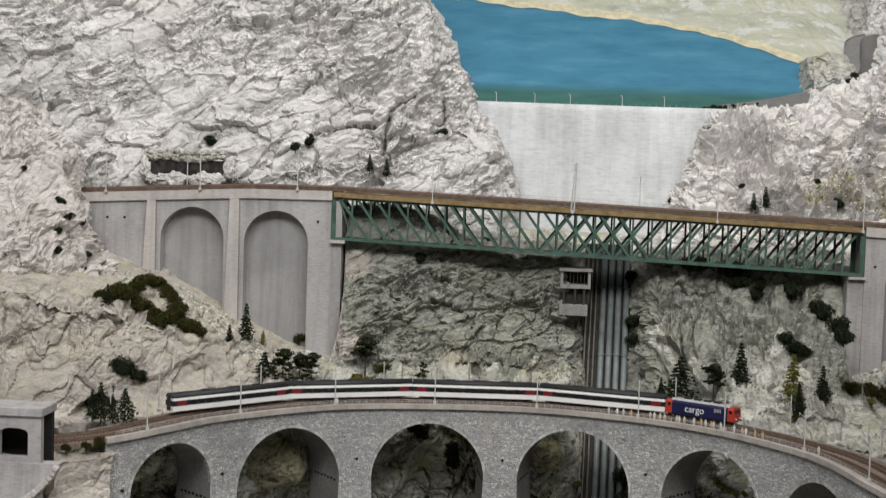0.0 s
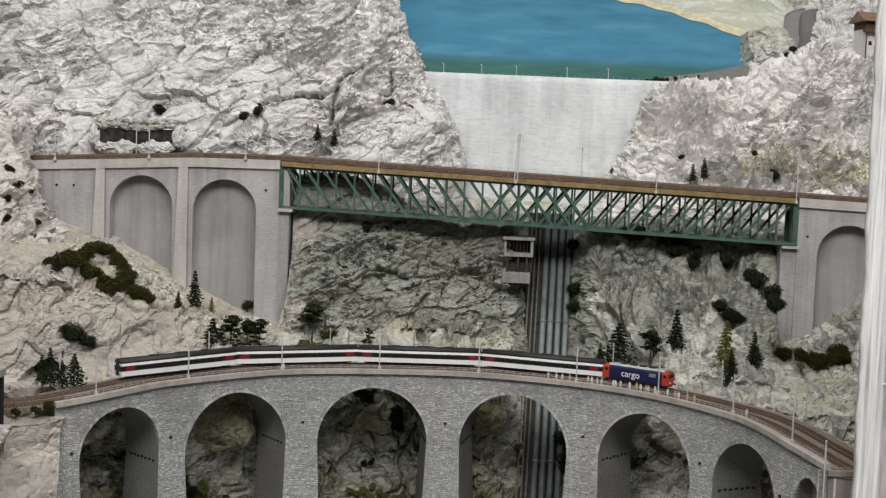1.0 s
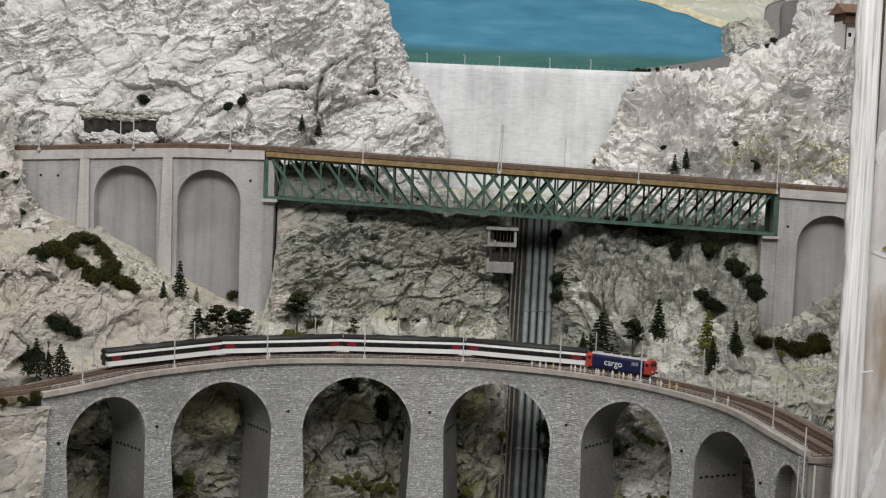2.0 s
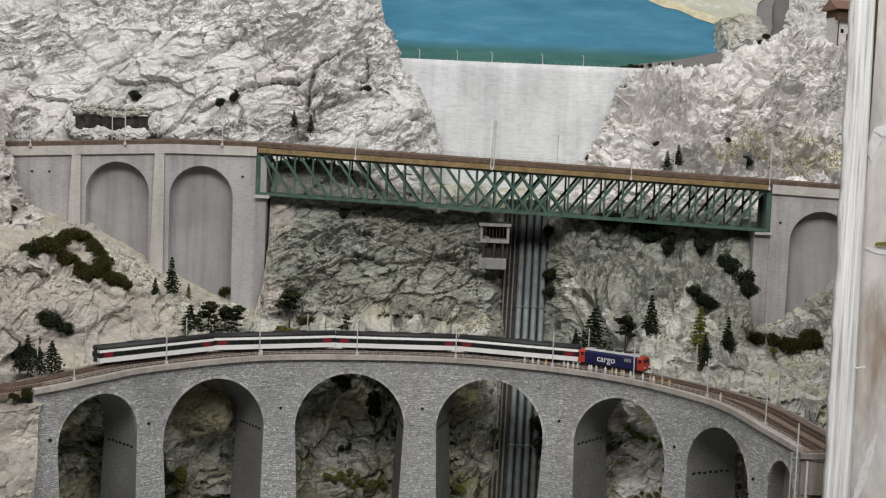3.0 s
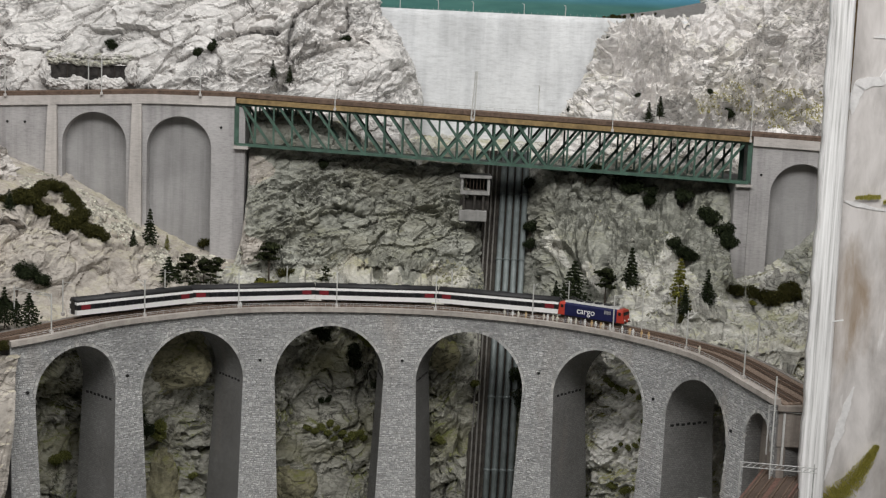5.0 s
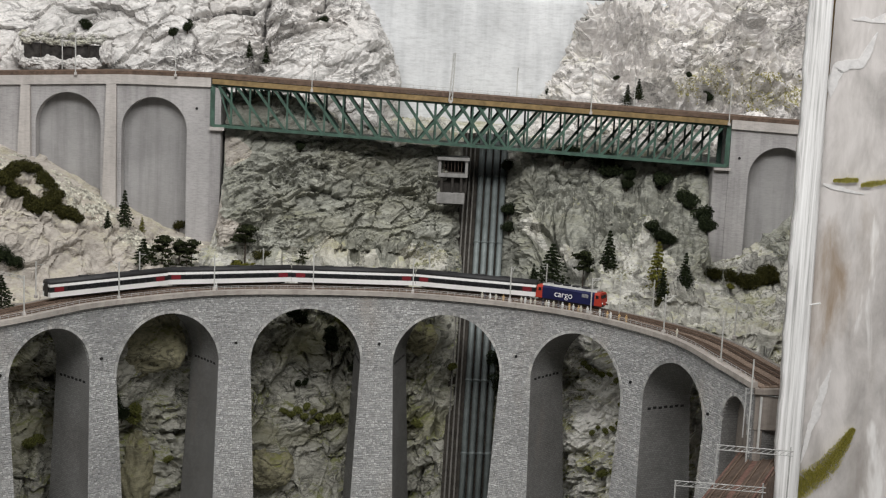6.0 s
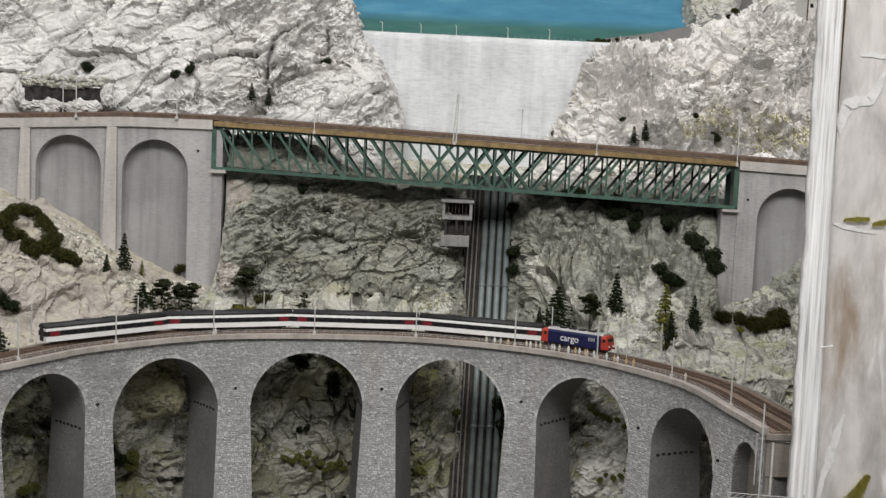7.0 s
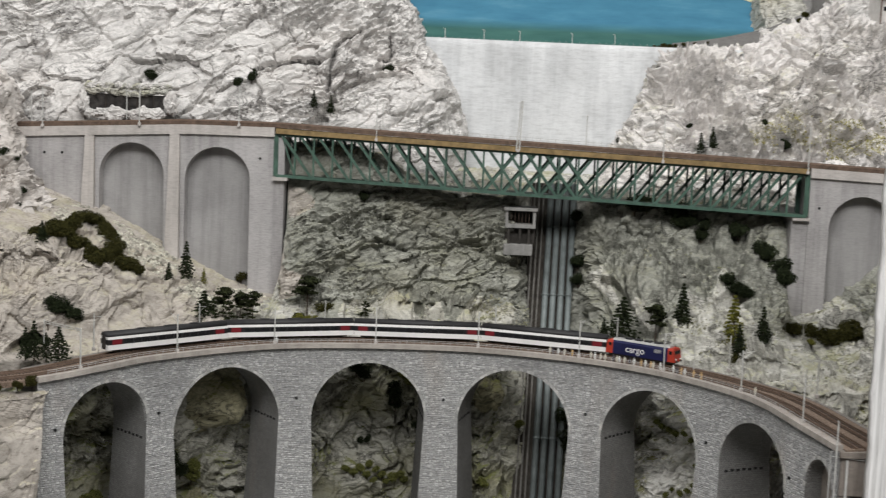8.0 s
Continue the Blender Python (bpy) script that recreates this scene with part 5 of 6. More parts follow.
# ---------------------------------------------------------------- model trees and bushes
def foliage(name, dark, light):
    m, nt, bsdf = nodes_of(name)
    geo = nt.nodes.new("ShaderNodeNewGeometry")
    col = ramp(nt, geo.outputs["Random Per Island"], [(0.0, dark), (0.6, light), (1.0, tuple(min(1, c * 1.5) for c in light))])
    nt.links.new(col, bsdf.inputs["Base Color"])
    bsdf.inputs["Roughness"].default_value = 0.9
    bsdf.inputs["Specular IOR Level"].default_value = 0.15
    return m


FIR = foliage("dark_fir_flock", (0.008, 0.012, 0.006), (0.024, 0.032, 0.014))
PINE = foliage("pine_flock", (0.010, 0.013, 0.006), (0.028, 0.034, 0.014))
MOSS = foliage("olive_moss_flock", (0.018, 0.019, 0.005), (0.046, 0.044, 0.012))
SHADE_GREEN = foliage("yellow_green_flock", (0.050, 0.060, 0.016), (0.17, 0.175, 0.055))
LARCH = foliage("larch_flock", (0.07, 0.075, 0.015), (0.17, 0.165, 0.035))
GRASS = foliage("yellow_grass_fibre", (0.30, 0.275, 0.05), (0.52, 0.48, 0.12))
BARK = plain("bark_brown", (0.075, 0.055, 0.042), 0.9, 0, 0.3, 150, 0.4)


def leaf(bm, c, size, rng):
    """One bent flake of flock."""
    n = Vector(rng.normal(size=3)).normalized()
    t = n.orthogonal().normalized() * size * (0.7 + 0.6 * rng.rand())
    b = n.cross(t).normalized() * size * (0.5 + 0.5 * rng.rand())
    c = Vector(c)
    vs = [bm.verts.new(c + p) for p in (-t, b + n * size * .3, t, -b + n * size * .2)]
    bm.faces.new(vs)


def clump(bm, c, r, count, size, rng):
    for _ in range(count):
        d = Vector(rng.normal(size=3)).normalized() * (0.55 + 0.5 * rng.rand())
        leaf(bm, (c[0] + d.x * r[0], c[1] + d.y * r[1], c[2] + d.z * r[2]), size, rng)


def conifer(label, material, seed, h=.075, wide=.52, droop=.35, group="conifers", dense=3):
    rng = np.random.RandomState(seed)
    t = thing("conifer", label, "tree", group)
    bm = bmesh.new()
    rod(bm, (0, 0, -.006), (0, 0, h * .96), h * .022, 6, h * .004)
    part("trunk", bm, BARK, t)
    bm = bmesh.new()
    tiers = 13
    for k in range(tiers):
        f = k / (tiers - 1)
        z = h * (.12 + .86 * f)
        r = h * wide * .5 * (1 - f) ** .85 * (0.8 + .4 * rng.rand()) + h * .008
        arms = 11 if f < .6 else 7
        for a in range(arms):
            if rng.rand() < .14:
                continue
            ang = 2 * math.pi * (a + rng.rand() * .7) / arms
            reach = r * (.7 + .5 * rng.rand())
            for q in (.35, .65, .95):
                clump(bm, (math.cos(ang) * reach * q, math.sin(ang) * reach * q, z - droop * reach * q + h * .02 * rng.rand()), (h * .018 * dense / 3, h * .018 * dense / 3, h * .012), dense, h * .030, rng)
    part("crown", bm, material, t)
    return t


def pine(label, material, seed, h=.078, group="pines", low=.45, spread=.34):
    rng = np.random.RandomState(seed)
    t = thing("pine_tree", label, "tree", group)
    bm = bmesh.new()
    bend = Vector((h * .06 * rng.normal(), 0, 0))
    top = Vector((bend.x, bend.y, h * .88))
    rod(bm, (0, 0, -.006), top * .5, h * .020, 6, h * .014)
    rod(bm, top * .5, top, h * .014, 6, h * .005)
    tips = []
    for k in range(11):
        f = low + (1 - low) * (k + rng.rand()) / 11
        ang = 2.4 * k + rng.rand()
        a = top * (f - .06)
        reach = h * spread * (1.25 - .80 * f) * (.55 + .8 * rng.rand())
        b = a + Vector((math.cos(ang) * reach, math.sin(ang) * reach * .8, h * .05 * rng.normal() + h * .04))
        rod(bm, a, b, h * .007, 4, h * .003)
        tips += [b, a.lerp(b, .55)]
    part("trunk", bm, BARK, t)
    bm = bmesh.new()
    for b in tips + [top]:
        clump(bm, b, (h * .10, h * .09, h * .030), 80, h * .024, rng)
        for q in range(5):
            d = Vector((rng.normal(), rng.normal(), .5 * rng.normal())) * h * .075
            leaf(bm, b + d, h * .034, rng)
    part("crown", bm, material, t)
    return t


def bush(label, material, seed, r=.016, group="bushes"):
    rng = np.random.RandomState(seed)
    t = thing("bush", label, "bush", group)
    bm = bmesh.new()
    rod(bm, (0, 0, -r * .5), (0, 0, r * .5), r * .08, 5)
    part("stem", bm, BARK, t)
    bm = bmesh.new()
    for _ in range(6):
        c = Vector(rng.normal(size=3)) * r * .36
        clump(bm, (c.x, c.y * .8, abs(c.z) * .8 + r * .4), (r * .70, r * .62, r * .52), 330, r * .085, rng)
    part("crown", bm, material, t)
    return t


def stake(label):
    t = thing("stake", label, "stake", "stakes by the tunnel")
    bm = bmesh.new()
    rod(bm, (0, 0, -.006), (0, 0, .030), .0022, 6, .0016)
    part("post", bm, BARK, t)
    bm = bmesh.new()
    rod(bm, (0, 0, .024), (0, 0, .032), .0036, 6, .002)
    part("cap", bm, BARK, t)
    return t


def plant(proto, spots, seed):
    """The first plant goes to the first spot, copies to the others; spots are (x, y, z, size)."""
    rng = np.random.RandomState(seed)
    kept = None
    for x, y, z, k in spots:
        m = pose(x, y, z, 0, 0, rng.rand() * 360) @ Matrix.Diagonal((k * (.9 + .2 * rng.rand()), k * (.9 + .2 * rng.rand()), k, 1))
        if kept is None:
            kept = proto
            proto.matrix_basis = m
        else:
            made = copy_thing(proto, pose(0, 0, 0))
            made.matrix_basis = m


def face_y(x, z):
    """How far back the gorge's skin stands at a place on its face."""
    p = SKIN["gorge"]
    near = p[(np.abs(p[:, 0] - x) < .007) & (np.abs(p[:, 2] - z) < .007)]
    return float(near[:, 1].min()) if len(near) else 3.35


def stand(spots, h):
    """Trees of h metres given as (x, y, height of the foot, height of the tip)."""
    return [(x, y, foot, (tip - foot) / h) for x, y, foot, tip in spots]


def cling(spots):
    """Bushes on the steep face, given as (x, z, size)."""
    return [(x, face_y(x, z) - .002, z - .008, k) for x, z, k in spots]


plant(conifer("dark green model fir on the rocky slope", FIR, 1, .075, .50, dense=4), stand([(-.691, 3.149, 1.178, 1.270), (.518, 3.05, 1.126, 1.231), (.693, 2.976, 1.107, 1.194), (.630, 2.929, 1.077, 1.157), (-.884, 2.632, 1.066, 1.146), (-.858, 2.630, 1.066, 1.123), (-.905, 2.640, 1.066, 1.130)], .075), 11)
plant(conifer("broad dark fir with layered drooping branches", FIR, 23, .085, .88, .30, dense=7), stand([(-.616, 3.02, 1.076, 1.168), (.385, 3.10, 1.078, 1.186), (-.835, 2.642, 1.066, 1.134)], .085), 24)
plant(conifer("small slim dark fir on the slope", FIR, 2, .045, .50, dense=6), stand([(-.712, 3.06, 1.178, 1.228), (.345, 3.15, 1.078, 1.128), (-.954, 2.874, 1.284, 1.333)], .045)
      + [(-0.428, 3.456, 1.613, 1.0585), (-0.382, 3.455, 1.599, 1.0875), (0.635, 3.604, 1.528, 1.3195), (0.661, 3.573, 1.546, 1.3195)], 12)
plant(conifer("tall yellow-green larch among the firs", LARCH, 3, .095, .46), stand([(.622, 2.96, 1.108, 1.220), (-.658, 3.199, 1.161, 1.200), (.738, 3.08, 1.085, 1.138)], .095), 13)
plant(pine("dark model pine with bare trunk beside the line", PINE, 4, .100, "pines", .62, .34), stand([(-.391, 3.17, 1.091, 1.206), (.463, 3.09, 1.066, 1.185), (-.579, 3.06, 1.078, 1.184), (-.541, 3.08, 1.078, 1.170), (-.514, 3.10, 1.080, 1.170)], .100), 14)
plant(pine("low dark model pine with spreading crown", PINE, 5, .072, "pines", .30, .46), stand([(-.562, 3.045, 1.080, 1.152), (-.525, 3.09, 1.082, 1.150), (-.246, 3.165, 1.092, 1.145), (-.600, 3.04, 1.078, 1.140)], .072), 15)
plant(bush("fuzzy olive moss bush on the slope", MOSS, 6, .020), [(-0.949, 2.94, 1.302, 1.13), (-0.929, 2.925, 1.292, 1.26), (-0.93, 2.987, 1.274, 1.19), (-0.901, 2.956, 1.262, 1.26), (-0.883, 2.969, 1.246, 1.26), (-0.858, 2.958, 1.233, 1.32), (-0.829, 2.917, 1.235, 1.26), (-0.836, 3.009, 1.235, 1.13), (-0.84, 3.053, 1.25, 1.06)]
      + [(-0.868, 3.108, 1.268, 1.06), (-0.889, 3.129, 1.286, 1.06), (-0.917, 3.158, 1.3, 1.13), (-0.926, 3.111, 1.309, 1.19), (-0.938, 3.076, 1.31, 1.13), (-0.936, 3.023, 1.301, 1.19), (-0.946, 3.007, 1.293, 1.19), (-0.801, 2.977, 1.225, 1.00), (-0.78, 2.964, 1.218, 1.13)]
      + [(-0.766, 2.961, 1.209, 1.06), (-0.976, 2.921, 1.288, 1.06), (-0.877, 3.109, 1.277, 1.03), (-0.834, 3.019, 1.243, 1.03)], 16)
plant(bush("round dark olive bush on a ledge", MOSS, 7, .018), [(-0.589, 3.336, 1.152, 1.14), (-0.343, 3.165, 1.100, 1.35), (-.410, 3.160, 1.086, .8), (0.783, 3.168, 1.104, 1.32), (0.82, 3.158, 1.101, 1.38), (0.845, 3.106, 1.111, 1.32), (0.865, 3.108, 1.102, 1.32), (0.894, 3.091, 1.095, 1.56), (0.93, 3.1, 1.121, 1.5), (0.958, 3.087, 1.109, 1.44)]
      + [(0.803, 3.174, 1.098, 1.2), (0.916, 3.086, 1.102, 1.44), (.626, 2.925, 1.072, .95), (-0.887, 2.441, 1.042, 0.62), (-0.856, 2.465, 1.043, 0.6), (-0.835, 2.487, 1.045, 0.8)], 17)
plant(bush("dark bush clinging to the gorge wall", FIR, 8, .021), cling([(.430, 1.388, 1.4), (.462, 1.388, 1.4), (.540, 1.368, 1.7), (.560, 1.350, 1.4), (.608, 1.345, 1.1), (.605, 1.322, 1.0), (.696, 1.334, 1.3), (.740, 1.300, 1.2), (.754, 1.286, 1.3),
      (.762, 1.264, 1.4), (.768, 1.243, 1.3), (.632, 1.236, 1.0), (.647, 1.216, 1.0), (.664, 1.206, 1.2), (.680, 1.206, .9), (-.273, 1.387, .8), (.290, 1.350, 1.0), (.292, 1.232, 1.1), (.294, 1.189, 1.0)])
      + [(-0.9, 2.788, 1.151, 1.1), (-0.884, 2.796, 1.141, 1.1), (-0.889, 2.779, 1.139, 1.0), (-0.867, 2.806, 1.128, 1.0), (-0.857, 2.822, 1.119, 1.0), (-0.954, 2.776, 1.064, 0.7), (-0.94, 2.802, 1.071, 0.75), (-0.901, 2.753, 1.074, 0.7)], 18)
plant(bush("small dark bush on the pale cliff", FIR, 9, .011), [(-0.879, 3.512, 1.672, 1.7), (-0.929, 3.495, 1.627, 1.08), (-0.634, 3.457, 1.664, 1.45), (-.600, 3.480, 1.680, 1.5), (-0.616, 3.531, 1.687, 1.69), (-0.244, 3.595, 1.716, 1.55), (0.523, 3.665, 1.592, 1.35), (0.856, 3.564, 1.554, 1.7), (0.549, 3.862, 1.761, 1.7), (-1.017, 3.497, 1.661, 1.08)]
      + [(-0.832, 3.503, 1.637, 1.35), (-1.057, 3.472, 1.617, 1.35), (-0.813, 3.491, 1.603, 1.62), (-1.085, 3.069, 1.456, 1.08), (-1.062, 3.042, 1.382, 1.08), (-1.063, 3.026, 1.348, 0.81), (0.605, 3.643, 1.601, 0.81), (0.809, 3.603, 1.618, 0.94), (-0.058, 3.873, 1.606, 1.6)]
      + [(0.428, 3.724, 1.547, 1.7), (-1.235, 3.067, 1.587, 1.2), (-1.133, 3.055, 1.507, 1.2), (-1.108, 3.036, 1.468, 1.3), (-1.127, 3.011, 1.436, 1.1), (-1.114, 2.994, 1.389, 1.2)], 19)
plant(stake("thin dark wooden stake beside the tunnel mouth"), [(-0.955, 2.797, 1.084, 1), (-0.945, 2.814, 1.087, 1.1), (-0.902, 2.766, 1.091, 1)], 21)
plant(bush("shaded green bush in the gorge below the viaduct", SHADE_GREEN, 10, .022), cling([(-.275, .728, .55), (-.258, .718, .6), (-.240, .728, .6), (-.222, .735, .55), (-.225, .712, .6), (-.205, .722, .5), (-.165, .694, .7), (-.148, .702, .6), (-.135, .688, .6), (-.190, .705, .6), (-.178, .688, .5), (-.210, .695, .45), (-.627, .735, 1.2), (-.618, .760, .9),
      (-.128, .958, .8), (-.140, .972, .7), (-.827, .713, .9), (-.805, .725, .7), (.462, .915, .45), (.474, .905, .5), (.490, .900, .45), (.505, .893, .5), (.522, .897, .4), (.537, .885, .45), (.550, .872, .4), (.556, .850, .45), (.548, .828, .35), (.548, .778, .45), (.535, .765, .4), (.520, .755, .45), (.503, .762, .35), (.488, .748, .4), (.519, .642, .7), (.490, .648, .6), (.545, .652, .6), (.149, .837, .7), (.065, .70, .7), (-.590, .64, .7), (-.545, .632, .6)]), 20)
plant(bush("dark bush in the shade under the arches", FIR, 25, .020), cling([(-.662, .778, 1.2), (-.648, .752, 1.1), (-.166, .918, 1.3), (-.160, .893, 1.1), (-.255, .985, 1.2), (-.235, .972, .9), (-.105, .845, .7), (.275, .850, 1.5), (.277, .790, 1.3), (-.245, .795, .5), (-.228, .797, .5), (-.70, .69, .7)]), 26)


def boulder(label, material, at, size, seed):
    """A big rounded rock with flattened, cracked sides."""
    bm = bmesh.new()
    bmesh.ops.create_icosphere(bm, subdivisions=5, radius=1)
    for v in bm.verts:
        c = v.co.copy()
        k = 1 + .28 * noise.noise(c * 1.1 + Vector((seed, 0, 0))) + .12 * noise.noise(c * 2.7 + Vector((0, seed, 0)))
        k -= .10 * max(0, 1 - 9 * abs(noise.noise(c * 1.9 + Vector((0, 0, seed)))))
        k += .045 * noise.noise(c * 7 + Vector((seed, 3, 0))) + .02 * noise.noise(c * 17)
        v.co = Vector((at[0] + c.x * k * size[0], at[1] + c.y * k * size[1], at[2] + c.z * k * size[2]))
    tagged(mesh_object("boulder", bm, material), label, "boulder", "boulders below the viaduct")


BOULDER = rock_material("olive_boulder", (0.33, 0.31, 0.21), (0.20, 0.187, 0.12), (0.06, 0.057, 0.045), (0.20, 0.18, 0.09), 0.7, (0, 70, 0), (0.19, 0.20, 0.05), 0.7)
for at, size, seed in (((-.585, face_y(-.585, .935) + .030, .935), (.085, .060, .085), 3.0), ((-.318, face_y(-.318, .585) + .025, .575), (.062, .055, .062), 8.0),
                       ((-.630, face_y(-.630, .62) + .030, .600), (.055, .055, .105), 14.0), ((.055, face_y(.055, .93) + .03, .93), (.052, .05, .050), 21.0)):
    boulder("rounded olive-brown boulder leaning on the gorge wall", BOULDER, at, size, seed)
plant(bush("yellow-green grass tuft beside the line", LARCH, 27, .010), [(-.405, 3.150, 1.090, 1.3), (-.385, 3.150, 1.088, 1.0), (-.370, 3.155, 1.090, .9), (-.420, 3.150, 1.088, .8), (-.315, 3.160, 1.092, .8), (.560, 2.985, 1.092, 1.2), (.580, 2.975, 1.094, 1.0), (.600, 2.960, 1.094, 1.2), (.648, 2.945, 1.092, 1.1), (.665, 2.955, 1.094, .9), (.715, 3.000, 1.095, 1.1), (.745, 3.040, 1.097, 1.2), (.83, 3.07, 1.098, 1.0)], 28)


# ---------------------------------------------------------------- little standing figures beside the near track
def figure(material, label):
    bm = bmesh.new()
    rod(bm, (-.0017, 0, 0), (-.0012, 0, .0085), .0012, 6)
    rod(bm, (.0017, 0, 0), (.0012, 0, .0085), .0012, 6)
    rod(bm, (0, 0, .008), (0, 0, .0155), .0026, 8, .0030)
    bmesh.ops.create_icosphere(bm, subdivisions=1, radius=.0017, matrix=Matrix.Translation((0, 0, .0180)))
    return tagged(mesh_object("model_figure", bm, material), label, "figure", "figures beside the track")


FIG = [plain("figure_cream", (0.72, 0.68, 0.58), 0.6, 0, 0.1, 30, 0), plain("figure_orange", (0.66, 0.45, 0.22), 0.6, 0, 0.1, 30, 0), plain("figure_white", (0.82, 0.82, 0.80), 0.6, 0, 0.05, 30, 0), plain("figure_dark", (0.10, 0.09, 0.10), 0.6, 0, 0.1, 30, 0)]
FIG_LABEL = ["small cream painted figure standing beside the track", "small pale orange painted figure standing beside the track", "small white painted figure standing beside the track", "small dark painted figure standing beside the track"]
protos = {}
rng = np.random.RandomState(5)
for k, s in enumerate([1.487, 1.495, 1.507, 1.522, 1.540, 1.583, 1.592, 1.606, 1.617, 1.634, 1.645, 1.651, 1.662, 1.675, 1.683, 1.700, 1.712, 1.728, 1.733, 1.748, 1.781, 1.790, 1.806, 1.815, 1.838, 1.856, .868, 2.008]):
    kind = int(rng.choice(4, p=[.35, .2, .35, .1]))
    m = line_pose(s, .014 + .007 * rng.rand(), DECK - .0028) @ pose(0, 0, 0, 0, 0, rng.rand() * 360)
    if kind not in protos:
        protos[kind] = figure(FIG[kind], FIG_LABEL[kind])
        protos[kind].matrix_basis = m
    else:
        copy_thing(protos[kind], m)


# ---------------------------------------------------------------- scenery edge in front, with its painted rock panel
def streaky(name, light, dark, brown):
    """Grey-washed plaster with long brushed runs and one broad brown water stain."""
    m, nt, bsdf = nodes_of(name)

    def times(a, b):
        n = add(nt, "ShaderNodeMath")
        n.operation = "MULTIPLY"
        nt.links.new(a, n.inputs[0])
        nt.links.new(b, n.inputs[1])
        return n.outputs[0]
    cloud = ramp(nt, noise_of(nt, coords(nt, (1, 1, .45), (0, 14, 0)), 9, 7, .6, .4), [(.3, dark), (.55, light)])
    wash = ramp(nt, noise_of(nt, coords(nt, (1, 1, .30), (0, 16, 0)), 26, 6, .62, .5), [(.34, (.66, .65, .64)), (.58, WHITE)])
    col = blend(nt, .75, cloud, wash, "MULTIPLY")
    # the stain: an upright oval with a ragged edge, broken into runs
    mp = nt.nodes.new("ShaderNodeMapping")
    mp.vector_type = "TEXTURE"
    mp.inputs["Location"].default_value = (.782, 2.22, 1.245)
    mp.inputs["Rotation"].default_value = (0, radians(13), 0)
    mp.inputs["Scale"].default_value = (.070, 1, .17)
    tc = nt.nodes.new("ShaderNodeTexCoord")
    nt.links.new(tc.outputs["Object"], mp.inputs[0])
    far = nt.nodes.new("ShaderNodeVectorMath")
    far.operation = "LENGTH"
    nt.links.new(mp.outputs[0], far.inputs[0])
    ragged = add(nt, "ShaderNodeMath")
    ragged.operation = "MULTIPLY_ADD"
    ragged.inputs[1].default_value = .5
    nt.links.new(far.outputs["Value"], ragged.inputs[0])
    nt.links.new(noise_of(nt, coords(nt, (1, 1, .3), (0, 14, 0)), 30, 5, .6, .5), ragged.inputs[2])
    oval = ramp(nt, ragged.outputs[0], [(.6, WHITE), (1.05, BLACK)])
    runs = ramp(nt, noise_of(nt, coords(nt, (1, 1, .16), (0, 13, 0)), 34, 5, .6), [(.32, (.18, .18, .18)), (.60, (.90, .90, .90))])
    col = blend(nt, times(oval, runs), col, brown)
    loose = ramp(nt, noise_of(nt, coords(nt, (1, 1, .18), (0, 12, 0)), 10, 5, .6), [(.55, BLACK), (.72, (.55, .55, .55))])
    col = blend(nt, loose, col, (.33, .29, .25))
    drip = ramp(nt, noise_of(nt, coords(nt, (1.3, 1, .28), (0, 18, 0)), 14, 4, .55, .6), [(.60, BLACK), (.68, (.7, .7, .7))])
    col = blend(nt, drip, col, (.86, .85, .84))
    nt.links.new(col, bsdf.inputs["Base Color"])
    bsdf.inputs["Roughness"].default_value = .8
    bump(nt, bsdf, noise_of(nt, coords(nt, (1, 1, .5)), 60, 6, .65), .4, .003)
    return m


PANEL = streaky("painted_grey_plaster", (.63, .60, .585), (.33, .312, .30), (.27, .20, .135))


def edge_material():
    m, nt, bsdf = nodes_of("whitewashed_edge")
    col = ramp(nt, noise_of(nt, coords(nt, (1, 1, .022)), 120, 5, .7), [(.34, (.36, .355, .35)), (.47, (.70, .695, .69)), (.62, (.92, .92, .92))])
    nt.links.new(col, bsdf.inputs["Base Color"])
    bsdf.inputs["Roughness"].default_value = .6
    bump(nt, bsdf, noise_of(nt, coords(nt, (1, 1, .05)), 110, 5, .6), .35, .002)
    return m


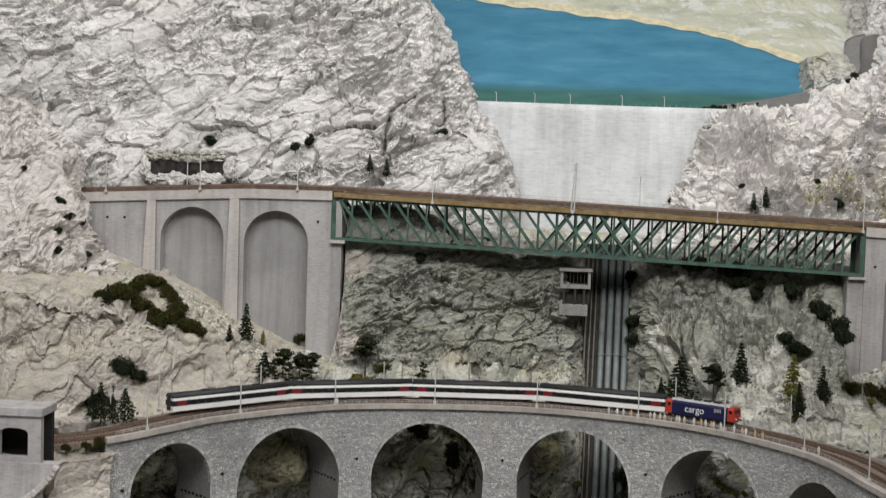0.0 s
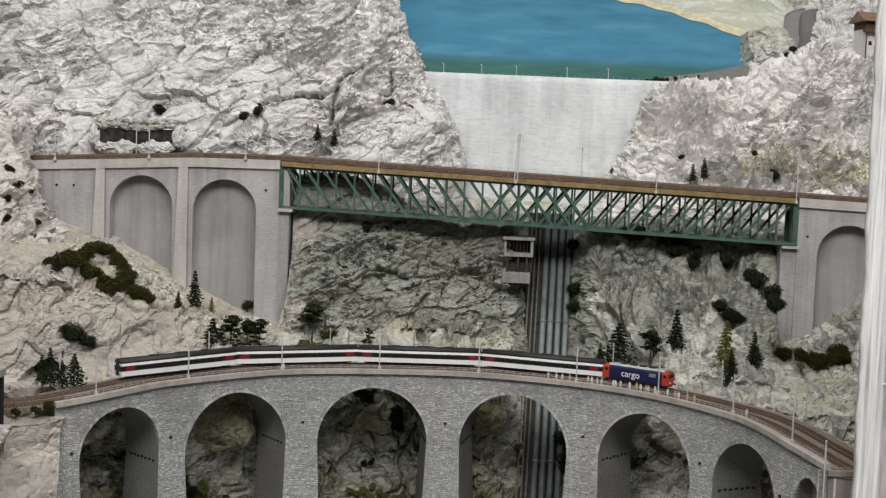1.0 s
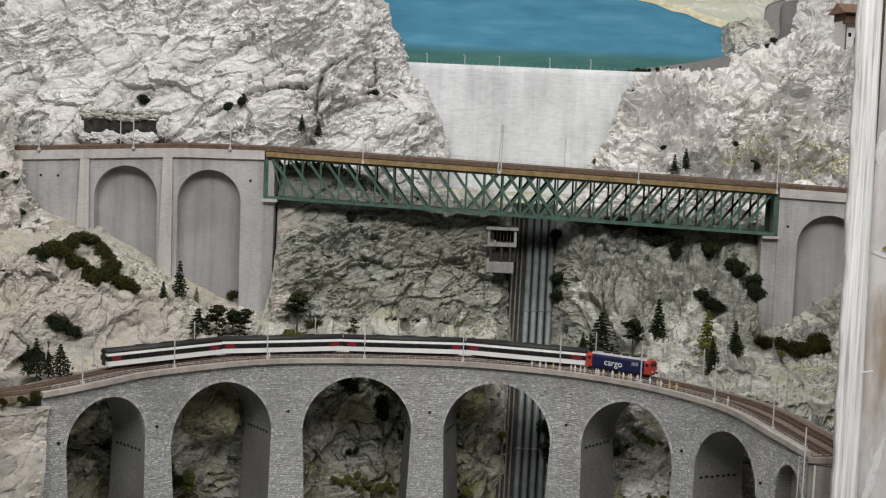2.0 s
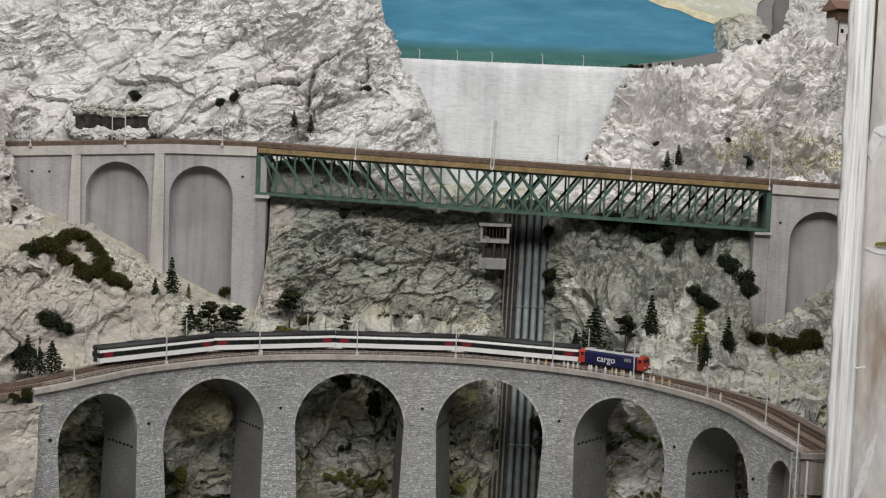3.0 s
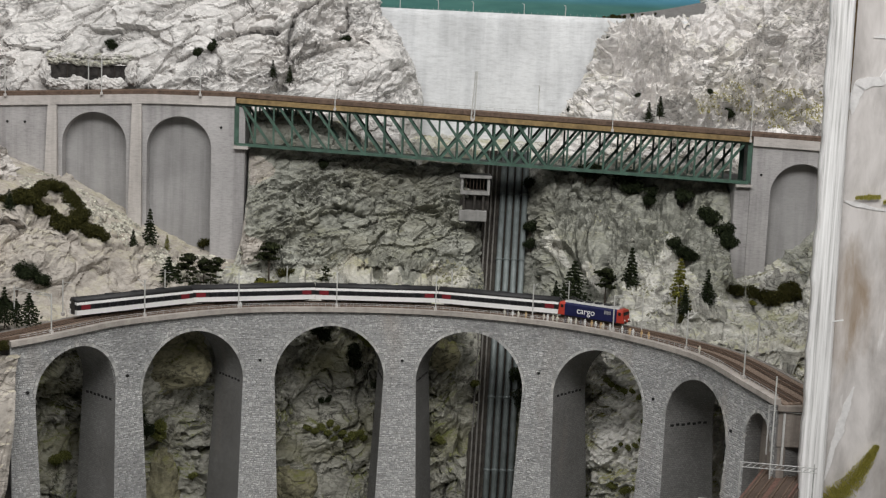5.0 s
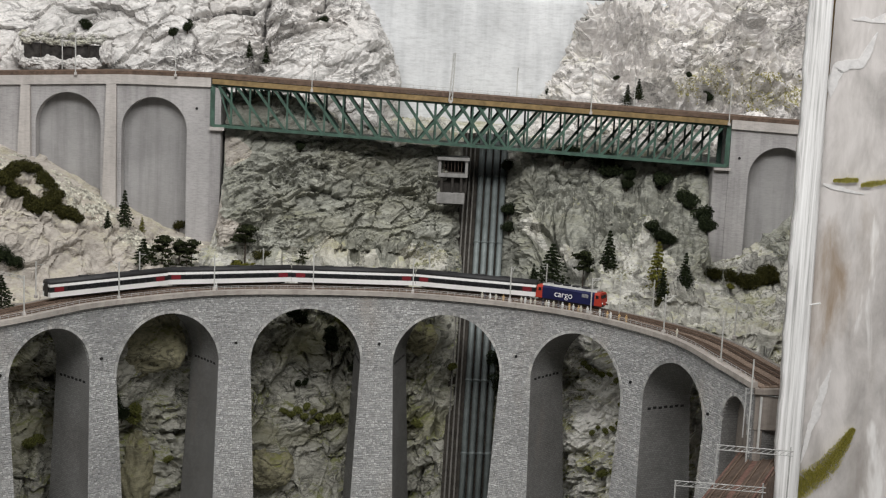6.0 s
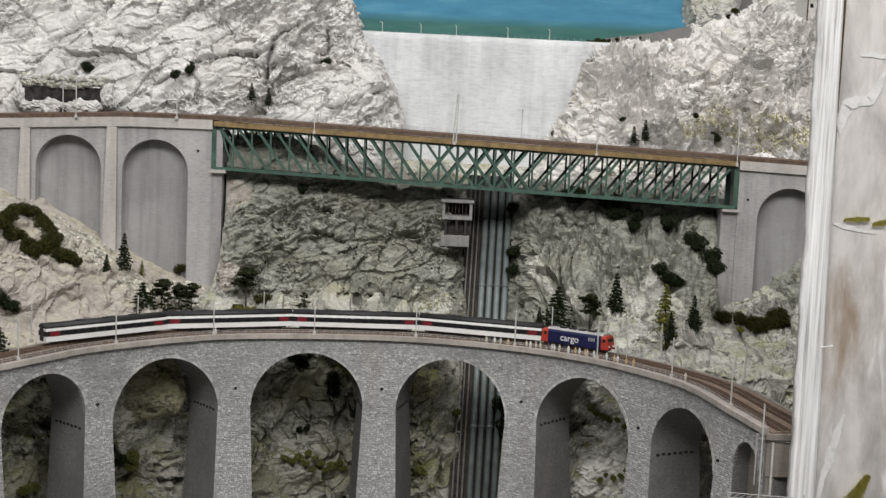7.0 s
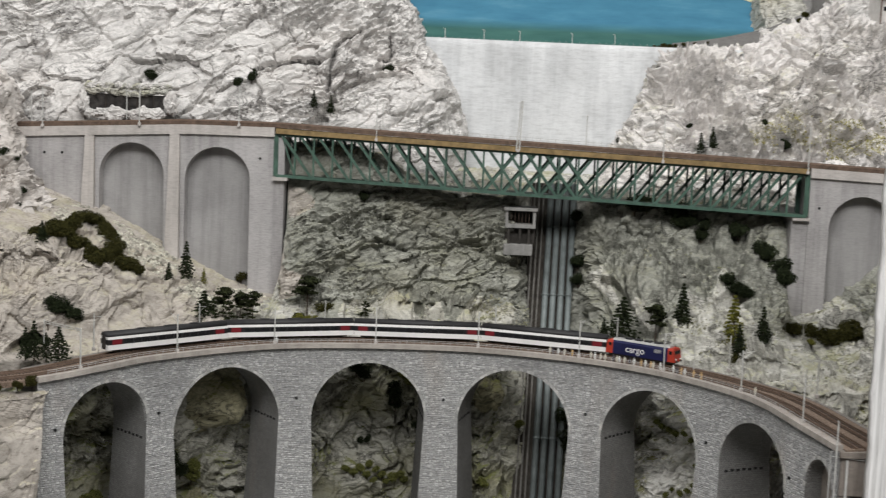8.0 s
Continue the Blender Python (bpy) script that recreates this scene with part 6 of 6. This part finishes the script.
def build_edge():
    bm = bmesh.new()
    rows = []
    for z in np.linspace(.0, 2.02, 90):
        x = .7105 - .0095 * (z - .947) / .91
        w = .045 - .004 * (z - .947) / .91
        j = .0012 * math.sin(z * 37) + .001 * math.sin(z * 91)
        ring = [(x + j, 2.236), (x + j, 2.224), (x + .004 + j, 2.218), (x + w - .006, 2.216), (x + w, 2.221), (x + w, 2.236)]
        rows.append([bm.verts.new((a, b, z)) for a, b in ring])
    for a, b in zip(rows, rows[1:]):
        for k in range(6):
            bm.faces.new((a[k], a[(k + 1) % 6], b[(k + 1) % 6], b[k]))
    bmesh.ops.recalc_face_normals(bm, faces=bm.faces)
    tagged(mesh_object("trim", bm, edge_material(), smooth=True), "whitewashed vertical wooden edge board of the scenery", "edge board", kind="structure")
    u, v = np.linspace(0, 1, 120), np.linspace(0, 2.02, 200)
    X = np.broadcast_to((.752 + .9 * u)[:, None], (120, 200)).copy()
    Z = np.broadcast_to(v[None], (120, 200)).copy()
    Y = 2.236 - .10 * u[:, None] + 0 * Z
    fade = np.interp(u, [0, .08], [0, 1])[:, None] * np.ones((1, 200))
    ob, _ = sheet("rock_panel", X, Y, Z, PANEL, .035, 1.2, 111.0, .5, fade, True, .3)
    tagged(ob, "grey painted plaster panel with brown and white streaks", "scenery panel", kind="structure")
    bm = bmesh.new()
    vs = [bm.verts.new((x, y + dy, z)) for x, y in ((.757, 2.248), (1.652, 2.149)) for dy in (0, .018) for z in (0, 2.0)]
    for f in ((0, 1, 3, 2), (4, 6, 7, 5), (0, 4, 5, 1), (2, 3, 7, 6), (1, 5, 7, 3), (0, 2, 6, 4)):
        bm.faces.new([vs[i] for i in f])
    bmesh.ops.recalc_face_normals(bm, faces=bm.faces)
    tagged(mesh_object("panel_backing", bm, OCHRE), "plain timber board behind the plaster panel", "board", kind="structure")
    # worn patches where the white ground shows through
    def panel_y(x):
        return 2.236 - .10 * (x - .752) / .9

    def smear(line, seed, proud=.0018):
        """A ragged flat daub along a line of (x, z, half width), its back sunk into the plaster."""
        line = np.array(line)
        run = np.r_[0, np.cumsum(np.hypot(*np.diff(line[:, :2], axis=0).T))]
        n = max(24, int(run[-1] / .0022))
        f = np.linspace(0, run[-1], n)
        mid = np.stack([np.interp(f, run, line[:, k]) for k in range(3)], 1)
        d = np.gradient(mid[:, :2], axis=0)
        d /= np.hypot(*d.T)[:, None]
        bm = bmesh.new()
        left, right = [], []
        for (x, z, w), (dx, dz), q in zip(mid, d, f):
            for side, sign in ((left, -1), (right, 1)):
                wob = 1 + .6 * noise.noise(Vector((q * 30, seed * 7.3 + sign, 0))) + .22 * noise.noise(Vector((q * 110, seed * 3.1 + sign, 5)))
                xx, zz = x - sign * dz * w * wob, z + sign * dx * w * wob
                side.append([bm.verts.new((xx, panel_y(xx) + y, zz)) for y in (-proud, .006)])
        for k in range(n - 1):
            bm.faces.new((left[k][0], right[k][0], right[k + 1][0], left[k + 1][0]))
            bm.faces.new((left[k][0], left[k + 1][0], left[k + 1][1], left[k][1]))
            bm.faces.new((right[k + 1][0], right[k][0], right[k][1], right[k + 1][1]))
        bmesh.ops.recalc_face_normals(bm, faces=bm.faces)
        return bm

    daubs = thing("paint_patch", "white worn paint patches on the grey plaster panel", "paint patch")
    WORN = plain("bare_white_plaster", (.71, .70, .695), .85, 0, .10, 90, .3)
    for k, line in enumerate((
            [(.757, 1.588, .001), (.758, 1.612, .008), (.764, 1.640, .010), (.783, 1.646, .009), (.803, 1.648, .010), (.815, 1.675, .006), (.828, 1.704, .001)],
            [(.783, 1.724, .001), (.803, 1.727, .004), (.815, 1.723, .0025), (.846, 1.731, .010), (.90, 1.735, .012), (.95, 1.74, .001)],
            [(.800, 1.093, .001), (.790, 1.055, .006), (.781, 1.011, .008), (.768, .958, .005), (.761, .913, .001)],
            [(.757, 1.432, .002), (.775, 1.428, .005), (.80, 1.422, .004), (.83, 1.418, .001)])):
        part("patch", smear(line, k + 2), WORN, daubs)
    rng = np.random.RandomState(3)

    def turf(line, count, label):
        """Short static grass over a strip given as (x, z, half width)."""
        line = np.array(line)
        bm = bmesh.new()
        for _ in range(count):
            f = rng.rand() * (len(line) - 1)
            k = int(f)
            x, z, w = line[k] + (line[k + 1] - line[k]) * (f - k)
            u = (rng.rand() + rng.rand() - 1) * w
            dx, dz = line[k + 1][:2] - line[k][:2]
            n = math.hypot(dx, dz)
            x, z = max(.758, x - u * dz / n), z + u * dx / n
            a = Vector((x, panel_y(x) - .004 - .004 * rng.rand(), z))
            d = Vector((.0016 * rng.normal(), -.002 - .002 * rng.rand(), .0032 + .0022 * rng.rand()))
            q = Vector((.0007, 0, .0002))
            bm.faces.new([bm.verts.new(p) for p in (a - q, a + q, a + d)])
        strip_ = thing("grass_strip", label, "grass", kind="stuff")
        part("blade", bm, GRASS, strip_)

    turf([(.750, .848, .022), (.775, .880, .024), (.804, .905, .022), (.828, .945, .015), (.848, .985, .005)], 7000, "yellow-green static grass strip on the plaster panel")
    turf([(.773, 1.438, .002), (.795, 1.440, .005), (.816, 1.441, .003)], 700, "thin yellow grass strip along a plaster ledge")
    turf([(.822, 1.432, .003), (.84, 1.436, .006), (.874, 1.443, .004), (.92, 1.45, .003), (1.0, 1.46, .002)], 1400, "thin yellow grass strip along a plaster ledge")
    stick = thing("wire_pin", "thin pale wire pin sticking out of the panel", "pin")
    bm = bmesh.new()
    rod(bm, (.744, 2.222, 1.213), (.760, 2.20, 1.221), .0013, 6)
    part("pin", bm, LETTER_WHITE, stick)


build_edge()


# ---------------------------------------------------------------- lower line at the foot of the viaduct
def build_siding():
    a, b = Vector((.556, 2.00, 0)), Vector((.782, 2.455, 0))
    d = (b - a).normalized()
    n = Vector((d.y, -d.x, 0))

    def slab(bm, o0, o1, z0, z1):
        vs = [bm.verts.new(p + n * o + Vector((0, 0, z))) for p in (a, b) for o, z in ((o0, z0), (o1, z0), (o1, z1), (o0, z1))]
        for f in ((0, 1, 2, 3), (7, 6, 5, 4), (0, 4, 5, 1), (1, 5, 6, 2), (2, 6, 7, 3), (3, 7, 4, 0)):
            bm.faces.new([vs[i] for i in f])
    t = thing("siding_track", "reddish brown double track on a low embankment", "railway track")
    bm = bmesh.new()
    slab(bm, -.044, .040, .12, .898)
    part("embankment", bm, RUST_BROWN, t)
    bm = bmesh.new()
    slab(bm, -.041, .037, .899, .9045)
    part("ballast", bm, plain("reddish_ballast", (.17, .095, .075), .95, 0, .35, 200, .6), t)
    for c in (-.021, .019):
        for g in (-.0083, .0083):
            bm = bmesh.new()
            slab(bm, c + g - .0009, c + g + .0009, .9045, .9085)
            part("rail", bm, RAIL, t)
        proto = None
        for k in range(62):
            p = a + d * (.004 + .0078 * k)
            m = Matrix.Translation((p.x, p.y, .9045)) @ Matrix.Rotation(math.atan2(d.y, d.x), 4, "Z")
            if proto is None:
                proto = part("sleeper", boxed(-.0016, .0016, -c - .015, -c + .015, 0, .0018), SLEEPER, t)
                proto.matrix_basis = m
            else:
                share("sleeper", proto.data, t, m)
    for x0, x1, y, z in ((.565, .700, 2.10, .974), (.484, .640, 2.045, .925), (.655, .73, 2.262, 1.036)):
        g = thing("catenary_gantry", "pale grey lattice catenary gantry over the lower line", "gantry", "gantries over the lower line")
        for dz in (0, .0085):
            bm = bmesh.new()
            rod(bm, (x0, y, z + dz), (x1, y - .004, z + dz - .006), .0008, 5)
            part("beam", bm, STEEL_GREY, g)
        bm = bmesh.new()
        for k in range(12):
            f, h = k / 12, (k + 1) / 12
            rod(bm, (x0 + (x1 - x0) * f, y, z - .006 * f), (x0 + (x1 - x0) * h, y - .004 * h, z + .0085 - .006 * h), .0005, 4)
        part("lattice", bm, STEEL_GREY, g)
        for x in (x0 + .002, x1 - .004):
            bm = bmesh.new()
            rod(bm, (x, y, .12 if x < .56 else (.88 if z < 1 else .95)), (x, y, z + .009), .0014, 5)
            part("pole", bm, STEEL_GREY, g)


build_siding()


def build_end_block():
    blk = thing("viaduct_abutment", "weathered brown-grey concrete end block of the viaduct", "abutment")
    WEATHERED = concrete("weathered_brown_concrete", (.30, .265, .235), .4)
    part("beam", boxed(.676, .90, 2.262, 2.44, .965, 1.034, bevel=.001), WEATHERED, blk)
    part("pier", boxed(.676, .694, 2.264, 2.44, .12, .9648, bevel=.001), WEATHERED, blk)
    part("slab", boxed(.672, .90, 2.256, 2.44, 1.0342, 1.046, bevel=.001), WEATHERED, blk)
    part("pipe", boxed(.684, .688, 2.258, 2.2615, .93, 1.03), MAST, blk)


build_end_block()


# ---------------------------------------------------------------- gallery at the viaduct's far end
def build_portal():
    g = thing("railway_gallery", "grey concrete railway gallery with a dark barred opening", "gallery")
    y0, y1 = 2.335, 2.405
    part("roof", boxed(-1.6, -.893, y0 - .006, y1, 1.130, 1.146, bevel=.001), CONCRETE, g)
    a, b = -.977, -.922
    for x0, x1 in ((-1.6, a), (b, -.897)):
        part("wall", boxed(x0, x1, y0, y0 + .014, .96, 1.130), CONCRETE, g)
    part("sill", boxed(a, b, y0, y0 + .014, .96, 1.053), CONCRETE, g)
    bm = bmesh.new()
    n = 16
    front = []
    for k in range(n + 1):
        x = a + (b - a) * k / n
        z = 1.098 + .009 * math.sqrt(max(0, 1 - ((x - (a + b) / 2) / ((b - a) / 2)) ** 2))
        front.append([bm.verts.new(p) for p in ((x, y0, z), (x, y0, 1.130), (x, y0 + .014, 1.130), (x, y0 + .014, z))])
    for p, q in zip(front, front[1:]):
        for k in range(4):
            bm.faces.new((p[k], p[(k + 1) % 4], q[(k + 1) % 4], q[k]))
    part("lintel", bm, CONCRETE, g)
    # The gallery's inner shade, put in as a black wall.
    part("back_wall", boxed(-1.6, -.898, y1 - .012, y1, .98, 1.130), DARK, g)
    part("floor", boxed(-1.6, -.892, y0 + .014, y1 - .012, .98, 1.03), BALLAST, g)
    # wing wall under the opening, its foot edged with rough pale stones in a curve
    edge = [(-.862, 1.040), (-.876, 1.016), (-.899, .992), (-.932, .968), (-.985, .948), (-1.06, .936)]
    bm = bmesh.new()
    top, foot = [], []
    for x, z in edge:
        top.append([bm.verts.new((x, y, 1.042)) for y in (2.330, 2.36)])
        foot.append([bm.verts.new((x, y, z)) for y in (2.324, 2.36)])
    for k in range(len(edge) - 1):
        bm.faces.new((top[k][0], top[k + 1][0], foot[k + 1][0], foot[k][0]))
        bm.faces.new((top[k][1], top[k + 1][1], top[k + 1][0], top[k][0]))
        bm.faces.new((foot[k][0], foot[k + 1][0], foot[k + 1][1], foot[k][1]))
    part("wing_wall", bm, CONCRETE, g)
    rng = np.random.RandomState(9)
    line = np.array(edge)
    run = np.r_[0, np.cumsum(np.hypot(*np.diff(line, axis=0).T))]
    for q in np.arange(.004, run[-1], .0105):
        x, z = np.interp(q, run, line[:, 0]), np.interp(q, run, line[:, 1])
        tilt = math.degrees(math.atan2(np.interp(q + .003, run, line[:, 1]) - z, np.interp(q + .003, run, line[:, 0]) - x))
        w = .0050 * (.8 + .4 * rng.rand())
        part("coping_stone", boxed(-w, w, -.006, .010, -.0055, .0055, bevel=.0012, m=pose(x, 2.324 - .003 * rng.rand(), z, 6 * rng.normal(), -tilt + 8 * rng.normal(), 5 * rng.normal())), CONCRETE_PALE, g)


build_portal()


# ---------------------------------------------------------------- avalanche gallery in the cliff over the arcade
def build_shelter():
    BARK_DARK = plain("dark_timber_prop", (.045, .036, .03), .9, 0, .3, 90, .3)
    g = thing("rock_shelter", "low dark rock shelter under boulders in the cliff", "shelter")
    z = 1.593
    # Solid block whose dark colour stands in for the shade of the recess.
    part("hollow", boxed(-1.020, -.806, 3.388, 3.47, z - .006, z + .036), plain("shelter_shade_tone", (.055, .05, .047), .95, 0, .5, 60, .4), g, "dark block in place of the shaded hollow")
    for x in (-.968, -.885, -.842):
        part("post", boxed(x - .0013, x + .0013, 3.384, 3.387, z - .02, z + .034), BARK_DARK, g)
    rng = np.random.RandomState(4)

    def lump(at, size, seed, hue, rough=.30):
        bm = bmesh.new()
        bmesh.ops.create_icosphere(bm, subdivisions=4, radius=1)
        for v in bm.verts:
            c = v.co.copy()
            k = .95 + rough * noise.noise(c * 1.4 + Vector((seed * 5.1, 0, 0))) + .6 * rough * noise.noise(c * 3.6 + Vector((0, seed * 9.3, 1))) + .3 * rough * noise.noise(c * 9 + Vector((0, 0, seed)))
            v.co = Vector((at[0] + c.x * k * size[0], at[1] + c.y * k * size[1], at[2] + c.z * k * size[2]))
        part("boulder", bm, hue, g)

    for k in range(30):
        f = (k + .5) / 30
        lump((-1.016 + .212 * f + .004 * rng.normal(), 3.390 + .006 * rng.rand(), z + .041 + .003 * math.sin(9 * f) + .003 * rng.normal()), (.0075 + .004 * rng.rand(), .016, .0055 + .003 * rng.rand()), k, ROCK_SHELF, .45)
    for k in range(34):
        f = (k + .5) / 34
        lump((-1.014 + .208 * f + .005 * rng.normal(), 3.398 + .008 * rng.rand(), z + .054 + .006 * rng.rand()), (.008 + .005 * rng.rand(), .016, .006 + .004 * rng.rand()), k + 60, ROCK_WHITE if k % 3 else ROCK_SHELF, .45)
    for cx, w, h in ((-.975, .024, .015), (-.945, .026, .018), (-.868, .024, .020), (-.838, .028, .018), (-1.002, .016, .012), (-.905, .020, .010), (-.925, .014, .014), (-.888, .014, .014)):
        lump((cx, 3.372, z - .016), (w, .012, h), cx * 70, ROCK_WHITE, .5)
    for x in (-1.028, -.797):
        lump((x, 3.398, z + .012), (.018, .026, .034), x * 50, ROCK_WHITE, .4)


build_shelter()


# ---------------------------------------------------------------- dam road and hillside house
def build_road():
    pts = np.array([(.50, 3.96, 1.846), (.60, 3.975, 1.852), (.70, 3.985, 1.866), (.80, 3.99, 1.886), (.89, 4.02, 1.908), (.97, 4.06, 1.940), (1.02, 4.12, 1.985), (1.035, 4.19, 2.045), (1.06, 4.26, 2.095), (1.12, 4.31, 2.12), (1.2, 4.40, 2.12), (1.3, 4.48, 2.12)])
    line = np.stack([spline(pts[:, [0, 1]], 12)[:, 0], spline(pts[:, [0, 1]], 12)[:, 1], spline(pts[:, [0, 2]], 12)[:, 1]], 1)
    bm = bmesh.new()
    rows = []
    for i in range(len(line)):
        d = line[min(i + 1, len(line) - 1)] - line[max(i - 1, 0)]
        n = np.array([-d[1], d[0]]) / (np.hypot(d[0], d[1]) + 1e-9)
        p = line[i]
        rows.append([bm.verts.new((p[0] + n[0] * o, p[1] + n[1] * o, p[2] + dz)) for o, dz in ((-.024, -.14), (-.024, .003), (-.021, .003), (-.021, 0), (.022, .002), (.022, .007), (.025, .007), (.025, -.14))])
    for a, b in zip(rows, rows[1:]):
        for k in range(7):
            bm.faces.new((a[k], b[k], b[k + 1], a[k + 1]))
    road = mesh_object("road", bm, concrete("grey_road", (.27, .265, .26), .1))
    tagged(road, "narrow grey model road climbing past the dam", "road", kind="structure")


build_road()


def build_house():
    h = thing("chalet", "small white chalet with brown roof and wooden balcony", "house", at=pose(1.222, 3.94, 1.957, 0, 0, 12))
    WHITEWASH = plain("whitewash", (.70, .68, .66), .9, 0, .08, 60, .2)
    WOOD = plain("dark_chalet_wood", (.12, .065, .04), .8, 0, .25, 90, .3)
    TILE = plain("brown_roof", (.27, .165, .12), .8, 0, .2, 120, .4)
    w = part("wall", boxed(-.035, .06, -.03, .04, -.09, .070), WHITEWASH, h)
    part("upper_storey", boxed(-.037, .062, -.033, .042, .064, .088), WOOD, h, "dark timber upper storey")
    bm = bmesh.new()
    vs = [bm.verts.new(p) for p in ((-.052, -.052, .086), (.075, -.052, .086), (.075, .055, .086), (-.052, .055, .086), (-.052, .002, .118), (.075, .002, .118))]
    for f in ((0, 1, 5, 4), (2, 3, 4, 5), (0, 4, 3), (1, 2, 5), (3, 2, 1, 0)):
        bm.faces.new([vs[i] for i in f])
    part("roof", bm, TILE, h)
    part("balcony", boxed(-.047, .02, -.050, -.030, .052, .063), WOOD, h)
    for x in (-.043, -.02, .0, .018):
        part("baluster", boxed(x - .001, x + .001, -.050, -.048, .061, .074), WOOD, h)
    for x, z in ((.035, .045), (.050, .045), (-.02, .02), (.03, .012)):
        part("window", boxed(x - .005, x + .005, -.0312, -.0295, z - .006, z + .006), GLASS, w)
    part("door", boxed(-.005, .006, -.0313, -.0295, -.03, .012), WOOD, h)
    part("post", boxed(-.044, -.041, -.049, -.046, -.07, .058), WOOD, h)


build_house()


# ---------------------------------------------------------------- by the dam road
plant(bush("small olive bush beside the dam road", MOSS, 21, .010), [(.535, 3.935, 1.834, 1), (.565, 3.94, 1.837, 1.3), (.60, 3.945, 1.843, .8), (.66, 3.955, 1.852, .7), (.985, 4.02, 1.938, 1.0), (1.0, 4.01, 1.953, 1.3), (.515, 3.935, 1.832, .8), (.55, 3.945, 1.838, .7), (.582, 3.94, 1.840, .9), (.625, 3.95, 1.848, .8), (.70, 3.96, 1.858, .6), (.93, 4.03, 1.905, .9), (.955, 4.03, 1.918, 1.0)], 22)
